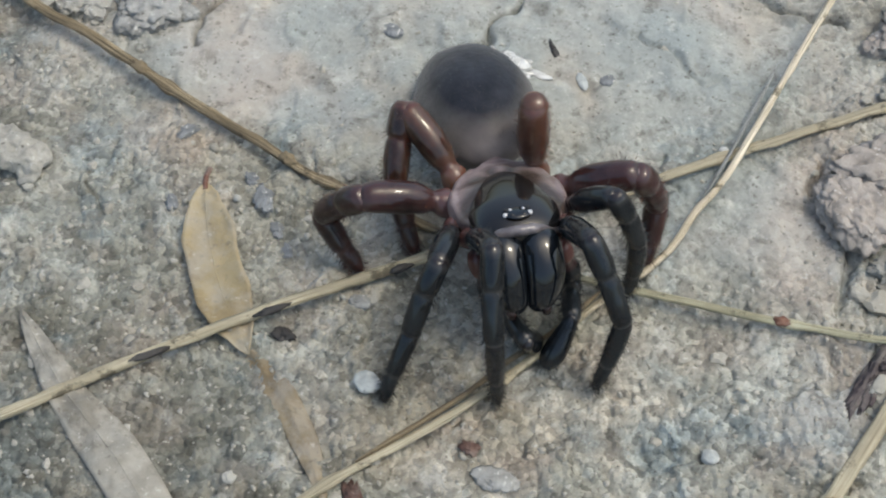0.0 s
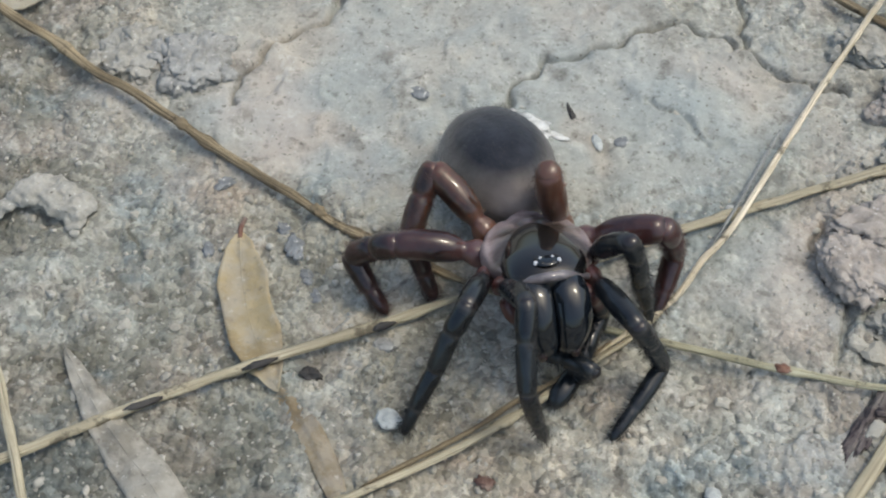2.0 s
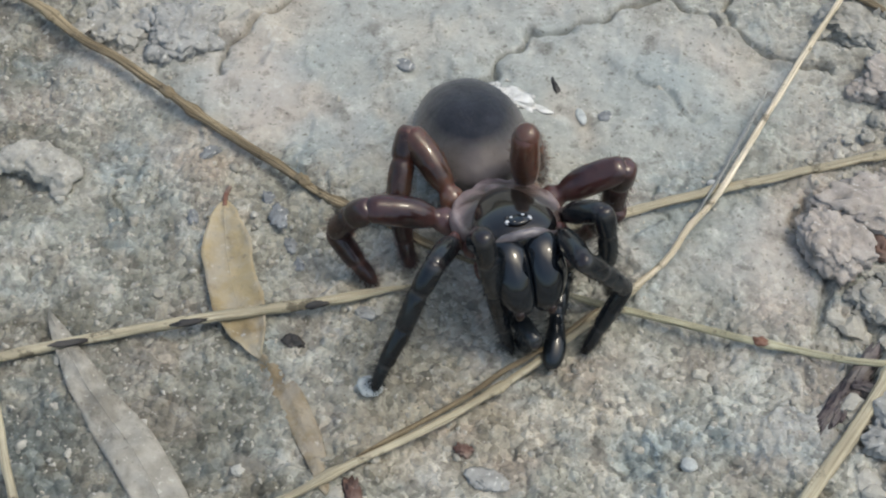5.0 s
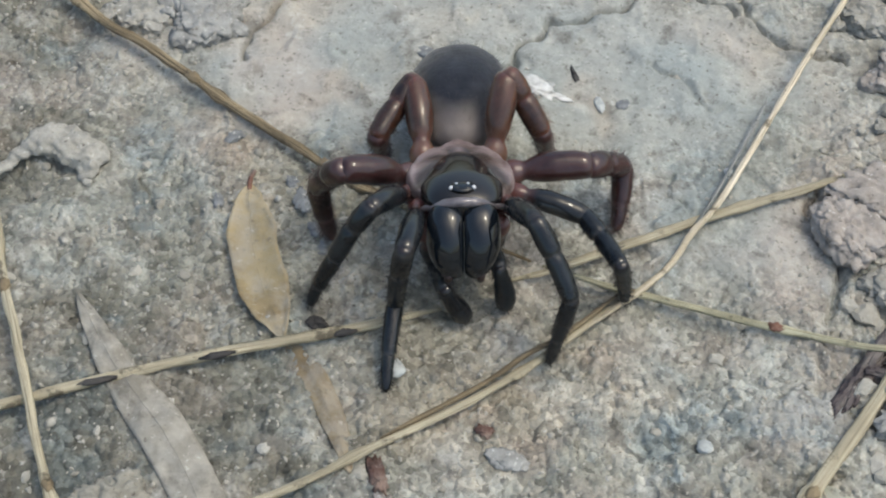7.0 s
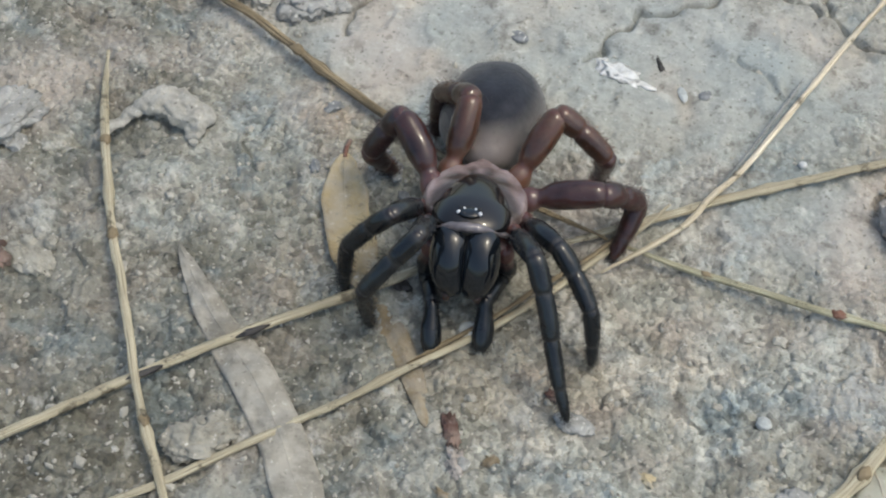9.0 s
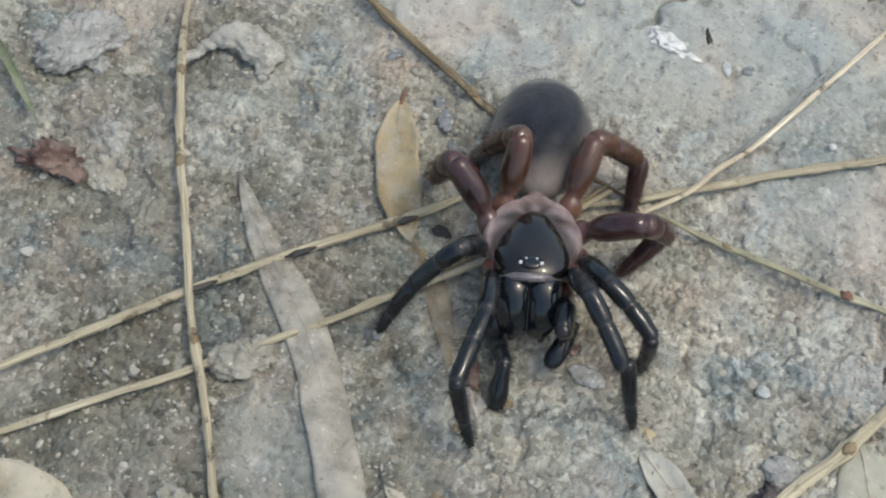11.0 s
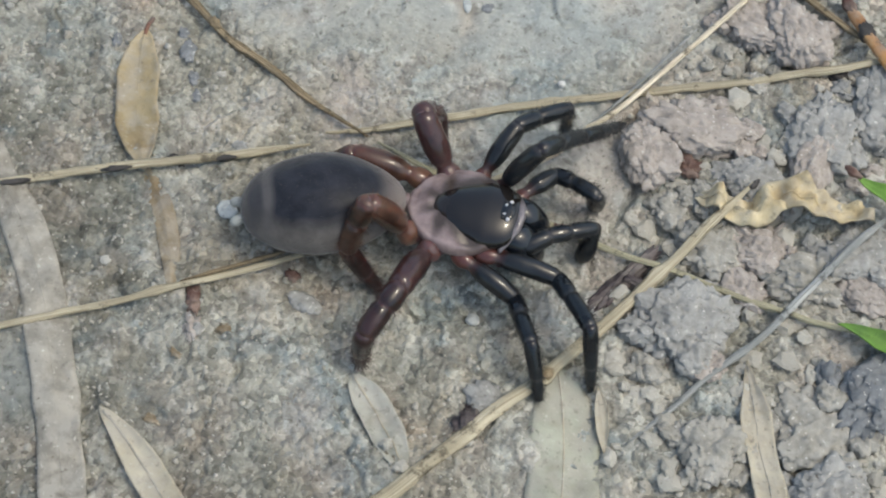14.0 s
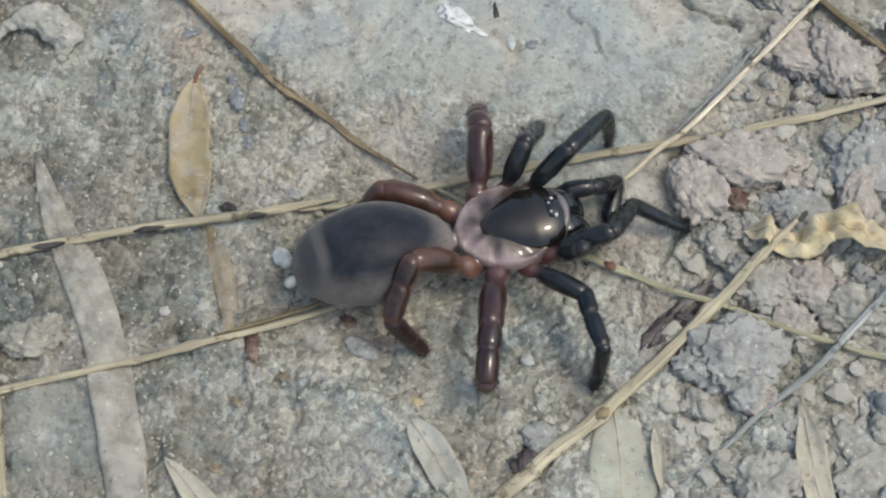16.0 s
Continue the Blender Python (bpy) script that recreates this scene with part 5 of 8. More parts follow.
    # jaws with their fangs: broad, bulging in front, narrower below
    for s in (1, -1):
        v, f = ball(5)
        p = v / ((np.abs(v[:, 2]) ** 3 + np.hypot(v[:, 0], v[:, 1]) ** 3) ** (1 / 3))[:, None] * np.array([1.5, 1.45, 2.75])
        k = np.clip(p[:, 2] / 2.75, -1, 1)
        p[:, 0] *= 1 - 0.25 * np.clip(-k, 0, 1)
        p[:, 0] += 0.5 * (1 - k ** 2)
        p *= (1 + 0.02 * fbm(v[:, 0] * 2, v[:, 1] * 2, v[:, 2] * 2, 3, 9 + s))[:, None]
        # flat where the two jaws meet, drawn together towards the fangs
        p[:, 1] = s * np.maximum(s * p[:, 1] + 1.12, 0.03) * (1 - 0.30 * np.clip(-k, 0, 1) ** 1.4) - s * 1.12
        jaw = part("jaw", mesh_of("jaw", p * MM, f), JAW, spider, "large black shiny jaw")
        jaw.matrix_basis = pose(9.4 * MM, s * 1.12 * MM, -1.72 * MM, 0, -24, 0)
        spots = [((0.7 + 0.3 * math.sin(k), 0.5 * math.cos(k * 1.7), -2.3 + 0.06 * (k % 9)), (0.8, 0.2 * math.cos(k), -0.6)) for k in range(50)]
        v, f = hairs(spots, 0.6, 0.02, 12)
        part("jaw_bristles", mesh_of("jaw_bristles", v, f), HAIR, jaw, "dark bristles")
        line = resample([(0.6, 0, -2.3), (0.3, 0.0, -2.75), (-0.6, 0.0, -2.9), (-1.5, 0.0, -2.5)], 0.2)
        v, f = tube([q * MM for q in line], lambda k: (0.38 - 0.32 * k) * MM, 10)
        part("fang", mesh_of("fang", v, f), MAROON, jaw, "dark red curved fang")
    # underside
    p, f = dome(3.4, 2.3, 0.9, 4, 1.0, 15)
    part("sternum", mesh_of("sternum", (p + (4.4, 0, -1.2)) * MM, f), MAROON, spider)
    v, f = tube([Vector(q) * MM for q in resample([(0.9, 0, -0.2), (0, 0, -0.1), (-1.2, 0, 0.1)], 0.2)], lambda k: 0.75 * MM, 12)
    part("waist", mesh_of("waist", v, f), CARAPACE, spider)
    # abdomen, hinged at the waist: an egg, widest behind its middle
    p, f = dome(6.6, 4.2, 3.8, 5, 0.78, 17, 0.03)
    u = p[:, 0] / 6.6
    p[:, 1] *= 1.02 - 0.16 * np.clip(u, 0, 1) ** 1.5
    p[:, 2] *= 1.0 - 0.2 * np.clip(u, 0, 1) ** 2
    abdomen = part("abdomen", mesh_of("abdomen", (p + (-6.7, 0, 0.3)) * MM, f), ABDOMEN, spider, "plump dark grey velvety abdomen")
    rng = np.random.default_rng(4)
    d = rng.normal(0, 1, (1900, 3))
    d /= np.linalg.norm(d, axis=1)[:, None]
    d = d[d[:, 2] > -0.5]
    spots = [((-6.7 + 6.5 * a, 4.08 * b * (1.02 - 0.16 * max(a, 0) ** 1.5), 0.3 + 3.78 * c * (1 - 0.2 * max(a, 0) ** 2) * (0.85 if c < 0 else 1)), (a - 0.9, b, c)) for a, b, c in d]
    v, f = hairs(spots, 0.6, 0.011, 6)
    part("abdomen_hairs", mesh_of("abdomen_hairs", v, f), HAIR, abdomen, "short dark hairs")
    for s in (1, -1):
        v, f = limb_piece([(0, 0.3), (0.4, 0.42), (0.9, 0.42), (1.2, 0.22)], seed=3)
        sp = part("spinneret", mesh_of("spinneret", v, f), PALE, abdomen, "whitish spinneret")
        sp.matrix_basis = pose(-12.95 * MM, s * 0.7 * MM, 0.2 * MM, 0, 15, 180 - s * 14)
    limbs = {(k, s): build_limb(spider, k, s) for k in LIMB_KINDS for s in (1, -1)}
    return spider, abdomen, limbs


spider, abdomen, limbs = build_spider()


# ---- what moves: the spider, its limbs, and the stalks that it pushes ----
def motions():
    walk(spider, [
        (0, pose(0.00265, -0.00492, 0.00495, 0.0, -19.5, -81.6)), (0.5, pose(0.00292, -0.00476, 0.00495, 0.0, -20.5, -82.5)),
        (1, pose(0.00299, -0.00506, 0.00496, 0.0, -20.7, -80.7)), (1.5, pose(0.00309, -0.00495, 0.00496, 0.0, -18.8, -78.1)),
        (2, pose(0.00333, -0.00494, 0.00496, 0.0, -19.2, -79.5)), (2.5, pose(0.00276, -0.00484, 0.00496, 0.0, -17.1, -74.2)),
        (3, pose(0.00256, -0.00507, 0.00496, 0.0, -17.6, -74.5)), (3.5, pose(0.00265, -0.00464, 0.00496, 0.0, -20.0, -72.7)),
        (4, pose(0.00275, -0.00442, 0.00496, 0.0, -20.8, -74.2)), (4.5, pose(0.00265, -0.00468, 0.00496, 0.0, -22.4, -73.8)),
        (7, pose(-0.00165, -0.00234, 0.00496, 0.0, -19.2, -87.0)), (7.5, pose(-0.00244, -0.00135, 0.00496, 0.0, -17.1, -92.3)),
        (8, pose(-0.00399, -0.00199, 0.00496, 0.0, -18.6, -93.4)), (8.5, pose(-0.00388, -0.00469, 0.00496, 0.0, -16.2, -93.0)),
        (9, pose(-0.00603, -0.00665, 0.00496, 0.0, -16.1, -93.5)), (11.5, pose(-0.00254, -0.01519, 0.00438, 0.0, -4.3, -74.8)),
        (12, pose(0.00174, -0.017, 0.00441, 0.0, 1.6, -57.0)), (12.5, pose(0.00352, -0.01535, 0.00441, 0.0, 1.6, -39.0)),
        (13, pose(0.00628, -0.0186, 0.00441, 0.0, 1.0, -18.5)), (13.5, pose(0.00719, -0.01896, 0.00436, 0.0, -3.6, -5.1)),
        (14, pose(0.00864, -0.01713, 0.00436, 0.0, -2.7, -3.1)), (14.5, pose(0.00868, -0.01572, 0.00441, 0.0, 0.3, 3.3)),
        (15, pose(0.00838, -0.01537, 0.00439, 0.0, -0.2, 13.1)), (15.5, pose(0.00738, -0.01508, 0.00438, 0.0, 0.0, 23.8)),
        (16, pose(0.00808, -0.01665, 0.00441, 0.0, -0.0, 23.9)),
    ])
    walk(abdomen, [
        (0, pose(0, 0, 0, 0.0, 0.8, 1.6)), (0.5, pose(0, 0, 0, 0.0, 0.7, 4.4)),
        (1, pose(0, 0, 0, 0.0, 1.7, 4.5)), (1.5, pose(0, 0, 0, 0.0, 0.7, 2.5)),
        (2, pose(0, 0, 0, 0.0, 0.8, 4.3)), (2.5, pose(0, 0, 0, 0.0, -0.4, -2.5)),
        (3, pose(0, 0, 0, 0.0, 0.5, -0.5)), (3.5, pose(0, 0, 0, 0.0, 0.7, -4.1)),
        (4, pose(0, 0, 0, 0.0, 1.0, -2.3)), (4.5, pose(0, 0, 0, 0.0, 1.9, -4.1)),
        (7, pose(0, 0, 0, 0.0, -2.2, -3.3)), (7.5, pose(0, 0, 0, 0.0, -3.8, 0.4)),
        (8, pose(0, 0, 0, 0.0, -1.9, -2.1)), (8.5, pose(0, 0, 0, 0.0, -1.8, -0.3)),
        (9, pose(0, 0, 0, 0.0, -2.2, 0.8)), (11.5, pose(0, 0, 0, 0.0, -4.7, -2.6)),
        (12, pose(0, 0, 0, 0.0, -5.0, -8.8)), (12.5, pose(0, 0, 0, 0.0, -3.7, 13.0)),
        (13, pose(0, 0, 0, 0.0, -0.7, 18.3)), (13.5, pose(0, 0, 0, 0.0, 0.4, 4.6)),
        (14, pose(0, 0, 0, 0.0, -0.1, 17.0)), (14.5, pose(0, 0, 0, 0.0, -0.5, 17.4)),
        (15, pose(0, 0, 0, 0.0, -0.2, 12.1)), (15.5, pose(0, 0, 0, 0.0, 0.2, 0.9)),
        (16, pose(0, 0, 0, 0.0, 0.4, -1.0)),
    ])
    femur, tibia, tarsus = limbs["leg_i", 1]
    walk(femur, [
        (0, pose(0.0068, 0.003, -0.0006, 13.1, -24.3, 7.3)), (0.267, pose(0.0068, 0.003, -0.0006, 11.3, 0.4, 15.8)),
        (0.5, pose(0.0068, 0.003, -0.0006, 13.3, 25.1, 24.3)), (0.733, pose(0.0068, 0.003, -0.0006, 12.3, 15.1, 21.6)),
        (1, pose(0.0068, 0.003, -0.0006, 11.9, 5.0, 19.2)), (1.5, pose(0.0068, 0.003, -0.0006, 11.6, 8.2, 16.2)),
        (2, pose(0.0068, 0.003, -0.0006, 11.9, 7.7, 18.5)), (2.5, pose(0.0068, 0.003, -0.0006, 11.6, -1.5, 13.0)),
        (3, pose(0.0068, 0.003, -0.0006, 10.4, -40.3, 16.2)), (3.5, pose(0.0068, 0.003, -0.0006, 9.5, -32.9, 17.7)),
        (4, pose(0.0068, 0.003, -0.0006, 13.7, -10.9, 6.7)), (4.5, pose(0.0068, 0.003, -0.0006, 15.4, -9.3, -2.8)),
        (7, pose(0.0068, 0.003, -0.0006, 10.2, -19.3, 17.7)), (7.5, pose(0.0068, 0.003, -0.0006, 11.1, -14.1, 14.7)),
        (8, pose(0.0068, 0.003, -0.0006, 10.3, -17.8, 17.6)), (8.267, pose(0.0068, 0.003, -0.0006, 10.5, -15.2, 16.6)),
        (8.5, pose(0.0068, 0.003, -0.0006, 10.8, -12.5, 15.8)), (9, pose(0.0068, 0.003, -0.0006, 9.1, -19.2, 21.8)),
        (11.5, pose(0.0068, 0.003, -0.0006, 13.6, -33.3, 11.6)), (12, pose(0.0068, 0.003, -0.0006, 15.1, -23.9, 8.6)),
        (12.5, pose(0.0068, 0.003, -0.0006, 11.3, -9.6, 21.7)), (12.733, pose(0.0068, 0.003, -0.0006, 15.1, -35.8, 12.2)),
        (13, pose(0.0068, 0.003, -0.0006, 29.8, -60.4, -7.1)), (13.5, pose(0.0068, 0.003, -0.0006, 28.6, -36.4, -5.5)),
        (14, pose(0.0068, 0.003, -0.0006, 6.5, -57.6, 23.9)), (14.5, pose(0.0068, 0.003, -0.0006, 13.2, -54.6, 15.8)),
        (15, pose(0.0068, 0.003, -0.0006, 8.0, -56.1, 22.2)), (15.5, pose(0.0068, 0.003, -0.0006, 18.1, -54.8, 9.9)),
        (16, pose(0.0068, 0.003, -0.0006, 18.0, -51.5, 10.0)),
    ])
    walk(tibia, [
        (0, pose(0.0062, 0, 0, 151.2, 82.8, 177.7)), (0.267, pose(0.0062, 0, 0, -50.5, 42.8, -22.9)),
        (0.5, pose(0.0062, 0, 0, -49.7, -11.1, -20.3)), (0.733, pose(0.0062, 0, 0, -45.9, 42.6, -7.8)),
        (1, pose(0.0062, 0, 0, 66.5, 76.1, 110.1)), (1.5, pose(0.0062, 0, 0, 57.4, 78.3, 100.8)),
        (2, pose(0.0062, 0, 0, 64.7, 74.3, 108.3)), (2.5, pose(0.0062, 0, 0, 132.7, 73.8, 178.4)),
        (3, pose(0.0062, 0, 0, 112.6, 40.3, 155.5)), (3.5, pose(0.0062, 0, 0, 106.6, 49.0, 147.0)),
        (4, pose(0.0062, 0, 0, 71.7, 85.7, 111.2)), (4.5, pose(0.0062, 0, 0, 103.7, 49.9, 144.0)),
        (7, pose(0.0062, 0, 0, -4.3, 80.7, 32.8)), (7.5, pose(0.0062, 0, 0, -45.8, 64.9, -10.1)),
        (8, pose(0.0062, 0, 0, 33.0, 69.7, 73.2)), (8.267, pose(0.0062, 0, 0, -14.7, 76.6, 23.8)),
        (8.5, pose(0.0062, 0, 0, -63.1, 69.9, -26.4)), (9, pose(0.0062, 0, 0, -49.4, 82.5, -12.5)),
        (11.5, pose(0.0062, 0, 0, -23.2, 56.8, 14.8)), (12, pose(0.0062, 0, 0, -37.8, 21.5, -7.2)),
        (12.5, pose(0.0062, 0, 0, -39.4, -11.3, -24.1)), (12.733, pose(0.0062, 0, 0, -38.1, 48.4, -20.5)),
        (13, pose(0.0062, 0, 0, 128.9, 71.7, 148.0)), (13.5, pose(0.0062, 0, 0, 50.5, 81.4, 68.2)),
        (14, pose(0.0062, 0, 0, 87.5, 69.1, 106.2)), (14.5, pose(0.0062, 0, 0, -152.8, 83.3, -133.0)),
        (15, pose(0.0062, 0, 0, 55.1, 76.6, 74.5)), (15.5, pose(0.0062, 0, 0, 16.8, 81.0, 35.6)),
        (16, pose(0.0062, 0, 0, 18.5, 74.9, 37.3)),
    ])
    walk(tarsus, [
        (0, pose(0.00546, 0.00003, -0.00585, -173.7, 45.0, -144.4)), (0.267, pose(0.01019, -0.00168, -0.00401, -166.3, 63.6, -135.5)),
        (0.5, pose(0.01163, -0.00201, 0.00113, -130.0, 79.7, -97.7)), (0.733, pose(0.0105, -0.00059, -0.004, -100.0, 54.4, -66.0)),
        (1, pose(0.00571, 0.00133, -0.00573, -95.9, 27.5, -59.9)), (1.5, pose(0.00597, 0.00118, -0.00578, -94.4, 17.1, -55.8)),
        (2, pose(0.0057, 0.00151, -0.00568, -98.8, 16.1, -71.4)), (2.5, pose(0.00456, 0.00005, -0.00567, -106.1, 9.0, -104.0)),
        (3, pose(0.0021, 0.00186, -0.00381, -120.9, 14.4, -169.0)), (3.5, pose(0.00295, 0.00211, -0.00445, -119.9, 25.8, -166.0)),
        (4, pose(0.00604, 0.00041, -0.00588, -47.5, 64.0, -77.2)), (4.5, pose(0.00313, 0.00223, -0.00451, -70.4, 43.2, -105.0)),
        (7, pose(0.007, 0.00052, -0.00582, -103.1, 54.1, -147.6)), (7.5, pose(0.00866, -0.00044, -0.00534, -105.5, 77.9, -150.1)),
        (8, pose(0.00679, 0.00196, -0.00553, -145.0, 36.8, 166.4)), (8.267, pose(0.00745, 0.00055, -0.00574, -137.1, 73.0, 175.6)),
        (8.5, pose(0.00801, -0.0009, -0.00554, 19.8, 69.9, -26.4)), (9, pose(0.00695, -0.00017, -0.00585, 33.4, 82.5, -12.5)),
        (11.5, pose(0.00932, 0.00083, -0.00494, -99.3, 64.2, -146.4)), (12, pose(0.01165, -0.00069, -0.00216, -53.2, 58.9, -94.8)),
        (12.5, pose(0.01148, -0.00237, 0.00115, 35.0, 74.1, -2.2)), (12.733, pose(0.00987, -0.00137, -0.00441, 124.0, 85.3, 87.5)),
        (13, pose(0.00463, 0.00098, -0.0056, -176.2, 71.7, 148.0)), (13.5, pose(0.00653, 0.00082, -0.00583, -47.0, 68.0, -80.1)),
        (14, pose(0.00561, 0.00202, -0.00551, 139.8, 69.1, 106.2)), (14.5, pose(0.00573, -0.00051, -0.00586, -100.5, 83.3, -133.0)),
        (15, pose(0.00656, 0.00132, -0.00574, -138.1, 52.3, -172.0)), (15.5, pose(0.00695, 0.00054, -0.00583, -123.2, 39.8, -151.5)),
        (16, pose(0.00743, 0.00093, -0.0057, -133.5, 47.4, -166.5)),
    ])
    femur, tibia, tarsus = limbs["leg_i", -1]
    walk(femur, [
        (0, pose(0.0068, -0.003, -0.0006, -24.0, -27.0, 7.5)), (0.5, pose(0.0068, -0.003, -0.0006, -27.4, -43.5, 13.3)),
        (1, pose(0.0068, -0.003, -0.0006, -24.6, -21.7, 8.3)), (1.5, pose(0.0068, -0.003, -0.0006, -24.3, -23.5, 7.4)),
        (2, pose(0.0068, -0.003, -0.0006, -24.2, -21.7, 7.2)), (2.5, pose(0.0068, -0.003, -0.0006, -22.7, -29.7, 3.7)),
        (3, pose(0.0068, -0.003, -0.0006, -23.6, -33.0, 5.4)), (3.5, pose(0.0068, -0.003, -0.0006, -25.6, -33.5, 9.1)),
        (4, pose(0.0068, -0.003, -0.0006, -23.9, -21.0, 5.4)), (4.5, pose(0.0068, -0.003, -0.0006, -21.2, -40.4, 0.2)),
        (5.733, pose(0.0068, -0.003, -0.0006, -18.1, -22.2, -5.7)), (7, pose(0.0068, -0.003, -0.0006, -17.0, -3.9, -10.3)),
        (7.5, pose(0.0068, -0.003, -0.0006, -17.2, -7.0, -8.4)), (8, pose(0.0068, -0.003, -0.0006, -16.6, -13.8, -11.8)),
        (8.5, pose(0.0068, -0.003, -0.0006, -16.8, -17.1, -11.0)), (9, pose(0.0068, -0.003, -0.0006, -20.5, -27.1, -1.2)),
        (10.267, pose(0.0068, -0.003, -0.0006, -20.7, -20.6, -0.7)), (11.5, pose(0.0068, -0.003, -0.0006, -20.9, -14.1, -0.2)),
        (12, pose(0.0068, -0.003, -0.0006, -9.6, -32.8, -27.6)), (12.267, pose(0.0068, -0.003, -0.0006, -15.6, -17.1, -13.8)),
        (12.5, pose(0.0068, -0.003, -0.0006, -17.4, -0.7, -2.1)), (13, pose(0.0068, -0.003, -0.0006, -17.2, 6.8, 0.9)),
        (13.267, pose(0.0068, -0.003, -0.0006, -17.2, -5.3, 2.0)), (13.5, pose(0.0068, -0.003, -0.0006, -17.5, -17.4, 3.2)),
        (14, pose(0.0068, -0.003, -0.0006, -16.6, 5.0, -4.2)), (14.5, pose(0.0068, -0.003, -0.0006, -19.9, -17.6, 24.4)),
        (15, pose(0.0068, -0.003, -0.0006, -16.9, -16.6, 14.1)), (15.5, pose(0.0068, -0.003, -0.0006, -14.9, -21.0, 7.9)),
        (16, pose(0.0068, -0.003, -0.0006, -7.6, -31.6, -8.4)),
    ])
    walk(tibia, [
        (0, pose(0.0062, 0, 0, 159.1, 70.9, 119.4)), (0.5, pose(0.0062, 0, 0, -177.7, 38.0, 146.6)),
        (1, pose(0.0062, 0, 0, 138.7, 71.6, 96.5)), (1.5, pose(0.0062, 0, 0, 134.1, 76.3, 91.7)),
        (2, pose(0.0062, 0, 0, 127.2, 75.6, 84.6)), (2.5, pose(0.0062, 0, 0, 155.7, 69.6, 114.3)),
        (3, pose(0.0062, 0, 0, 172.4, 59.6, 132.8)), (3.5, pose(0.0062, 0, 0, 172.7, 41.2, 133.1)),
        (4, pose(0.0062, 0, 0, -172.6, 32.4, 157.3)), (4.5, pose(0.0062, 0, 0, -171.2, 23.4, 160.4)),
        (5.733, pose(0.0062, 0, 0, -170.9, 46.7, 160.9)), (7, pose(0.0062, 0, 0, -169.6, 70.0, 162.4)),
        (7.5, pose(0.0062, 0, 0, -150.6, 82.5, -178.2)), (8, pose(0.0062, 0, 0, -54.7, 80.4, -81.6)),
        (8.5, pose(0.0062, 0, 0, 6.0, 77.0, -20.1)), (9, pose(0.0062, 0, 0, -92.3, 70.3, -120.5)),
        (10.267, pose(0.0062, 0, 0, 5.8, 60.7, -17.3)), (11.5, pose(0.0062, 0, 0, 21.2, 25.1, 4.0)),
        (12, pose(0.0062, 0, 0, 46.1, 55.5, 40.5)), (12.267, pose(0.0062, 0, 0, 10.6, 29.5, -9.0)),
        (12.5, pose(0.0062, 0, 0, 5.1, -6.3, -34.7)), (13, pose(0.0062, 0, 0, 6.8, -15.6, -43.6)),
        (13.267, pose(0.0062, 0, 0, 5.8, 7.4, -30.4)), (13.5, pose(0.0062, 0, 0, 10.7, 30.0, -15.6)),
        (14, pose(0.0062, 0, 0, 2.7, -7.5, -52.9)), (14.5, pose(0.0062, 0, 0, 9.7, 36.8, -27.8)),
        (15, pose(0.0062, 0, 0, 11.1, 23.7, -25.1)), (15.5, pose(0.0062, 0, 0, 27.7, 27.5, 12.2)),
        (16, pose(0.0062, 0, 0, 70.7, 38.0, 84.1)),
    ])
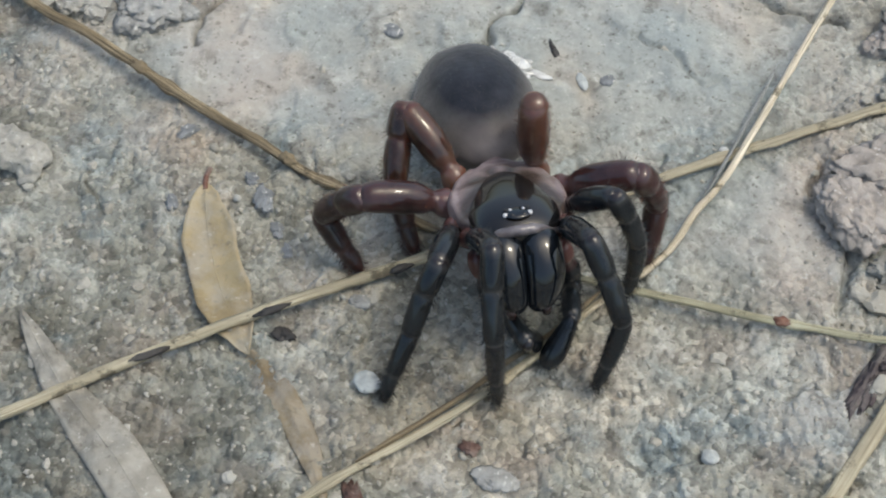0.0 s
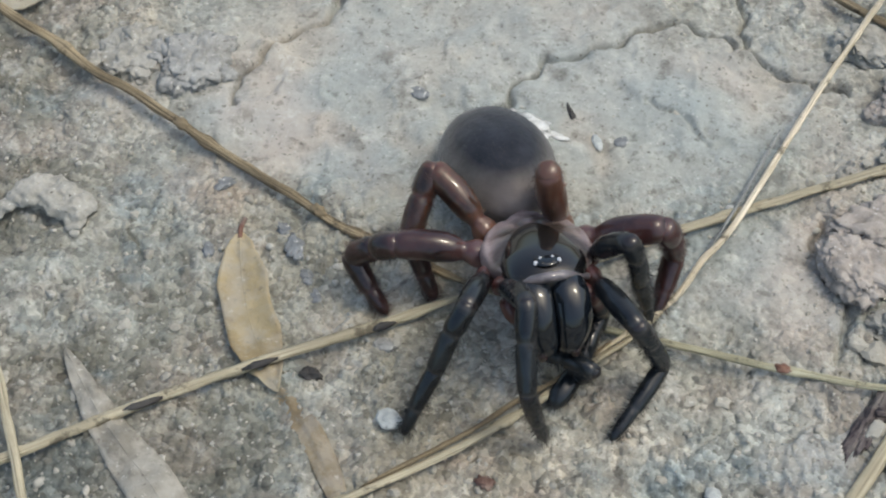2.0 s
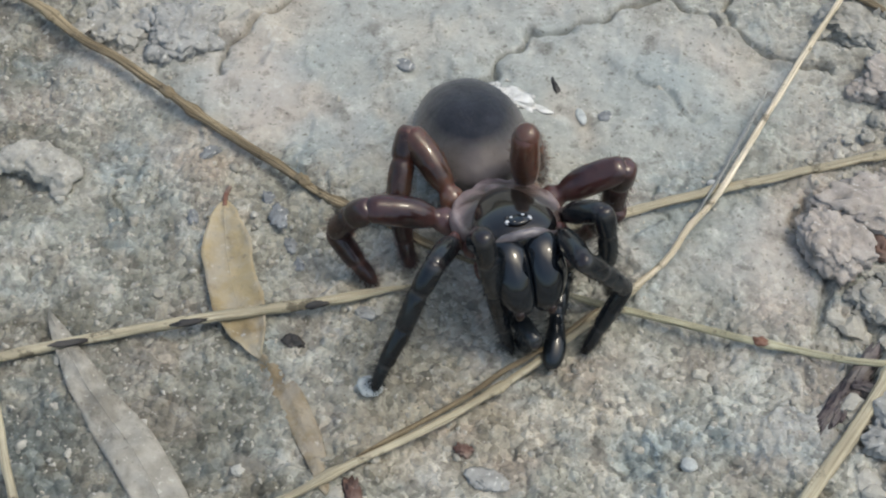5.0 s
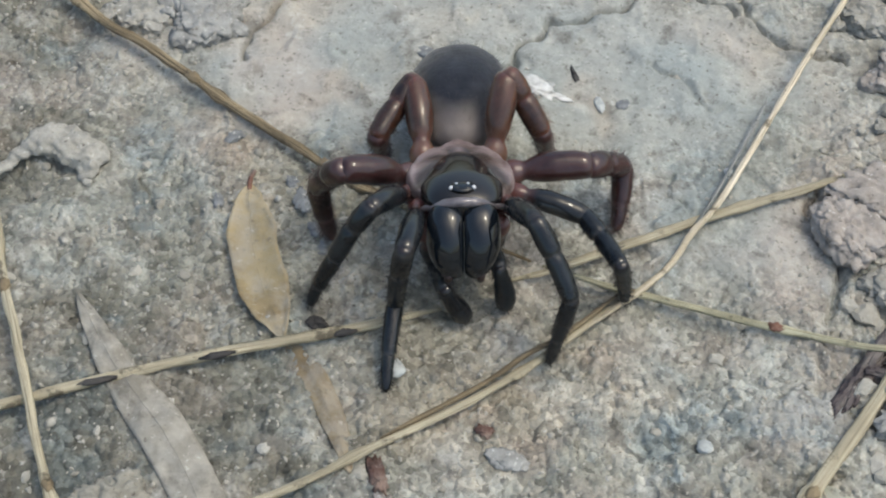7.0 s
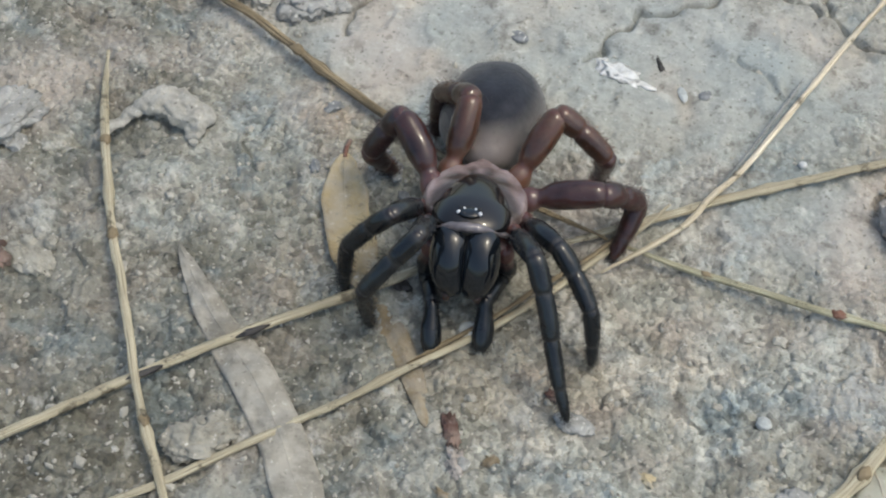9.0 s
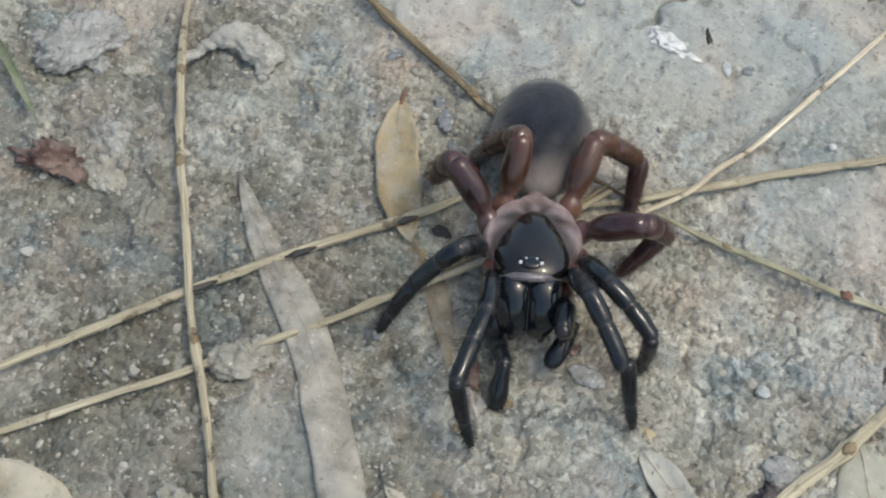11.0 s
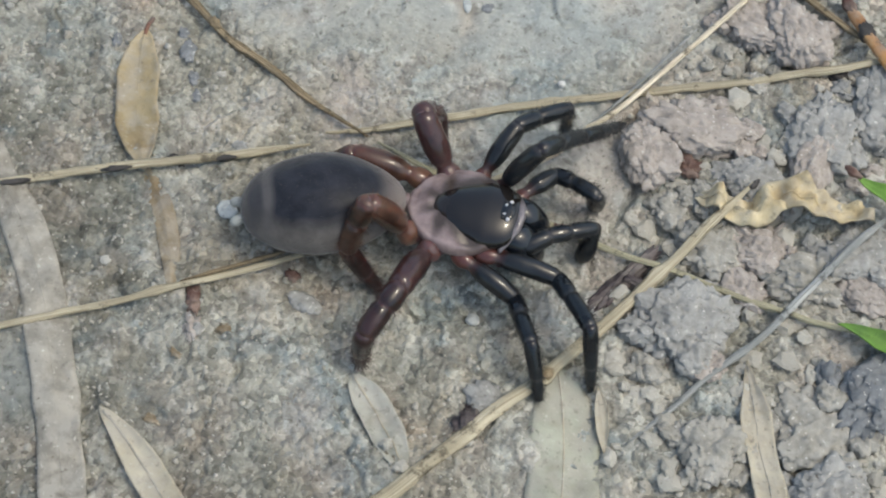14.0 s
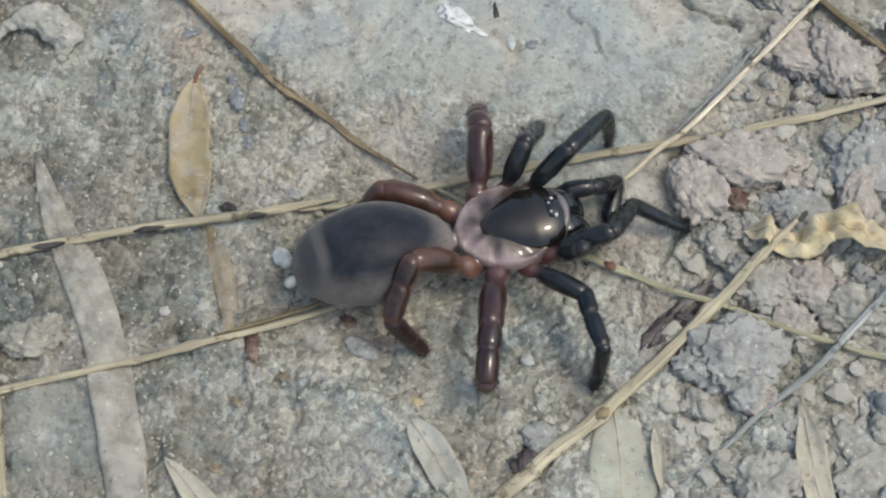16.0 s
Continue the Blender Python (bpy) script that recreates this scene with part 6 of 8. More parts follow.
    walk(tarsus, [
        (0, pose(0.00525, 0.00169, -0.00557, -174.4, 43.0, 149.6)), (0.5, pose(0.00232, 0.00256, -0.00363, -176.3, 38.0, 146.6)),
        (1, pose(0.00599, 0.00185, -0.0056, -178.5, 39.2, 143.3)), (1.5, pose(0.00616, 0.0014, -0.00573, -179.7, 39.5, 141.3)),
        (2, pose(0.00634, 0.00146, -0.00571, 178.3, 35.3, 138.0)), (2.5, pose(0.00535, 0.00188, -0.00553, 179.9, 31.9, 141.0)),
        (3, pose(0.00417, 0.00219, -0.00509, 177.9, 27.5, 136.8)), (3.5, pose(0.00317, 0.00324, -0.00389, 175.8, 41.2, 133.1)),
        (4, pose(0.0016, 0.00193, -0.00316, 149.0, 74.6, 103.0)), (4.5, pose(0.0011, 0.00182, -0.00234, -161.8, 23.4, 160.4)),
        (5.733, pose(0.00238, 0.00132, -0.00429, 162.6, 63.4, 112.9)), (7, pose(0.00428, 0.00061, -0.00554, 78.8, 47.3, 18.4)),
        (7.5, pose(0.00543, -0.00002, -0.00585, 79.9, 50.9, 20.0)), (8, pose(0.00634, -0.00098, -0.00582, -18.3, 80.4, -81.6)),
        (8.5, pose(0.00745, -0.00045, -0.00575, -86.4, 45.6, -153.4)), (9, pose(0.00519, -0.00172, -0.00555, -114.0, 33.6, 164.7)),
        (10.267, pose(0.00896, -0.00086, -0.00515, -139.3, 58.1, 130.6)), (11.5, pose(0.01153, 0.00037, -0.00251, 161.1, 59.7, 63.1)),
        (12, pose(0.00874, 0.00217, -0.00486, 49.7, 62.5, -55.2)), (12.267, pose(0.01127, -0.0008, -0.00291, 76.1, 60.5, -25.3)),
        (12.5, pose(0.01102, -0.00334, 0.00065, 95.1, 53.1, -2.8)), (13, pose(0.01031, -0.00392, 0.00159, 100.2, 41.5, 4.2)),
        (13.267, pose(0.01125, -0.00296, -0.00076, 142.6, 57.7, 57.7)), (13.5, pose(0.01112, -0.00138, -0.00295, -172.5, 43.4, 113.6)),
        (14, pose(0.00973, -0.00467, 0.00077, 44.0, 71.5, -34.4)), (14.5, pose(0.01038, -0.0022, -0.00353, 103.6, 52.0, 30.8)),
        (15, pose(0.01109, -0.00229, -0.00237, 111.2, 67.1, 39.6)), (15.5, pose(0.01132, 0.00111, -0.00272, 124.6, 59.0, 54.6)),
        (16, pose(0.00668, 0.00463, -0.00363, 64.9, 65.4, -11.2)),
    ])
    femur, tibia, tarsus = limbs["leg_ii", 1]
    walk(femur, [
        (0, pose(0.005, 0.0035, -0.0007, 22.5, -33.7, 32.9)), (0.5, pose(0.005, 0.0035, -0.0007, 24.5, -32.9, 29.3)),
        (1, pose(0.005, 0.0035, -0.0007, 25.4, -30.9, 27.6)), (1.5, pose(0.005, 0.0035, -0.0007, 27.0, -34.7, 24.6)),
        (2, pose(0.005, 0.0035, -0.0007, 26.4, -38.0, 25.5)), (2.5, pose(0.005, 0.0035, -0.0007, 26.3, -31.9, 25.7)),
        (3, pose(0.005, 0.0035, -0.0007, 25.0, -34.3, 28.2)), (3.5, pose(0.005, 0.0035, -0.0007, 23.1, -27.7, 31.8)),
        (4, pose(0.005, 0.0035, -0.0007, 27.9, -28.2, 21.6)), (4.5, pose(0.005, 0.0035, -0.0007, 30.7, -29.7, 15.7)),
        (5.733, pose(0.005, 0.0035, -0.0007, 20.1, -9.4, 46.2)), (7, pose(0.005, 0.0035, -0.0007, 21.1, 13.1, 73.2)),
        (7.5, pose(0.005, 0.0035, -0.0007, 21.7, 13.5, 76.0)), (7.733, pose(0.005, 0.0035, -0.0007, 19.9, 0.2, 60.8)),
        (8, pose(0.005, 0.0035, -0.0007, 21.6, -13.1, 45.6)), (8.5, pose(0.005, 0.0035, -0.0007, 22.1, -13.7, 43.6)),
        (9, pose(0.005, 0.0035, -0.0007, 24.0, -12.6, 35.0)), (11.5, pose(0.005, 0.0035, -0.0007, 26.5, -28.2, 27.9)),
        (12, pose(0.005, 0.0035, -0.0007, 25.7, -37.8, 29.3)), (12.5, pose(0.005, 0.0035, -0.0007, 28.9, -44.4, 24.5)),
        (13, pose(0.005, 0.0035, -0.0007, 18.6, -41.8, 39.6)), (13.5, pose(0.005, 0.0035, -0.0007, 25.7, -40.9, 28.9)),
        (14, pose(0.005, 0.0035, -0.0007, 6.1, -28.1, 62.5)), (14.267, pose(0.005, 0.0035, -0.0007, 7.7, -52.9, 60.1)),
        (14.5, pose(0.005, 0.0035, -0.0007, 16.9, -77.4, 50.3)), (15, pose(0.005, 0.0035, -0.0007, 9.9, -44.9, 57.9)),
        (15.5, pose(0.005, 0.0035, -0.0007, 44.5, -76.4, 20.0)), (16, pose(0.005, 0.0035, -0.0007, 29.5, -60.3, 36.0)),
    ])
    walk(tibia, [
        (0, pose(0.0056, 0, 0, 146.3, 59.7, 172.1)), (0.5, pose(0.0056, 0, 0, 150.9, 54.4, 177.6)),
        (1, pose(0.0056, 0, 0, 144.2, 53.8, 169.3)), (1.5, pose(0.0056, 0, 0, 149.7, 51.0, 176.2)),
        (2, pose(0.0056, 0, 0, 149.3, 42.7, 175.7)), (2.5, pose(0.0056, 0, 0, 143.3, 65.7, 168.4)),
        (3, pose(0.0056, 0, 0, 159.2, 59.2, -173.6)), (3.5, pose(0.0056, 0, 0, 170.4, 69.8, -161.2)),
        (4, pose(0.0056, 0, 0, 171.9, 59.5, -159.7)), (4.5, pose(0.0056, 0, 0, 154.0, 44.2, 177.9)),
        (5.733, pose(0.0056, 0, 0, -139.3, 38.3, -92.2)), (7, pose(0.0056, 0, 0, -125.8, -9.2, -45.6)),
        (7.5, pose(0.0056, 0, 0, -127.4, -14.5, -38.1)), (7.733, pose(0.0056, 0, 0, -126.6, 23.8, -28.7)),
        (8, pose(0.0056, 0, 0, -112.9, 61.0, -9.5)), (8.5, pose(0.0056, 0, 0, -87.7, 64.4, 18.7)),
        (9, pose(0.0056, 0, 0, -120.2, 56.9, -18.3)), (11.5, pose(0.0056, 0, 0, -109.9, 51.6, -5.6)),
        (12, pose(0.0056, 0, 0, -49.1, 82.9, 57.4)), (12.5, pose(0.0056, 0, 0, -0.5, 75.7, 106.6)),
        (13, pose(0.0056, 0, 0, -116.1, 68.1, -11.4)), (13.5, pose(0.0056, 0, 0, -44.1, 82.6, 62.0)),
        (14, pose(0.0056, 0, 0, -130.1, 39.4, -27.5)), (14.267, pose(0.0056, 0, 0, -156.2, 74.8, -57.0)),
        (14.5, pose(0.0056, 0, 0, 82.8, 62.6, 178.9)), (15, pose(0.0056, 0, 0, -125.1, 76.0, -27.5)),
        (15.5, pose(0.0056, 0, 0, 98.8, 54.7, -166.6)), (16, pose(0.0056, 0, 0, 112.4, 64.0, -150.9)),
    ])
    walk(tarsus, [
        (0, pose(0.0031, 0.00034, -0.00432, 168.8, 39.7, -167.5)), (0.5, pose(0.00269, 0.00012, -0.00407, 167.9, 41.5, -168.9)),
        (1, pose(0.0027, 0.00055, -0.00403, 162.8, 41.1, -176.5)), (1.5, pose(0.00246, 0.00021, -0.00389, 162.5, 39.6, -177.0)),
        (2, pose(0.00194, 0.00027, -0.00339, 157.7, 42.7, 175.7)), (2.5, pose(0.00358, 0.00041, -0.00456, 162.0, 35.0, -177.5)),
        (3, pose(0.00305, -0.00029, -0.00429, 176.7, 32.3, -151.3)), (3.5, pose(0.00396, -0.00056, -0.00469, 175.8, 38.6, -152.8)),
        (4, pose(0.00322, -0.00088, -0.00431, 177.0, 41.5, -151.0)), (4.5, pose(0.00201, 0.00013, -0.00348, 155.5, 44.2, 177.9)),
        (5.733, pose(0.00545, -0.00392, -0.0031, 147.6, 73.6, 168.9)), (7, pose(0.00905, -0.00353, 0.0008, -4.4, 75.7, 16.0)),
        (7.5, pose(0.00941, -0.00299, 0.00125, -7.9, 65.3, 12.3)), (7.733, pose(0.00961, -0.00219, -0.00202, -116.1, 81.9, -97.6)),
        (8, pose(0.00799, -0.0004, -0.00437, -159.6, 56.4, -142.7)), (8.5, pose(0.00765, 0.00069, -0.00451, -175.5, 37.0, -164.3)),
        (9, pose(0.00819, -0.00086, -0.00419, -137.9, 68.9, -119.6)), (11.5, pose(0.00869, -0.0003, -0.00392, -166.2, 47.1, -152.2)),
        (12, pose(0.00593, 0.00052, -0.00496, 44.8, 82.9, 57.4)), (12.5, pose(0.00525, 0.00118, -0.00485, 93.4, 75.7, 106.6)),
        (13, pose(0.00743, -0.00037, -0.00464, 163.6, 25.0, -174.3)), (13.5, pose(0.0059, 0.00057, -0.00496, 43.9, 82.6, 62.0)),
        (14, pose(0.00903, -0.00178, -0.00317, 160.4, 70.4, 179.6)), (14.267, pose(0.00632, -0.0011, -0.00482, 160.0, 66.5, 179.2)),
        (14.5, pose(0.0033, 0.00005, -0.00444, 159.7, 62.6, 178.9)), (15, pose(0.00667, -0.00056, -0.00485, 164.5, 17.2, -174.3)),
        (15.5, pose(0.00279, -0.00067, -0.00408, 169.3, 54.7, -166.6)), (16, pose(0.00369, -0.00107, -0.0045, -177.2, 64.0, -150.9)),
    ])
    femur, tibia, tarsus = limbs["leg_ii", -1]
    walk(femur, [
        (0, pose(0.005, -0.0035, -0.0007, -10.7, -9.2, -20.0)), (0.5, pose(0.005, -0.0035, -0.0007, -10.5, -6.5, -21.6)),
        (1, pose(0.005, -0.0035, -0.0007, -10.2, -9.8, -23.4)), (1.5, pose(0.005, -0.0035, -0.0007, -9.1, -13.4, -28.7)),
        (2, pose(0.005, -0.0035, -0.0007, -9.9, -11.0, -24.9)), (2.5, pose(0.005, -0.0035, -0.0007, -9.2, -17.2, -28.1)),
        (3, pose(0.005, -0.0035, -0.0007, -8.1, -17.2, -31.5)), (3.5, pose(0.005, -0.0035, -0.0007, -7.7, -15.3, -33.0)),
        (4, pose(0.005, -0.0035, -0.0007, -8.0, -6.9, -31.6)), (4.5, pose(0.005, -0.0035, -0.0007, -8.1, -9.7, -30.9)),
        (7, pose(0.005, -0.0035, -0.0007, -7.7, -19.1, -32.3)), (7.5, pose(0.005, -0.0035, -0.0007, -4.8, -20.1, -41.2)),
        (8, pose(0.005, -0.0035, -0.0007, -7.1, -23.1, -34.7)), (8.5, pose(0.005, -0.0035, -0.0007, -9.3, -34.3, -30.2)),
        (9, pose(0.005, -0.0035, -0.0007, -12.8, -25.9, -23.2)), (11.5, pose(0.005, -0.0035, -0.0007, -7.7, -46.3, -31.8)),
        (12, pose(0.005, -0.0035, -0.0007, 3.0, -29.6, -48.9)), (12.267, pose(0.005, -0.0035, -0.0007, -0.2, -11.3, -39.9)),
        (12.5, pose(0.005, -0.0035, -0.0007, -0.5, 7.3, -32.0)), (13, pose(0.005, -0.0035, -0.0007, 0.3, -18.0, -40.8)),
        (13.5, pose(0.005, -0.0035, -0.0007, 6.6, -21.8, -59.2)), (13.733, pose(0.005, -0.0035, -0.0007, 2.2, -4.3, -40.0)),
        (14, pose(0.005, -0.0035, -0.0007, 3.7, 13.6, -21.7)), (14.5, pose(0.005, -0.0035, -0.0007, 3.1, -32.4, -18.2)),
        (15, pose(0.005, -0.0035, -0.0007, 9.3, -14.0, -33.6)), (15.5, pose(0.005, -0.0035, -0.0007, 9.6, 7.1, -37.9)),
        (16, pose(0.005, -0.0035, -0.0007, 9.9, -11.8, -46.6)),
    ])
    walk(tibia, [
        (0, pose(0.0056, 0, 0, -5.1, 77.5, -53.9)), (0.5, pose(0.0056, 0, 0, 5.7, 74.8, -42.8)),
        (1, pose(0.0056, 0, 0, -13.9, 75.8, -63.1)), (1.5, pose(0.0056, 0, 0, -10.9, 75.1, -60.0)),
        (2, pose(0.0056, 0, 0, -10.2, 73.4, -59.3)), (2.5, pose(0.0056, 0, 0, -25.4, 73.3, -75.1)),
        (3, pose(0.0056, 0, 0, -25.2, 75.8, -74.9)), (3.5, pose(0.0056, 0, 0, -23.4, 73.2, -73.0)),
        (4, pose(0.0056, 0, 0, -2.0, 69.4, -50.4)), (4.5, pose(0.0056, 0, 0, -15.9, 71.5, -65.2)),
        (7, pose(0.0056, 0, 0, -45.6, 69.9, -96.6)), (7.5, pose(0.0056, 0, 0, 65.3, 74.4, 16.9)),
        (8, pose(0.0056, 0, 0, -73.7, 70.4, -123.8)), (8.5, pose(0.0056, 0, 0, -92.3, 53.6, -144.6)),
        (9, pose(0.0056, 0, 0, -66.6, 59.5, -114.1)), (11.5, pose(0.0056, 0, 0, -63.3, 72.0, -110.5)),
        (12, pose(0.0056, 0, 0, 42.2, 54.1, 0.6)), (12.267, pose(0.0056, 0, 0, 37.4, 12.6, -7.6)),
        (12.5, pose(0.0056, 0, 0, 38.2, -29.1, -13.1)), (13, pose(0.0056, 0, 0, 39.9, 17.8, -29.2)),
        (13.5, pose(0.0056, 0, 0, 46.3, 38.5, -15.9)), (13.733, pose(0.0056, 0, 0, 40.6, 4.0, -30.8)),
        (14, pose(0.0056, 0, 0, 43.9, -30.7, -44.4)), (14.5, pose(0.0056, 0, 0, 43.8, 38.3, -45.6)),
        (15, pose(0.0056, 0, 0, 44.0, 2.0, -45.1)), (15.5, pose(0.0056, 0, 0, 45.5, -28.1, -51.1)),
        (16, pose(0.0056, 0, 0, 43.2, -3.5, -43.1)),
    ])
    walk(tarsus, [
        (0, pose(0.00624, -0.00088, -0.00488, -5.1, 77.5, -53.9)), (0.5, pose(0.00656, -0.00089, -0.00482, 5.7, 74.8, -42.8)),
        (1, pose(0.00616, -0.00109, -0.00485, -13.9, 75.8, -63.1)), (1.5, pose(0.00624, -0.00111, -0.00483, -10.9, 75.1, -60.0)),
        (2, pose(0.00633, -0.00123, -0.00479, -10.2, 73.4, -59.3)), (2.5, pose(0.00597, -0.00139, -0.00479, -25.4, 73.3, -75.1)),
        (3, pose(0.00592, -0.00118, -0.00485, -25.2, 75.8, -74.9)), (3.5, pose(0.00602, -0.00138, -0.00479, -23.4, 73.2, -73.0)),
        (4, pose(0.00672, -0.00136, -0.00468, -2.0, 69.4, -50.4)), (4.5, pose(0.00626, -0.00144, -0.00474, -15.9, 71.5, -65.2)),
        (7, pose(0.0054, -0.00171, -0.0047, -74.6, 66.6, -127.2)), (7.5, pose(0.00688, 0.00039, -0.00482, -119.2, 50.9, -178.1)),
        (8, pose(0.00467, -0.00139, -0.00471, -70.4, 70.4, -123.8)), (8.5, pose(0.00318, -0.00172, -0.00403, -89.0, 53.6, -144.6)),
        (9, pose(0.00456, -0.00232, -0.00431, -122.7, 56.5, 174.9)), (11.5, pose(0.00506, -0.00145, -0.00476, -53.3, 72.0, -110.5)),
        (12, pose(0.00853, 0.00003, -0.00405, -26.8, 57.8, -81.6)), (12.267, pose(0.01044, -0.00065, -0.00109, 7.7, 56.9, -41.1)),
        (12.5, pose(0.00985, -0.00099, 0.00243, 31.0, 45.4, -11.5)), (13, pose(0.00976, -0.00232, -0.00153, -65.2, 62.0, -119.2)),
        (13.5, pose(0.00936, -0.00107, -0.00311, -64.7, 41.3, -118.7)), (13.733, pose(0.00988, -0.00256, -0.00035, -33.8, 49.6, -76.4)),
        (14, pose(0.00867, -0.00301, 0.00255, -3.3, 40.8, -34.5)), (14.5, pose(0.00834, -0.00281, -0.0031, -111.5, 69.0, -151.6)),
        (15, pose(0.00913, -0.00354, -0.00017, -74.7, 57.7, -111.0)), (15.5, pose(0.00837, -0.00343, 0.00235, -44.7, 39.9, -72.2)),
        (16, pose(0.00924, -0.00341, 0.0003, -69.6, 63.0, -103.2)),
    ])
    femur, tibia, tarsus = limbs["leg_iii", 1]
    walk(femur, [
        (0, pose(0.0028, 0.0033, -0.0007, 20.0, -21.7, 60.0)), (0.5, pose(0.0028, 0.0033, -0.0007, 21.1, -20.4, 56.8)),
        (1, pose(0.0028, 0.0033, -0.0007, 18.3, -11.3, 67.2)), (1.5, pose(0.0028, 0.0033, -0.0007, 19.4, -13.0, 61.8)),
        (2, pose(0.0028, 0.0033, -0.0007, 18.5, -15.0, 65.4)), (2.5, pose(0.00280, 0.00330, -0.00070, 0.0, -11.0, 59.6)),
        (3, pose(0.00280, 0.00330, -0.00070, 0.0, -17.6, 64.6)), (3.5, pose(0.00280, 0.00330, -0.00070, 0.0, -32.5, 83.6)),
        (4, pose(0.00280, 0.00330, -0.00070, 0.0, -34.8, 75.3)), (4.5, pose(0.00280, 0.00330, -0.00070, 0.0, -28.3, 72.7)),
        (7, pose(0.0028, 0.0033, -0.0007, 8.1, -7.8, 86.5)), (7.5, pose(0.0028, 0.0033, -0.0007, 7.9, -3.4, 88.0)),
        (8, pose(0.0028, 0.0033, -0.0007, 7.4, -7.7, 92.7)), (8.5, pose(0.0028, 0.0033, -0.0007, 7.0, -9.7, 95.4)),
        (9, pose(0.0028, 0.0033, -0.0007, 7.9, -13.3, 90.9)), (11.5, pose(0.0028, 0.0033, -0.0007, 18.0, -40.8, 69.6)),
        (12, pose(0.0028, 0.0033, -0.0007, 24.9, -54.9, 60.4)), (12.5, pose(0.0028, 0.0033, -0.0007, 41.2, -53.2, 40.4)),
        (13, pose(0.0028, 0.0033, -0.0007, -23.6, -43.0, 121.0)), (13.5, pose(0.0028, 0.0033, -0.0007, -13.0, -42.8, 105.4)),
        (14, pose(0.0028, 0.0033, -0.0007, -37.7, -50.9, 138.8)), (14.267, pose(0.0028, 0.0033, -0.0007, -39.2, -37.7, 141.0)),
        (14.5, pose(0.0028, 0.0033, -0.0007, -40.0, -24.5, 142.5)), (15, pose(0.0028, 0.0033, -0.0007, -29.7, -29.4, 120.0)),
        (15.5, pose(0.0028, 0.0033, -0.0007, -41.1, -53.6, 136.8)), (16, pose(0.0028, 0.0033, -0.0007, 6.2, -32.7, 72.4)),
    ])
    walk(tibia, [
        (0, pose(0.0062, 0, 0, 90.9, 74.9, 131.5)), (0.5, pose(0.0062, 0, 0, 102.4, 70.1, 143.5)),
        (1, pose(0.0062, 0, 0, 73.1, 73.7, 112.8)), (1.5, pose(0.0062, 0, 0, 87.2, 75.9, 127.4)),
        (2, pose(0.0062, 0, 0, 78.4, 73.9, 118.3)), (2.5, pose(0.00620, 0.00000, 0.00000, 0.0, 73.8, 135.3)),
        (3, pose(0.00620, 0.00000, 0.00000, 0.0, 62.8, 135.0)), (3.5, pose(0.00620, 0.00000, 0.00000, 0.0, 39.8, 176.7)),
        (4, pose(0.00620, 0.00000, 0.00000, 0.0, 50.8, 179.8)), (4.5, pose(0.00620, 0.00000, 0.00000, 0.0, 52.6, 173.8)),
        (7, pose(0.0062, 0, 0, 0.6, 37.5, 47.8)), (7.5, pose(0.0062, 0, 0, -6.2, 42.8, 37.2)),
        (8, pose(0.0062, 0, 0, -7.7, 48.9, 35.2)), (8.5, pose(0.0062, 0, 0, -14.1, 50.0, 26.8)),
        (9, pose(0.0062, 0, 0, 1.0, 46.6, 47.0)), (11.5, pose(0.0062, 0, 0, 108.7, 59.2, 166.2)),
        (12, pose(0.0062, 0, 0, 122.2, 41.5, -176.5)), (12.5, pose(0.0062, 0, 0, 129.9, 46.3, -165.5)),
        (13, pose(0.0062, 0, 0, 147.8, 74.8, -145.6)), (13.5, pose(0.0062, 0, 0, 122.2, 77.9, -171.9)),
        (14, pose(0.0062, 0, 0, 108.4, 61.6, 173.6)), (14.267, pose(0.0062, 0, 0, -5.2, 75.2, 56.6)),
        (14.5, pose(0.0062, 0, 0, -35.8, 41.2, 22.4)), (15, pose(0.0062, 0, 0, -6.9, 72.4, 55.4)),
        (15.5, pose(0.0062, 0, 0, 106.6, 49.5, 174.8)), (16, pose(0.0062, 0, 0, -73.9, 73.6, -5.7)),
    ])
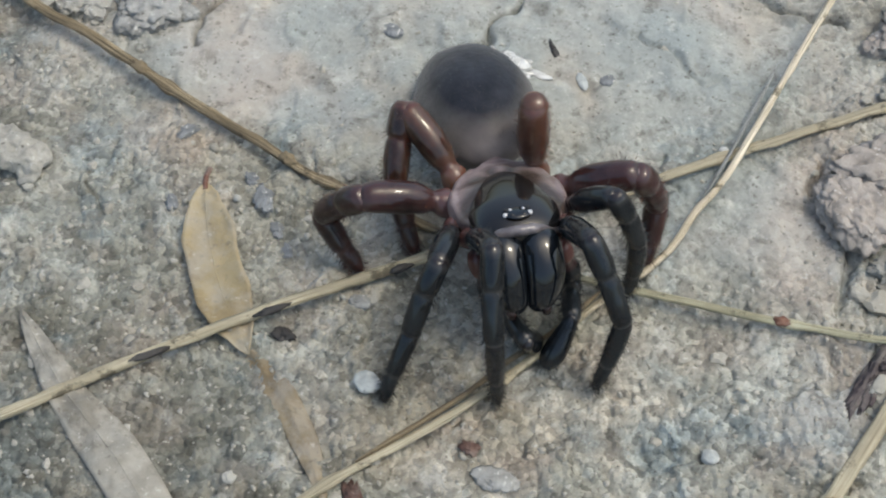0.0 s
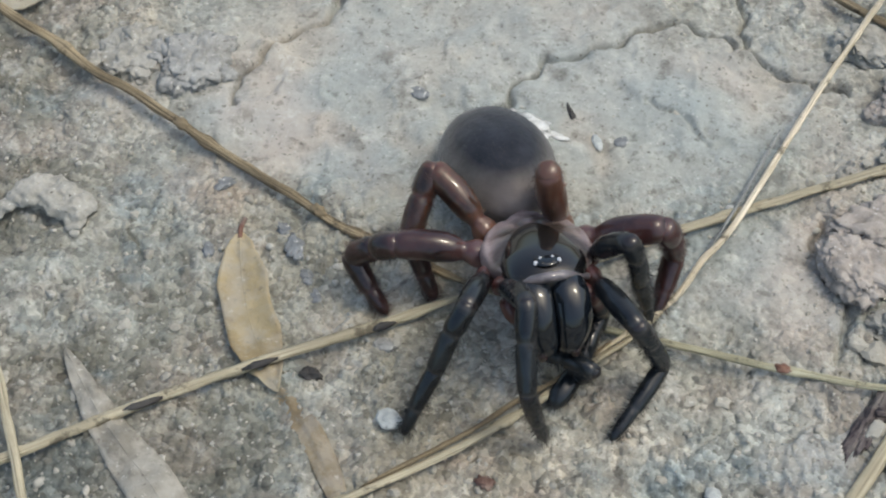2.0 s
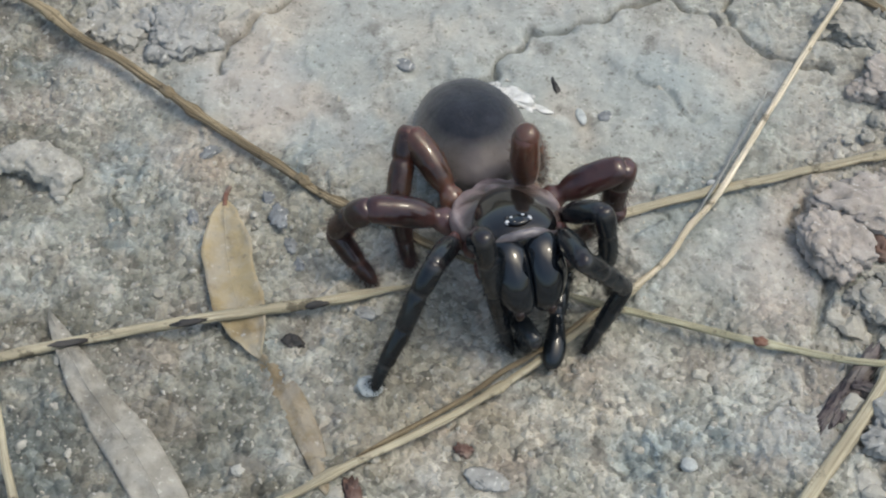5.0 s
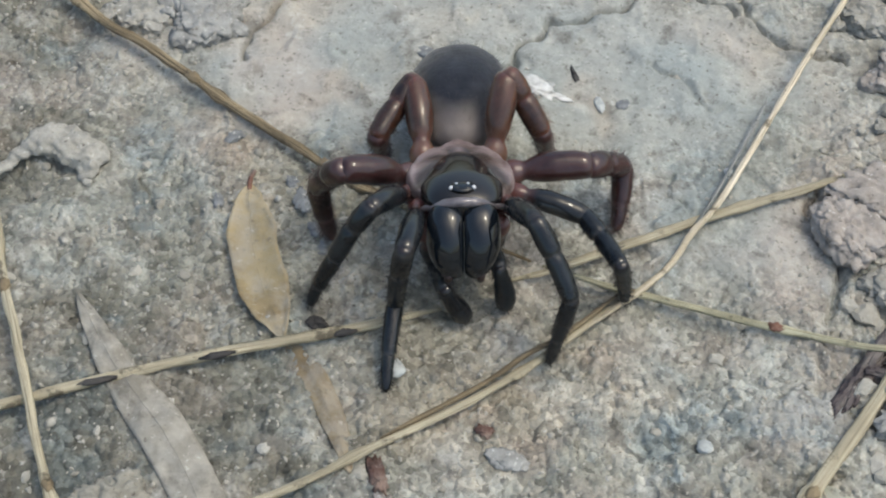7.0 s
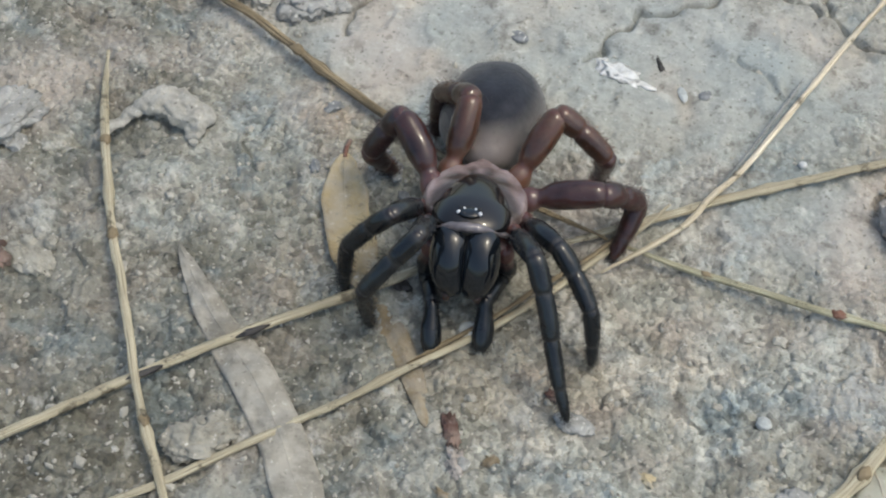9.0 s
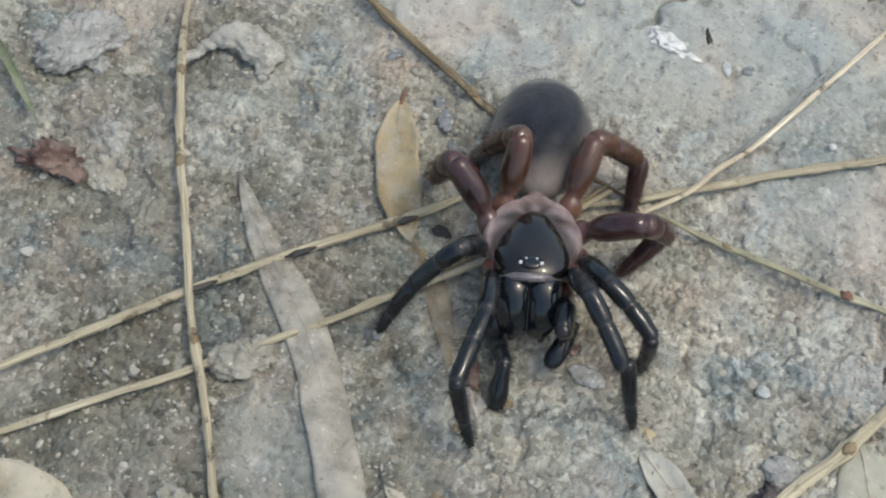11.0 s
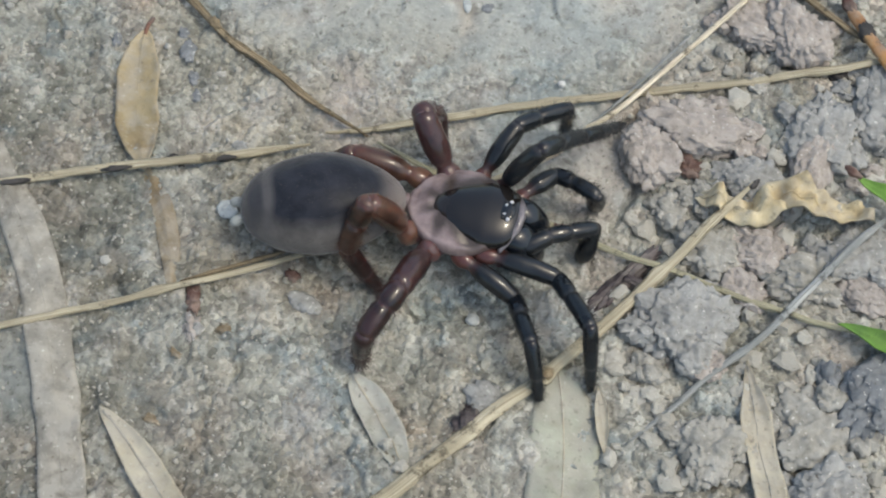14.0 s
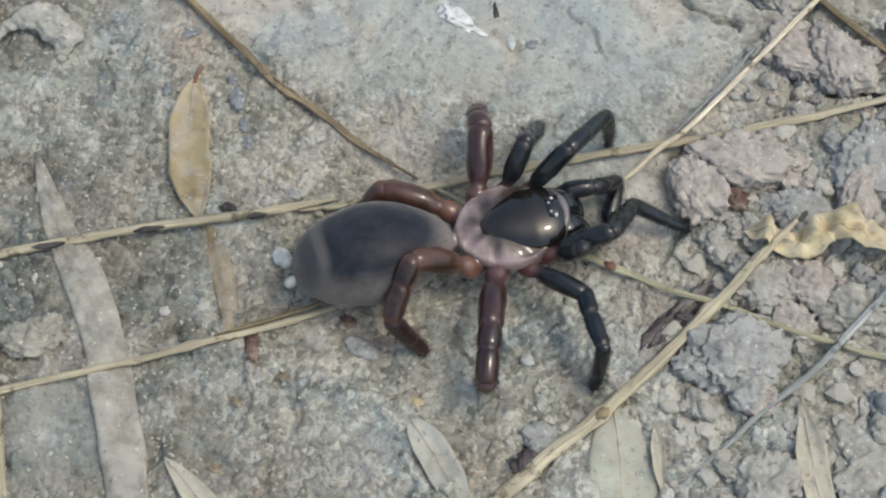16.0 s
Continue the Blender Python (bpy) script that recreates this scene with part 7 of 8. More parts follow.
    walk(tarsus, [
        (0, pose(0.00544, 0.00086, -0.00425, -173.5, 42.4, -129.7)), (0.5, pose(0.00499, 0.00089, -0.00414, -173.2, 40.6, -129.3)),
        (1, pose(0.00572, 0.00114, -0.00422, -165.4, 29.7, -115.9)), (1.5, pose(0.00555, 0.00085, -0.00427, -164.5, 29.1, -114.1)),
        (2, pose(0.00562, 0.00107, -0.00423, -167.9, 30.9, -120.8)), (2.5, pose(0.00533, 0.00086, -0.00423, 0.0, 8.5, 175.1)),
        (3, pose(0.00478, 0.00142, -0.00391, 0.0, 11.5, 177.8)), (3.5, pose(0.00283, 0.00019, -0.00282, 0.0, 19.8, 161.8)),
        (4, pose(0.00342, 0.00001, -0.00341, 0.0, 24.2, 159.0)), (4.5, pose(0.00354, 0.00029, -0.00350, 0.0, 18.8, 161.1)),
        (7, pose(0.00854, 0.00259, -0.00268, -143.4, 48.2, -108.9)), (7.5, pose(0.00877, 0.00196, -0.00299, -141.4, 34.1, -105.9)),
        (8, pose(0.00856, 0.00167, -0.00332, -134.4, 38.9, -94.3)), (8.5, pose(0.00873, 0.00127, -0.00337, -156.8, 32.4, -131.7)),
        (9, pose(0.00826, 0.00221, -0.0032, -156.5, 40.0, -131.2)), (11.5, pose(0.00401, 0.00054, -0.00378, -167.7, 5.4, -158.5)),
        (12, pose(0.00291, -0.0002, -0.00291, -168.2, -0.1, -168.2)), (12.5, pose(0.00326, -0.00076, -0.00318, -168.2, -1.6, -165.9)),
        (13, pose(0.00525, -0.00065, -0.00425, -172.7, 14.6, 156.3)), (13.5, pose(0.00529, -0.00013, -0.0043, -168.7, 12.9, 173.3)),
        (14, pose(0.00412, 0.00023, -0.00387, -171.6, 12.0, 159.5)), (14.267, pose(0.00682, 0.00094, -0.00425, -173.3, 21.8, 154.0)),
        (14.5, pose(0.00926, 0.00126, -0.0029, -176.1, 31.4, 147.6)), (15, pose(0.00696, 0.0011, -0.00419, -166.3, 9.7, 174.7)),
        (15.5, pose(0.00335, 0.00026, -0.00334, -167.2, 9.2, 169.3)), (16, pose(0.00743, -0.00012, -0.00422, -163.7, 20.3, -177.2)),
    ])
    femur, tibia, tarsus = limbs["leg_iii", -1]
    walk(femur, [
        (0, pose(0.0028, -0.0033, -0.0007, -5.6, -17.5, -86.3)), (0.5, pose(0.0028, -0.0033, -0.0007, -3.7, -6.0, -95.4)),
        (1, pose(0.0028, -0.0033, -0.0007, -3.3, -8.7, -99.0)), (1.5, pose(0.0028, -0.0033, -0.0007, -2.8, -10.1, -102.0)),
        (2, pose(0.0028, -0.0033, -0.0007, -2.9, -11.4, -101.6)), (2.5, pose(0.0028, -0.0033, -0.0007, -4.5, -18.5, -95.4)),
        (3, pose(0.0028, -0.0033, -0.0007, -7.2, -20.1, -87.1)), (3.5, pose(0.0028, -0.0033, -0.0007, -8.8, -27.8, -83.2)),
        (4, pose(0.0028, -0.0033, -0.0007, -6.0, -26.7, -89.4)), (4.5, pose(0.0028, -0.0033, -0.0007, -2.0, -22.0, -99.1)),
        (7, pose(0.0028, -0.0033, -0.0007, -17.0, -23.8, -61.6)), (7.5, pose(0.0028, -0.0033, -0.0007, -10.6, -41.0, -73.4)),
        (8, pose(0.0028, -0.0033, -0.0007, -6.8, -36.6, -79.4)), (8.5, pose(0.0028, -0.0033, -0.0007, 20.5, -43.8, -120.7)),
        (9, pose(0.0028, -0.0033, -0.0007, 32.3, -41.7, -138.0)), (11.5, pose(0.0028, -0.0033, -0.0007, 20.7, -51.1, -122.0)),
        (11.733, pose(0.0028, -0.0033, -0.0007, 20.3, -29.4, -121.5)), (12, pose(0.0028, -0.0033, -0.0007, 20.2, -7.6, -121.2)),
        (12.5, pose(0.0028, -0.0033, -0.0007, 18.7, -10.7, -111.5)), (13, pose(0.0028, -0.0033, -0.0007, 17.4, -21.5, -106.9)),
        (13.267, pose(0.0028, -0.0033, -0.0007, 17.0, -24.4, -105.8)), (13.5, pose(0.0028, -0.0033, -0.0007, 16.5, -27.2, -104.7)),
        (14, pose(0.0028, -0.0033, -0.0007, 15.6, -26.4, -102.8)), (14.5, pose(0.0028, -0.0033, -0.0007, 11.2, -25.3, -92.7)),
        (15, pose(0.0028, -0.0033, -0.0007, 14.6, -28.9, -100.1)), (15.5, pose(0.0028, -0.0033, -0.0007, 16.0, -10.8, -104.1)),
        (16, pose(0.0028, -0.0033, -0.0007, 17.7, -17.4, -111.2)),
    ])
    walk(tibia, [
        (0, pose(0.0062, 0, 0, -31.8, 51.2, -55.8)), (0.5, pose(0.0062, 0, 0, -18.1, 36.6, -36.3)),
        (1, pose(0.0062, 0, 0, -20.7, 36.5, -40.6)), (1.5, pose(0.0062, 0, 0, -15.7, 37.1, -32.3)),
        (2, pose(0.0062, 0, 0, -13.7, 39.2, -29.0)), (2.5, pose(0.0062, 0, 0, -22.3, 46.1, -41.7)),
        (3, pose(0.0062, 0, 0, -22.5, 53.2, -41.9)), (3.5, pose(0.0062, 0, 0, -63.6, 63.0, -89.5)),
        (4, pose(0.0062, 0, 0, -51.7, 62.1, -76.1)), (4.5, pose(0.0062, 0, 0, -38.4, 55.0, -60.5)),
        (7, pose(0.0062, 0, 0, -79.6, 58.0, -109.1)), (7.5, pose(0.0062, 0, 0, -114.8, 60.6, -149.5)),
        (8, pose(0.0062, 0, 0, -84.1, 69.7, -115.9)), (8.5, pose(0.0062, 0, 0, -60.3, 72.6, -90.8)),
        (9, pose(0.0062, 0, 0, -124.6, 72.7, -157.6)), (11.5, pose(0.0062, 0, 0, -84.8, 46.4, -113.1)),
        (11.733, pose(0.0062, 0, 0, -62.3, 46.5, -82.4)), (12, pose(0.0062, 0, 0, -43.8, 38.9, -55.5)),
        (12.5, pose(0.0062, 0, 0, -55.1, 44.5, -72.4)), (13, pose(0.0062, 0, 0, -74.0, 55.0, -96.8)),
        (13.267, pose(0.0062, 0, 0, -45.6, 48.2, -61.1)), (13.5, pose(0.0062, 0, 0, -29.7, 33.7, -37.3)),
        (14, pose(0.0062, 0, 0, -23.9, 37.0, -27.3)), (14.5, pose(0.0062, 0, 0, -21.5, 40.5, -23.4)),
        (15, pose(0.0062, 0, 0, -19.6, 46.9, -20.7)), (15.5, pose(0.0062, 0, 0, -12.3, 6.2, -5.5)),
        (16, pose(0.0062, 0, 0, -12.8, 27.8, -7.0)),
    ])
    walk(tarsus, [
        (0, pose(0.00775, -0.00228, -0.00343, 172.9, 42.1, 152.2)), (0.5, pose(0.00905, -0.00209, -0.00262, 166.0, 39.0, 141.7)),
        (1, pose(0.00889, -0.0023, -0.00261, 165.4, 40.7, 140.6)), (1.5, pose(0.00916, -0.00188, -0.00266, 166.9, 41.0, 142.9)),
        (2, pose(0.00918, -0.00165, -0.00278, 169.6, 41.7, 147.0)), (2.5, pose(0.00848, -0.00203, -0.00317, 176.4, 43.9, 157.0)),
        (3, pose(0.00816, -0.00176, -0.00352, -169.8, 38.5, 177.8)), (3.5, pose(0.00622, -0.002, -0.00392, -168.3, 31.3, -179.5)),
        (4, pose(0.0067, -0.002, -0.00389, -175.4, 37.2, 167.9)), (4.5, pose(0.00744, -0.00219, -0.00361, -179.2, 36.9, 161.7)),
        (7, pose(0.00544, -0.00221, -0.00373, 172.1, 50.3, 149.1)), (7.5, pose(0.00434, -0.0011, -0.00383, -135.5, 60.6, -149.5)),
        (8, pose(0.00553, -0.00138, -0.00413, -144.9, 45.4, -161.0)), (8.5, pose(0.00618, -0.00131, -0.0042, -124.7, 40.1, -131.7)),
        (9, pose(0.00499, -0.0005, -0.0042, -114.8, 14.7, -110.8)), (11.5, pose(0.00501, -0.00279, -0.00319, -116.0, 46.4, -113.1)),
        (11.733, pose(0.0066, -0.003, -0.00319, -170.9, 49.6, 177.0)), (12, pose(0.00814, -0.00282, -0.00276, 162.3, 20.6, 133.3)),
        (12.5, pose(0.00715, -0.00299, -0.00308, 154.0, 23.6, 111.2)), (13, pose(0.0059, -0.00251, -0.0036, 131.2, 43.1, 71.6)),
        (13.267, pose(0.00762, -0.00257, -0.00328, 162.8, 74.6, 106.8)), (13.5, pose(0.00911, -0.00222, -0.00244, -89.6, 63.1, -142.1)),
        (14, pose(0.00932, -0.00161, -0.00265, -84.5, 61.7, -136.3)), (14.5, pose(0.00927, -0.00133, -0.00285, -123.5, 49.2, 177.4)),
        (15, pose(0.00902, -0.00106, -0.00321, -111.4, 52.9, -167.0)), (15.5, pose(0.01055, -0.00042, -0.00048, -89.0, 64.0, -141.1)),
        (16, pose(0.01006, -0.00048, -0.00205, -103.9, 44.3, -159.1)),
    ])
    femur, tibia, tarsus = limbs["leg_iv", 1]
    walk(femur, [
        (0, pose(0.0008, 0.0026, -0.0006, 152.5, -79.9, -9.0)), (0.5, pose(0.0008, 0.0026, -0.0006, 160.3, -74.0, -16.9)),
        (1, pose(0.0008, 0.0026, -0.0006, 168.9, -70.0, -26.0)), (1.5, pose(0.0008, 0.0026, -0.0006, 168.0, -67.9, -25.1)),
        (2, pose(0.0008, 0.0026, -0.0006, 173.8, -68.6, -31.3)), (2.5, pose(0.0008, 0.0026, -0.0006, 160.9, -69.9, -17.5)),
        (3, pose(0.0008, 0.0026, -0.0006, 166.2, -71.4, -23.2)), (3.5, pose(0.0008, 0.0026, -0.0006, 164.8, -63.7, -21.6)),
        (4, pose(0.0008, 0.0026, -0.0006, 157.6, -65.5, -13.7)), (4.5, pose(0.0008, 0.0026, -0.0006, 153.5, -62.6, -9.1)),
        (7, pose(0.0008, 0.0026, -0.0006, -11.3, -60.5, 157.5)), (7.5, pose(0.0008, 0.0026, -0.0006, 32.4, -65.7, 109.1)),
        (8, pose(0.0008, 0.0026, -0.0006, -4.6, -57.3, 150.8)), (8.5, pose(0.0008, 0.0026, -0.0006, 5.1, -48.9, 138.6)),
        (9, pose(0.0008, 0.0026, -0.0006, 5.3, -48.3, 138.4)), (11.5, pose(0.0008, 0.0026, -0.0006, -8.4, -39.3, 157.9)),
        (12, pose(0.0008, 0.0026, -0.0006, -6.0, -33.6, 154.0)), (12.5, pose(0.0008, 0.0026, -0.0006, -10.7, -32.2, 162.6)),
        (13, pose(0.0008, 0.0026, -0.0006, -13.5, -23.0, 168.7)), (13.5, pose(0.0008, 0.0026, -0.0006, -4.8, -29.1, 149.0)),
        (14, pose(0.00080, 0.00260, -0.00060, 0.0, -14.8, 178.8)), (14.5, pose(0.00080, 0.00260, -0.00060, 0.0, -9.9, 174.3)),
        (15, pose(0.00080, 0.00260, -0.00060, 0.0, -9.4, 166.3)), (15.5, pose(0.00080, 0.00260, -0.00060, 0.0, -7.3, 160.8)),
        (16, pose(0.00080, 0.00260, -0.00060, 0.0, -11.6, 150.7)),
    ])
    walk(tibia, [
        (0, pose(0.0062, 0, 0, 172.1, 25.8, 166.9)), (0.5, pose(0.0062, 0, 0, 171.9, 23.3, 166.4)),
        (1, pose(0.0062, 0, 0, 171.0, 21.3, 164.3)), (1.5, pose(0.0062, 0, 0, 172.0, 18.4, 167.1)),
        (2, pose(0.0062, 0, 0, 171.1, 17.5, 164.1)), (2.5, pose(0.0062, 0, 0, 173.4, 19.2, 171.6)),
        (3, pose(0.0062, 0, 0, 172.4, 21.8, 168.5)), (3.5, pose(0.0062, 0, 0, 173.1, 16.0, 170.7)),
        (4, pose(0.0062, 0, 0, 173.7, 18.1, 172.8)), (4.5, pose(0.0062, 0, 0, 174.5, 18.5, 175.4)),
        (7, pose(0.0062, 0, 0, -170.6, 27.2, -147.5)), (7.5, pose(0.0062, 0, 0, -170.3, 42.3, -146.9)),
        (8, pose(0.0062, 0, 0, -123.0, 82.3, -97.1)), (8.5, pose(0.0062, 0, 0, -146.9, 32.7, -122.7)),
        (9, pose(0.0062, 0, 0, -135.4, 42.7, -104.2)), (11.5, pose(0.0062, 0, 0, -127.3, 72.2, -94.8)),
        (12, pose(0.0062, 0, 0, -96.5, 79.3, -63.2)), (12.5, pose(0.0062, 0, 0, -111.1, 67.2, -78.4)),
        (13, pose(0.0062, 0, 0, -48.6, 67.2, -11.6)), (13.5, pose(0.0062, 0, 0, -33.0, 66.4, 5.3)),
        (14, pose(0.00620, 0.00000, 0.00000, 0.0, 62.1, 21.0)), (14.5, pose(0.00620, 0.00000, 0.00000, 0.0, 55.4, 24.5)),
        (15, pose(0.00620, 0.00000, 0.00000, 0.0, 52.1, 33.0)), (15.5, pose(0.00620, 0.00000, 0.00000, 0.0, 46.9, 37.3)),
        (16, pose(0.00620, 0.00000, 0.00000, 0.0, 56.4, 54.8)),
    ])
    walk(tarsus, [
        (0, pose(0.00181, 0.00102, -0.00217, 172.1, 25.8, 166.9)), (0.5, pose(0.00174, 0.00108, -0.00198, 171.9, 23.3, 166.4)),
        (1, pose(0.00172, 0.00126, -0.00182, 171.0, 21.3, 164.3)), (1.5, pose(0.00158, 0.00106, -0.00158, 172.0, 18.4, 167.1)),
        (2, pose(0.00161, 0.0013, -0.0015, 171.1, 17.5, 164.1)), (2.5, pose(0.00153, 0.00069, -0.00165, 173.4, 19.2, 171.6)),
        (3, pose(0.00165, 0.00092, -0.00186, 172.4, 21.8, 168.5)), (3.5, pose(0.00146, 0.00077, -0.00138, 173.1, 16.0, 170.7)),
        (4, pose(0.00148, 0.0006, -0.00155, 173.7, 18.1, 172.8)), (4.5, pose(0.00147, 0.00038, -0.00159, 174.5, 18.5, 175.4)),
        (7, pose(0.00245, -0.00239, -0.00229, 159.1, 58.5, 152.4)), (7.5, pose(0.0031, -0.00202, -0.00336, 165.1, 39.9, 160.2)),
        (8, pose(0.00612, -0.00066, -0.00496, 176.7, 28.8, -179.6)), (8.5, pose(0.00393, -0.00354, -0.0027, 147.6, 46.4, 134.8)),
        (9, pose(0.0053, -0.00356, -0.00339, 152.3, 54.4, 141.0)), (11.5, pose(0.00607, -0.00152, -0.00476, 178.2, 7.1, -174.2)),
        (12, pose(0.00662, -0.00083, -0.00491, 176.7, 3.9, 170.1)), (12.5, pose(0.00659, -0.0019, -0.00461, 175.6, 8.9, 160.3)),
        (13, pose(0.0081, -0.00039, -0.00461, 176.1, 4.9, 164.1)), (13.5, pose(0.00819, 0.00018, -0.00458, 176.7, 7.7, 169.5)),
        (14, pose(0.00839, 0.00084, -0.00442, 0.0, 19.0, 16.0)), (14.5, pose(0.00878, 0.00117, -0.00412, 0.0, 14.0, 20.3)),
        (15, pose(0.00878, 0.00167, -0.00395, 0.0, 13.0, 28.4)), (15.5, pose(0.00892, 0.00207, -0.00365, 0.0, 10.8, 33.8)),
        (16, pose(0.00779, 0.00226, -0.00416, 0.0, 13.1, 44.6)),
    ])
    femur, tibia, tarsus = limbs["leg_iv", -1]
    walk(femur, [
        (0, pose(0.0008, -0.0026, -0.0006, -4.6, -47.9, -136.9)), (0.5, pose(0.0008, -0.0026, -0.0006, -10.4, -44.6, -128.9)),
        (1, pose(0.0008, -0.0026, -0.0006, -7.2, -48.1, -133.3)), (1.5, pose(0.0008, -0.0026, -0.0006, -3.6, -47.3, -138.2)),
        (2, pose(0.0008, -0.0026, -0.0006, -7.3, -45.6, -133.1)), (2.5, pose(0.0008, -0.0026, -0.0006, 1.1, -47.7, -144.6)),
        (3, pose(0.0008, -0.0026, -0.0006, 2.8, -49.5, -147.0)), (3.5, pose(0.0008, -0.0026, -0.0006, 0.6, -50.0, -144.0)),
        (4, pose(0.0008, -0.0026, -0.0006, -1.3, -49.9, -141.6)), (4.5, pose(0.0008, -0.0026, -0.0006, -1.2, -52.1, -141.7)),
        (5.733, pose(0.0008, -0.0026, -0.0006, 12.6, -47.8, -159.6)), (7, pose(0.0008, -0.0026, -0.0006, 22.8, -41.1, -174.1)),
        (7.5, pose(0.0008, -0.0026, -0.0006, 33.7, -58.9, 171.9)), (8, pose(0.0008, -0.0026, -0.0006, 27.6, -61.1, 178.9)),
        (8.5, pose(0.0008, -0.0026, -0.0006, 31.5, -57.6, 174.4)), (9, pose(0.0008, -0.0026, -0.0006, 42.8, -55.2, 160.8)),
        (11.5, pose(0.0008, -0.0026, -0.0006, 46.6, -60.5, 156.3)), (12, pose(0.0008, -0.0026, -0.0006, 27.7, -30.6, -178.3)),
        (12.5, pose(0.0008, -0.0026, -0.0006, 22.9, -27.9, -168.5)), (13, pose(0.0008, -0.0026, -0.0006, 17.8, -47.3, -160.2)),
        (13.5, pose(0.0008, -0.0026, -0.0006, 36.3, -63.6, 177.6)), (14, pose(0.0008, -0.0026, -0.0006, 17.7, -60.4, -161.4)),
        (14.5, pose(0.0008, -0.0026, -0.0006, 15.9, -68.3, -159.4)), (15, pose(0.0008, -0.0026, -0.0006, 13.9, -47.1, -157.1)),
        (15.5, pose(0.0008, -0.0026, -0.0006, 30.5, -57.8, -177.8)), (16, pose(0.0008, -0.0026, -0.0006, 31.7, -37.3, -179.5)),
    ])
    walk(tibia, [
        (0, pose(0.0062, 0, 0, 164.8, 28.2, 145.9)), (0.5, pose(0.0062, 0, 0, 162.2, 29.6, 140.5)),
        (1, pose(0.0062, 0, 0, 159.1, 31.9, 134.5)), (1.5, pose(0.0062, 0, 0, 160.3, 31.9, 136.8)),
        (2, pose(0.0062, 0, 0, 156.1, 32.4, 128.8)), (2.5, pose(0.0062, 0, 0, 161.2, 31.9, 138.4)),
        (3, pose(0.0062, 0, 0, 162.1, 33.9, 140.1)), (3.5, pose(0.0062, 0, 0, 162.2, 34.0, 140.2)),
        (4, pose(0.0062, 0, 0, 164.1, 32.1, 143.8)), (4.5, pose(0.0062, 0, 0, 166.5, 31.2, 148.3)),
        (5.733, pose(0.0062, 0, 0, 165.7, 25.0, 146.5)), (7, pose(0.0062, 0, 0, 165.1, 18.7, 144.9)),
        (7.5, pose(0.0062, 0, 0, 164.9, 38.6, 144.6)), (8, pose(0.0062, 0, 0, 160.8, 46.7, 138.6)),
        (8.5, pose(0.0062, 0, 0, 153.9, 63.7, 130.2)), (9, pose(0.0062, 0, 0, 146.6, 82.2, 122.6)),
        (11.5, pose(0.0062, 0, 0, -159.3, 56.1, 178.7)), (12, pose(0.0062, 0, 0, 113.7, 78.4, 88.2)),
        (12.5, pose(0.0062, 0, 0, 28.6, 71.5, 1.2)), (13, pose(0.0062, 0, 0, -113.9, 81.3, -142.2)),
        (13.5, pose(0.0062, 0, 0, -112.3, 62.2, -140.5)), (14, pose(0.0062, 0, 0, -148.9, 54.2, 177.1)),
        (14.5, pose(0.0062, 0, 0, -154.9, 44.9, 169.3)), (15, pose(0.0062, 0, 0, -162.8, 63.7, 159.7)),
        (15.5, pose(0.0062, 0, 0, -148.7, 61.9, 175.5)), (16, pose(0.0062, 0, 0, 114.0, 80.8, 75.9)),
    ])
    walk(tarsus, [
        (0, pose(0.00255, 0.00247, -0.00236, 178.5, 22.9, 172.1)), (0.5, pose(0.00284, 0.00277, -0.00247, 176.0, 23.8, 165.6)),
        (1, pose(0.00323, 0.00303, -0.00264, -178.2, 24.5, 179.8)), (1.5, pose(0.00311, 0.00291, -0.00264, -179.6, 24.0, 176.4)),
        (2, pose(0.00355, 0.00329, -0.00268, -179.4, 26.2, 176.8)), (2.5, pose(0.00303, 0.00282, -0.00264, -178.7, 23.8, 178.5)),
        (3, pose(0.00302, 0.00266, -0.00279, -177.1, 21.3, -177.3)), (3.5, pose(0.00302, 0.00265, -0.0028, -178.8, 23.2, 178.3)),
        (4, pose(0.00278, 0.0025, -0.00265, 179.7, 23.6, 174.5)), (4.5, pose(0.00256, 0.00225, -0.00259, 179.3, 23.7, 173.5)),
        (5.733, pose(0.00242, 0.0025, -0.00211, -161.8, 49.6, -156.2)), (7, pose(0.00233, 0.00272, -0.0016, -112.3, 57.6, -96.6)),
        (7.5, pose(0.00302, 0.00226, -0.00312, -145.4, 39.6, -139.4)), (8, pose(0.00363, 0.00227, -0.00364, -146.9, 37.6, -141.7)),
        (8.5, pose(0.00477, 0.00169, -0.00448, -151.4, 30.4, -149.9)), (9, pose(0.00583, 0.00057, -0.00495, -153.0, 40.8, -152.5)),
        (11.5, pose(0.00341, 0.00006, -0.00415, -174.9, 56.1, 178.7)), (12, pose(0.00623, 0.001, -0.0049, 98.2, 78.4, 88.2)),
        (12.5, pose(0.00778, 0.00003, -0.00474, 13.0, 71.5, 1.2)), (13, pose(0.0056, -0.00046, -0.00494, -129.5, 81.3, -142.2)),
        (13.5, pose(0.0044, -0.00148, -0.00442, -127.9, 62.2, -140.5)), (14, pose(0.00328, 0.00015, -0.00405, -165.5, 6.3, 163.3)),
        (14.5, pose(0.00272, 0.00066, -0.00353, -162.8, 44.9, 169.3)), (15, pose(0.00412, 0.00077, -0.00448, -170.2, 10.5, 154.1)),
        (15.5, pose(0.00385, 0.00018, -0.00441, -165.6, 17.1, 173.2)), (16, pose(0.00639, 0.00078, -0.00494, -164.2, 27.9, 176.8)),
    ])
    femur, tibia, tarsus = limbs["palp", 1]
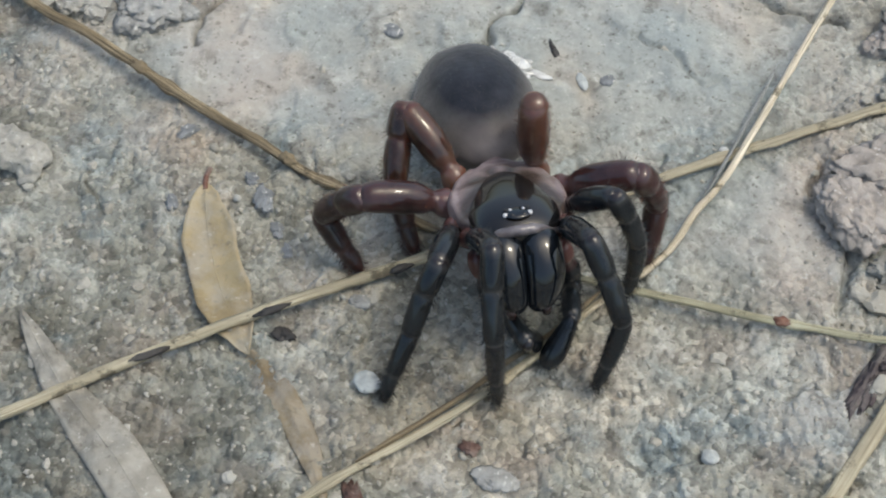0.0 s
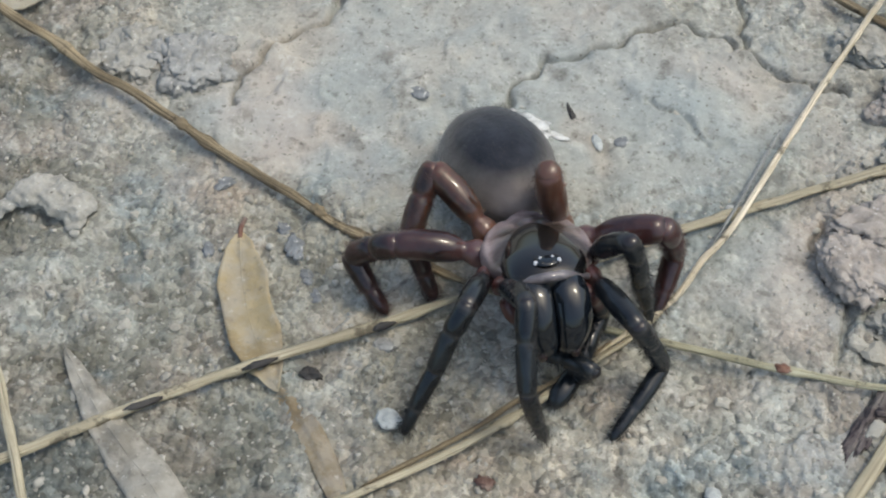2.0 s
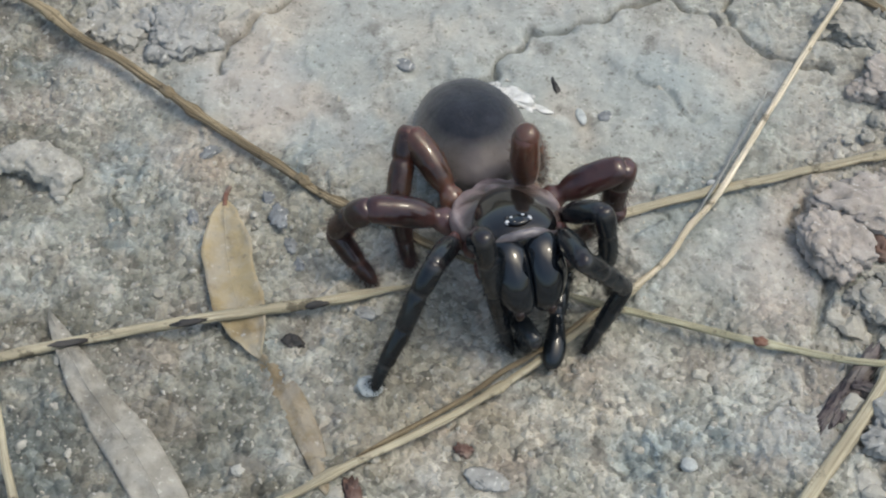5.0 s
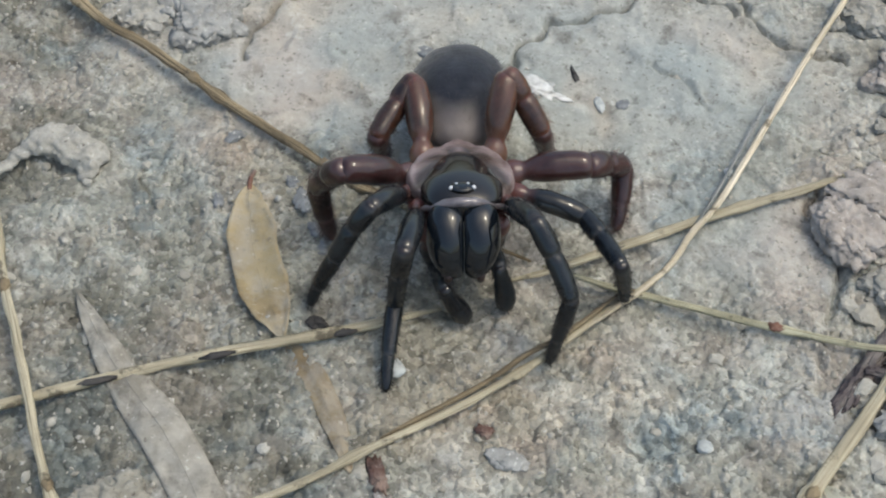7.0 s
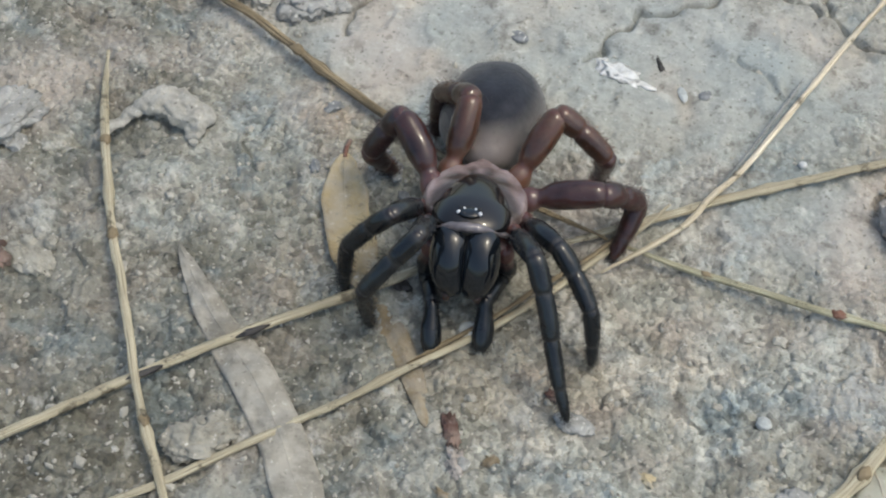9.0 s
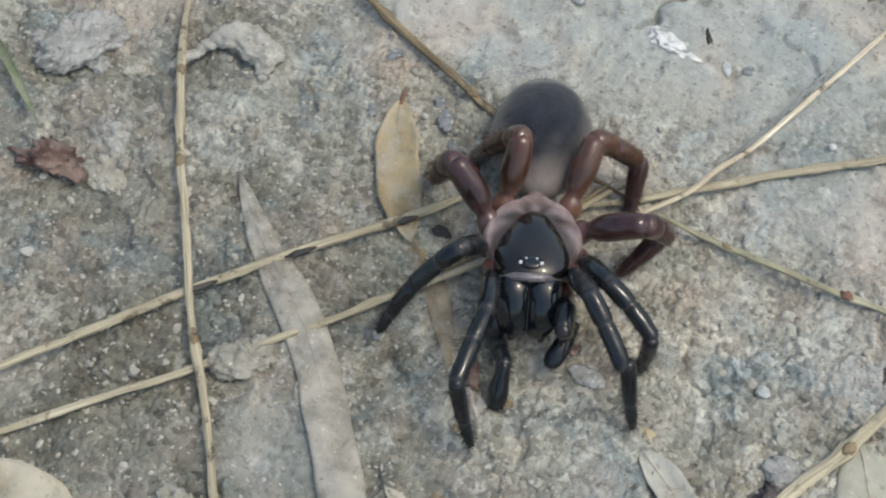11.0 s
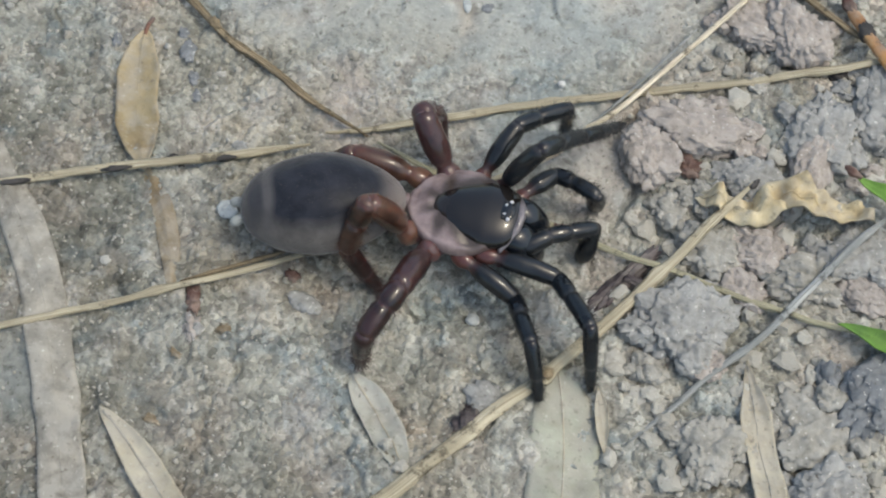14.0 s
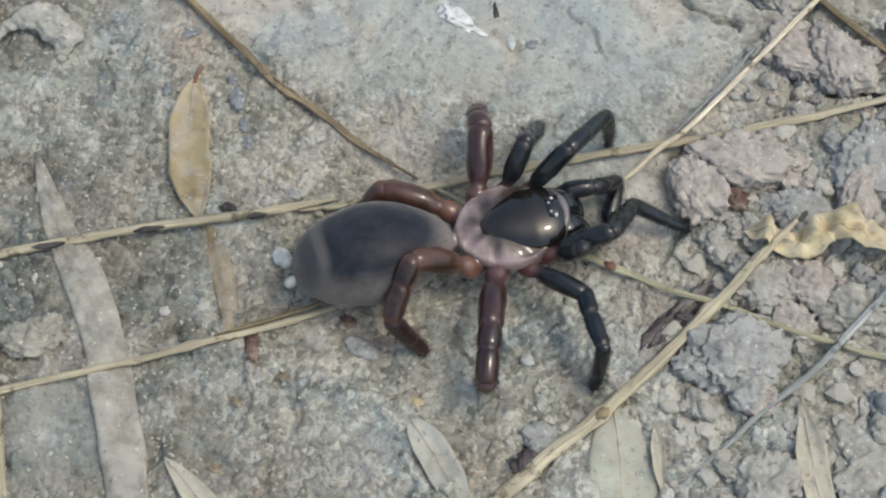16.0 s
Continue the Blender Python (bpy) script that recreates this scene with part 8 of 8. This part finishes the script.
    walk(femur, [
        (0, pose(0.0082, 0.0027, -0.0013, 139.5, 62.1, 153.5)), (0.5, pose(0.0082, 0.0027, -0.0013, 133.2, 61.9, 146.4)),
        (1, pose(0.0082, 0.0027, -0.0013, 134.0, 50.0, 147.4)), (1.5, pose(0.0082, 0.0027, -0.0013, 133.5, 58.1, 146.8)),
        (2, pose(0.0082, 0.0027, -0.0013, 134.8, 51.0, 148.3)), (2.5, pose(0.0082, 0.0027, -0.0013, 132.7, 59.7, 145.7)),
        (3, pose(0.0082, 0.0027, -0.0013, 129.5, 54.2, 142.0)), (3.5, pose(0.0082, 0.0027, -0.0013, 137.5, 30.9, 153.5)),
        (4, pose(0.0082, 0.0027, -0.0013, 138.8, 35.5, 155.9)), (4.5, pose(0.0082, 0.0027, -0.0013, 137.6, 41.6, 154.0)),
        (5.733, pose(0.0082, 0.0027, -0.0013, 151.7, 48.4, 173.7)), (7, pose(0.0082, 0.0027, -0.0013, 169.8, 51.0, -162.7)),
        (7.5, pose(0.0082, 0.0027, -0.0013, 127.9, 71.0, 150.7)), (8, pose(0.0082, 0.0027, -0.0013, 144.0, 44.9, 169.2)),
        (8.5, pose(0.0082, 0.0027, -0.0013, 163.8, 44.9, -163.0)), (9, pose(0.0082, 0.0027, -0.0013, 150.1, 57.7, 179.6)),
        (9.833, pose(0.0082, 0.0027, -0.0013, -28.8, 70.7, 0.6)), (10.667, pose(0.0082, 0.0027, -0.0013, -29.2, 19.2, 0.0)),
        (11.5, pose(0.0082, 0.0027, -0.0013, -29.2, -32.4, -0.2)), (11.667, pose(0.0082, 0.0027, -0.0013, -28.6, -13.9, -1.7)),
        (11.833, pose(0.0082, 0.0027, -0.0013, -28.5, 4.5, -2.9)), (12, pose(0.0082, 0.0027, -0.0013, -28.8, 23.0, -4.2)),
        (12.5, pose(0.0082, 0.0027, -0.0013, -26.7, 17.4, 1.9)), (13, pose(0.0082, 0.0027, -0.0013, -15.7, 24.5, 32.0)),
        (13.5, pose(0.0082, 0.0027, -0.0013, -20.5, 27.3, 20.9)), (14, pose(0.0082, 0.0027, -0.0013, -12.1, 2.9, 51.9)),
        (14.267, pose(0.0082, 0.0027, -0.0013, -11.6, -6.3, 35.8)), (14.5, pose(0.0082, 0.0027, -0.0013, -8.5, -15.0, 19.2)),
        (15, pose(0.0082, 0.0027, -0.0013, -12.0, -23.6, 29.7)), (15.5, pose(0.0082, 0.0027, -0.0013, -5.4, -18.8, 11.7)),
        (16, pose(0.0082, 0.0027, -0.0013, -0.5, -11.0, -7.1)),
    ])
    walk(tibia, [
        (0, pose(0.0044, 0, 0, 121.0, -57.2, -135.8)), (0.5, pose(0.0044, 0, 0, 99.3, -63.9, -111.0)),
        (1, pose(0.0044, 0, 0, 91.0, -50.5, -101.2)), (1.5, pose(0.0044, 0, 0, 87.1, -50.5, -96.1)),
        (2, pose(0.0044, 0, 0, 91.6, -38.3, -102.5)), (2.5, pose(0.0044, 0, 0, 135.5, -48.0, -163.4)),
        (3, pose(0.0044, 0, 0, 107.4, -61.3, -129.5)), (3.5, pose(0.0044, 0, 0, 124.3, -58.4, -148.9)),
        (4, pose(0.0044, 0, 0, 131.2, -37.6, -158.2)), (4.5, pose(0.0044, 0, 0, 96.2, -39.1, -104.2)),
        (5.733, pose(0.0044, 0, 0, 114.2, -43.8, -131.2)), (7, pose(0.0044, 0, 0, 133.5, -41.6, -159.3)),
        (7.5, pose(0.0044, 0, 0, 119.9, -58.0, -141.7)), (8, pose(0.0044, 0, 0, 113.5, -50.4, -133.9)),
        (8.5, pose(0.0044, 0, 0, 93.1, -48.1, -107.2)), (9, pose(0.0044, 0, 0, 109.6, -34.4, -131.7)),
        (9.833, pose(0.0044, 0, 0, 124.3, -13.2, -166.6)), (10.667, pose(0.0044, 0, 0, 124.6, 11.9, 164.5)),
        (11.5, pose(0.0044, 0, 0, 110.7, 33.6, 130.1)), (11.667, pose(0.0044, 0, 0, 111.5, -23.4, 138.0)),
        (11.833, pose(0.0044, 0, 0, 80.6, -78.5, 172.9)), (12, pose(0.0044, 0, 0, -51.2, -41.1, -51.4)),
        (12.5, pose(0.0044, 0, 0, -46.4, -26.6, -60.0)), (13, pose(0.0044, 0, 0, -30.8, -32.9, -90.8)),
        (13.5, pose(0.0044, 0, 0, -30.1, -15.5, -92.4)), (14, pose(0.0044, 0, 0, -31.8, 4.6, -75.6)),
        (14.267, pose(0.0044, 0, 0, -22.5, 46.4, -55.6)), (14.5, pose(0.0044, 0, 0, 53.7, 70.0, 28.6)),
        (15, pose(0.0044, 0, 0, 54.4, 56.5, 29.3)), (15.5, pose(0.0044, 0, 0, 69.9, 45.3, 49.2)),
        (16, pose(0.0044, 0, 0, 63.2, 48.1, 39.9)),
    ])
    walk(tarsus, [
        (0, pose(0.00285, -0.00151, 0.00336, 10.6, -16.5, -52.3)), (0.5, pose(0.00377, -0.00164, 0.00359, 14.0, -7.0, -68.7)),
        (1, pose(0.00391, -0.0025, 0.00309, 19.0, -15.5, -94.1)), (1.5, pose(0.00413, -0.00253, 0.00309, 18.5, -8.0, -91.5)),
        (2, pose(0.00372, -0.00306, 0.00248, 20.4, -25.8, -97.9)), (2.5, pose(0.00183, -0.00077, 0.00297, -5.7, -15.4, -31.4)),
        (3, pose(0.00318, -0.00148, 0.00351, 5.6, -9.1, -81.5)), (3.5, pose(0.0026, -0.00108, 0.00341, 8.9, -24.7, -92.5)),
        (4, pose(0.00146, -0.00118, 0.00244, -10.8, -17.9, -41.5)), (4.5, pose(0.00364, -0.00301, 0.00252, 22.1, -39.1, -104.2)),
        (5.733, pose(0.0025, -0.00217, 0.00277, -19.4, -53.0, -49.0)), (7, pose(0.0016, -0.00106, 0.00266, -58.5, -36.8, 3.9)),
        (7.5, pose(0.00274, -0.00131, 0.00339, -40.2, -8.5, -40.2)), (8, pose(0.00263, -0.00184, 0.00308, -22.1, -39.0, -81.9)),
        (8.5, pose(0.00361, -0.00255, 0.00298, -4.5, -48.1, -107.2)), (9, pose(0.00221, -0.00246, 0.00226, -54.2, -49.9, -44.1)),
        (9.833, pose(0.00061, -0.0009, 0.00091, -61.1, -7.3, -30.6)), (10.667, pose(0.00063, 0.00105, -0.00083, -58.3, 35.5, -20.0)),
        (11.5, pose(0.00225, 0.00255, -0.00221, -20.5, 74.5, 23.0)), (11.667, pose(0.00167, 0.00246, 0.00159, -9.9, 79.9, 33.9)),
        (11.833, pose(0.00361, 0.0001, 0.00392, 19.9, 84.2, 64.0)), (12, pose(0.00628, -0.00235, 0.00263, 80.7, 84.2, 124.9)),
        (12.5, pose(0.00619, -0.0031, 0.00179, -53.4, 74.1, -9.7)), (13, pose(0.00435, -0.00336, 0.00217, -73.7, 75.3, -30.7)),
        (13.5, pose(0.00424, -0.00385, 0.00107, 10.4, 65.7, 56.5)), (14, pose(0.00539, -0.00386, -0.00032, 10.9, 60.1, 57.1)),
        (14.267, pose(0.00596, -0.00228, -0.0029, 151.9, 58.1, -156.7)), (14.5, pose(0.0056, 0.00065, -0.00376, 161.0, 0.7, -140.6)),
        (15, pose(0.00633, 0.00108, -0.00333, 159.8, 22.9, -145.9)), (15.5, pose(0.00624, 0.00213, -0.00284, 161.1, 18.7, -142.3)),
        (16, pose(0.00645, 0.00171, -0.00298, 168.8, 12.3, -114.1)),
    ])
    femur, tibia, tarsus = limbs["palp", -1]
    walk(femur, [
        (0, pose(0.0082, -0.0027, -0.0013, 124.5, 71.6, 105.5)), (0.5, pose(0.0082, -0.0027, -0.0013, 107.0, 56.4, 86.3)),
        (1, pose(0.0082, -0.0027, -0.0013, 114.0, 60.5, 94.5)), (1.5, pose(0.0082, -0.0027, -0.0013, 105.8, 61.0, 85.1)),
        (2, pose(0.0082, -0.0027, -0.0013, 101.2, 62.0, 79.9)), (2.5, pose(0.0082, -0.0027, -0.0013, 110.8, 57.2, 91.0)),
        (3, pose(0.0082, -0.0027, -0.0013, 109.2, 49.7, 89.0)), (3.5, pose(0.0082, -0.0027, -0.0013, 111.1, 43.9, 91.7)),
        (4, pose(0.0082, -0.0027, -0.0013, 107.4, 57.2, 86.9)), (4.5, pose(0.0082, -0.0027, -0.0013, 127.2, 64.1, 109.5)),
        (7, pose(0.0082, -0.0027, -0.0013, 160.7, 68.8, 145.8)), (7.5, pose(0.0082, -0.0027, -0.0013, -167.7, 73.9, 179.0)),
        (8, pose(0.0082, -0.0027, -0.0013, -157.1, 63.4, -169.6)), (8.5, pose(0.0082, -0.0027, -0.0013, -162.0, 69.0, -174.9)),
        (9, pose(0.0082, -0.0027, -0.0013, -152.5, 67.4, -164.8)), (10.267, pose(0.0082, -0.0027, -0.0013, 23.0, 71.5, 11.0)),
        (11.5, pose(0.0082, -0.0027, -0.0013, 24.5, 30.4, 12.9)), (11.733, pose(0.0082, -0.0027, -0.0013, 26.1, 2.1, 18.4)),
        (12, pose(0.0082, -0.0027, -0.0013, 25.0, -26.3, 23.7)), (12.5, pose(0.0082, -0.0027, -0.0013, 22.3, 1.2, 35.8)),
        (13, pose(0.0082, -0.0027, -0.0013, 22.7, -6.7, 26.2)), (13.5, pose(0.0082, -0.0027, -0.0013, 23.8, 36.2, 30.1)),
        (13.733, pose(0.0082, -0.0027, -0.0013, 24.7, 10.5, 32.4)), (14, pose(0.0082, -0.0027, -0.0013, 24.6, -15.2, 34.3)),
        (14.5, pose(0.0082, -0.0027, -0.0013, 28.0, -15.1, 21.5)), (14.733, pose(0.0082, -0.0027, -0.0013, 43.1, -46.7, -6.5)),
        (15, pose(0.0082, -0.0027, -0.0013, 97.8, -60.1, -71.7)), (15.5, pose(0.0082, -0.0027, -0.0013, 54.5, -53.2, -20.9)),
        (16, pose(0.0082, -0.0027, -0.0013, 88.8, -60.9, -61.2)),
    ])
    walk(tibia, [
        (0, pose(0.0044, 0, 0, -101.8, -57.2, 84.6)), (0.5, pose(0.0044, 0, 0, -59.2, -47.4, 32.3)),
        (1, pose(0.0044, 0, 0, -75.5, -25.2, 59.0)), (1.5, pose(0.0044, 0, 0, -76.8, -31.0, 61.9)),
        (2, pose(0.0044, 0, 0, -75.8, -23.2, 59.5)), (2.5, pose(0.0044, 0, 0, -87.4, -59.6, 76.2)),
        (3, pose(0.0044, 0, 0, -61.9, -60.3, 46.9)), (3.5, pose(0.0044, 0, 0, -51.9, -70.6, 36.0)),
        (4, pose(0.0044, 0, 0, -47.8, -64.4, 31.5)), (4.5, pose(0.0044, 0, 0, -69.2, -63.5, 55.2)),
        (7, pose(0.0044, 0, 0, -139.6, -57.0, 133.4)), (7.5, pose(0.0044, 0, 0, -156.6, -56.4, 153.6)),
        (8, pose(0.0044, 0, 0, -149.2, -48.7, 144.3)), (8.5, pose(0.0044, 0, 0, -155.2, -44.1, 152.6)),
        (9, pose(0.0044, 0, 0, -143.8, -53.0, 137.5)), (10.267, pose(0.0044, 0, 0, -96.8, -65.3, 84.0)),
        (11.5, pose(0.0044, 0, 0, -50.9, -52.4, 31.7)), (11.733, pose(0.0044, 0, 0, -16.4, -26.4, -19.3)),
        (12, pose(0.0044, 0, 0, -12.0, 10.0, -48.1)), (12.5, pose(0.0044, 0, 0, -15.4, -38.1, -35.1)),
        (13, pose(0.0044, 0, 0, -10.7, -20.8, -44.6)), (13.5, pose(0.0044, 0, 0, 50.6, -59.2, -126.7)),
        (13.733, pose(0.0044, 0, 0, -8.2, -25.8, -49.5)), (14, pose(0.0044, 0, 0, -8.0, 26.4, -15.7)),
        (14.5, pose(0.0044, 0, 0, -0.9, 22.9, 1.2)), (14.733, pose(0.0044, 0, 0, -46.0, 66.8, -56.1)),
        (15, pose(0.0044, 0, 0, -129.4, 39.0, -150.7)), (15.5, pose(0.0044, 0, 0, -153.8, 63.2, 178.9)),
        (16, pose(0.0044, 0, 0, -141.4, 42.2, -165.8)),
    ])
    walk(tarsus, [
        (0, pose(0.0046, 0.00216, 0.00336, 0.2, 42.7, -15.0)), (0.5, pose(0.00669, 0.00145, 0.00294, -34.0, 55.5, -59.1)),
        (1, pose(0.00627, 0.0031, 0.0017, -34.3, 37.1, -59.5)), (1.5, pose(0.00601, 0.00303, 0.00206, -32.5, 37.1, -56.6)),
        (2, pose(0.00626, 0.00317, 0.00158, -36.3, 37.4, -62.7)), (2.5, pose(0.00488, 0.00197, 0.00345, -21.2, 34.5, -37.4)),
        (3, pose(0.00575, 0.00145, 0.00347, -29.5, 43.1, -50.6)), (3.5, pose(0.00548, 0.00078, 0.00377, -23.9, 27.4, -40.9)),
        (4, pose(0.00587, 0.0009, 0.00361, -29.3, 48.0, -49.7)), (4.5, pose(0.00542, 0.00146, 0.00358, -24.6, 47.2, -43.3)),
        (7, pose(0.0029, 0.00158, 0.00335, 1.5, 1.3, 11.5)), (7.5, pose(0.00242, 0.00098, 0.00333, 0.6, -9.6, 23.2)),
        (8, pose(0.00225, 0.00154, 0.003, -1.8, -25.0, 31.3)), (8.5, pose(0.00185, 0.00132, 0.00278, 1.6, -15.3, 21.5)),
        (9, pose(0.00263, 0.00163, 0.0032, -1.9, -47.6, 27.9)), (10.267, pose(0.00457, 0.00166, 0.00363, 14.1, -6.7, -4.3)),
        (11.5, pose(0.00648, 0.00128, 0.00317, 6.8, 35.9, -30.6)), (11.733, pose(0.00778, -0.00119, 0.00178, -19.3, 61.4, -64.2)),
        (12, pose(0.00703, -0.00293, -0.00069, -86.8, 62.3, -138.5)), (12.5, pose(0.00698, -0.00181, 0.00247, -32.0, 70.3, -79.6)),
        (13, pose(0.00706, -0.00263, 0.00142, -103.8, 77.4, -153.4)), (13.5, pose(0.00318, -0.00164, 0.00344, 40.7, 59.0, -6.9)),
        (13.733, pose(0.00674, -0.00274, 0.00174, -46.3, 70.6, -99.4)), (14, pose(0.00785, -0.00097, -0.00178, -83.5, 40.9, -142.3)),
        (14.5, pose(0.00808, 0.00007, -0.00156, -77.8, 37.4, -133.4)), (14.733, pose(0.00528, -0.00131, -0.00368, -84.2, 24.5, -145.7)),
        (15, pose(0.00169, -0.00152, -0.00252, -87.2, 10.9, -155.6)), (15.5, pose(0.0026, 0.00003, -0.00357, -104.5, 63.2, 178.9)),
        (16, pose(0.00152, -0.00073, -0.00268, -92.2, 42.2, -165.8)),
    ])
    walk(stalk_a, [
        (0, pose(0.00931, 0.00638, 0, 0.0, 0.0, -1.2)), (1.5, pose(0.00931, 0.00638, 0, 0.0, 0.0, -1.2)),
        (3.5, pose(0.01036, 0.00689, 0, 0.0, 0.0, -1.5)), (3.6, pose(0.01037, 0.00692, 0, 0.0, 0.0, -1.9)),
        (3.9, pose(0.01039, 0.00703, 0, 0.0, 0.0, -3.1)), (4, pose(0.0104, 0.00707, 0, 0.0, 0.0, -3.5)),
        (4.5, pose(0.01043, 0.00725, 0, 0.0, 0.0, -5.6)), (7, pose(0.01034, 0.00353, 0, 0.0, 0.0, -0.4)),
        (8, pose(0.00805, 0.00268, 0, 0.0, 0.0, -1.1)), (8.5, pose(0.00744, 0.00347, 0, 0.0, 0.0, -0.6)),
        (9, pose(0.00684, 0.00425, 0, 0.0, 0.0, -0.2)), (11.5, pose(0.00962, 0.00472, 0, 0.0, 0.0, -0.9)),
        (12, pose(0.0106, 0.00528, 0, 0.0, 0.0, -0.7)), (12.5, pose(0.0094, 0.0048, 0, 0.0, 0.0, -0.5)),
        (13, pose(0.00894, 0.00474, 0, 0.0, 0.0, -1.4)), (14, pose(0.00911, 0.00498, 0, 0.0, 0.0, -1.2)),
        (15, pose(0.00552, 0.0013, 0, 0.0, 0.0, 2.0)), (16, pose(0.00307, 0.00084, 0, 0.0, 0.0, 0.2)),
    ])
    walk(lower_a, [
        (0, pose(-0.00161, 0.00162, 0, 0.0, 0.0, 8.1)), (1.5, pose(-0.00349, 0.00095, 0, 0.0, 0.0, 8.3)),
        (3.5, pose(-0.00704, -0.00051, 0, 0.0, 0.0, 8.8)), (3.6, pose(-0.00705, -0.00059, 0, 0.0, 0.0, 9.2)),
        (3.9, pose(-0.00445, -0.00286, 0, 0.0, 0.0, 0.4)), (4, pose(-0.00444, -0.00292, 0, 0.0, 0.0, 0.8)),
        (4.5, pose(-0.00511, -0.00371, 0, 0.0, 0.0, 2.3)), (7, pose(-0.00611, -0.0028, 0, 0.0, 0.0, 0.5)),
        (8, pose(-0.00792, -0.00344, 0, 0.0, 0.0, 1.0)), (8.5, pose(-0.01188, 0.00036, 0, 0.0, 0.0, 12.2)),
        (9, pose(-0.01199, -0.00054, 0, 0.0, 0.0, 15.3)), (11.5, pose(-0.01537, 0.00098, 0, 0.0, 0.0, 19.1)),
        (12, pose(-0.01216, -0.00104, 0, 0.0, 0.0, 12.8)), (12.5, pose(-0.00875, -0.00092, 0, 0.0, 0.0, 10.0)),
        (13, pose(-0.00676, -0.00092, 0, 0.0, 0.0, 8.6)), (14, pose(-0.00432, -0.00119, 0, 0.0, 0.0, 6.5)),
        (15, pose(-0.00274, 0.0015, 0, 0.0, 0.0, 4.7)), (16, pose(0.00009, 0.00172, 0, 0.0, 0.0, 4.9)),
    ])
    walk(stalk_b, [
        (0, pose(0.00079, 0.00277, 0, 0.0, 0.0, 5.4)), (1.5, pose(0.00148, 0.00275, 0, 0.0, 0.0, 1.5)),
        (3.5, pose(0.00131, 0.00295, 0, 0.0, 0.0, 4.3)), (7, pose(0.00141, 0.00264, 0, 0.0, 0.0, 4.2)),
        (8, pose(-0.00179, 0.0055, 0, 0.0, 0.0, 7.9)), (9, pose(-0.00474, 0.00567, 0, 0.0, 0.0, 9.2)),
        (11.5, pose(-0.00859, 0.00676, 0, 0.0, 0.0, 9.1)), (12, pose(-0.00522, 0.00697, 0, 0.0, 0.0, 7.2)),
        (12.5, pose(-0.00488, 0.00686, 0, 0.0, 0.0, 7.2)), (12.8, pose(-0.00114, 0.0031, 0, 0.0, 0.0, 3.6)),
        (13, pose(0.00134, 0.00058, 0, 0.0, 0.0, 1.1)), (14, pose(0.00133, 0.00075, 0, 0.0, 0.0, 1.5)),
        (15, pose(0.00176, 0.00012, 0, 0.0, 0.0, -0.2)), (16, pose(0.00013, -0.00033, 0, 0.0, 0.0, 0.0)),
    ])
    walk(upper_b, [
        (0, pose(-0.00868, -0.00611, 0, 0.0, 0.0, -4.2)), (1.5, pose(-0.00913, -0.00641, 0, 0.0, 0.0, -0.7)),
        (3.5, pose(-0.00776, -0.00481, 0, 0.0, 0.0, -2.0)), (7, pose(-0.00991, -0.00752, 0, 0.0, 0.0, -1.0)),
        (8, pose(-0.00903, -0.00661, 0, 0.0, 0.0, -4.7)), (9, pose(-0.00817, -0.00672, 0, 0.0, 0.0, -8.8)),
        (11.5, pose(-0.00546, -0.00637, 0, 0.0, 0.0, -12.5)), (12, pose(-0.00485, -0.00585, 0, 0.0, 0.0, -9.7)),
        (12.5, pose(-0.00412, -0.00571, 0, 0.0, 0.0, -7.8)), (12.8, pose(-0.00211, -0.00463, 0, 0.0, 0.0, -4.3)),
        (13, pose(-0.00241, -0.00294, 0, 0.0, 0.0, -0.3)), (14, pose(-0.00312, -0.00233, 0, 0.0, 0.0, -3.9)),
        (15, pose(-0.00354, -0.0031, 0, 0.0, 0.0, 0.3)), (16, pose(-0.00005, -0.00013, 0, 0.0, 0.0, -0.7)),
    ])


motions()
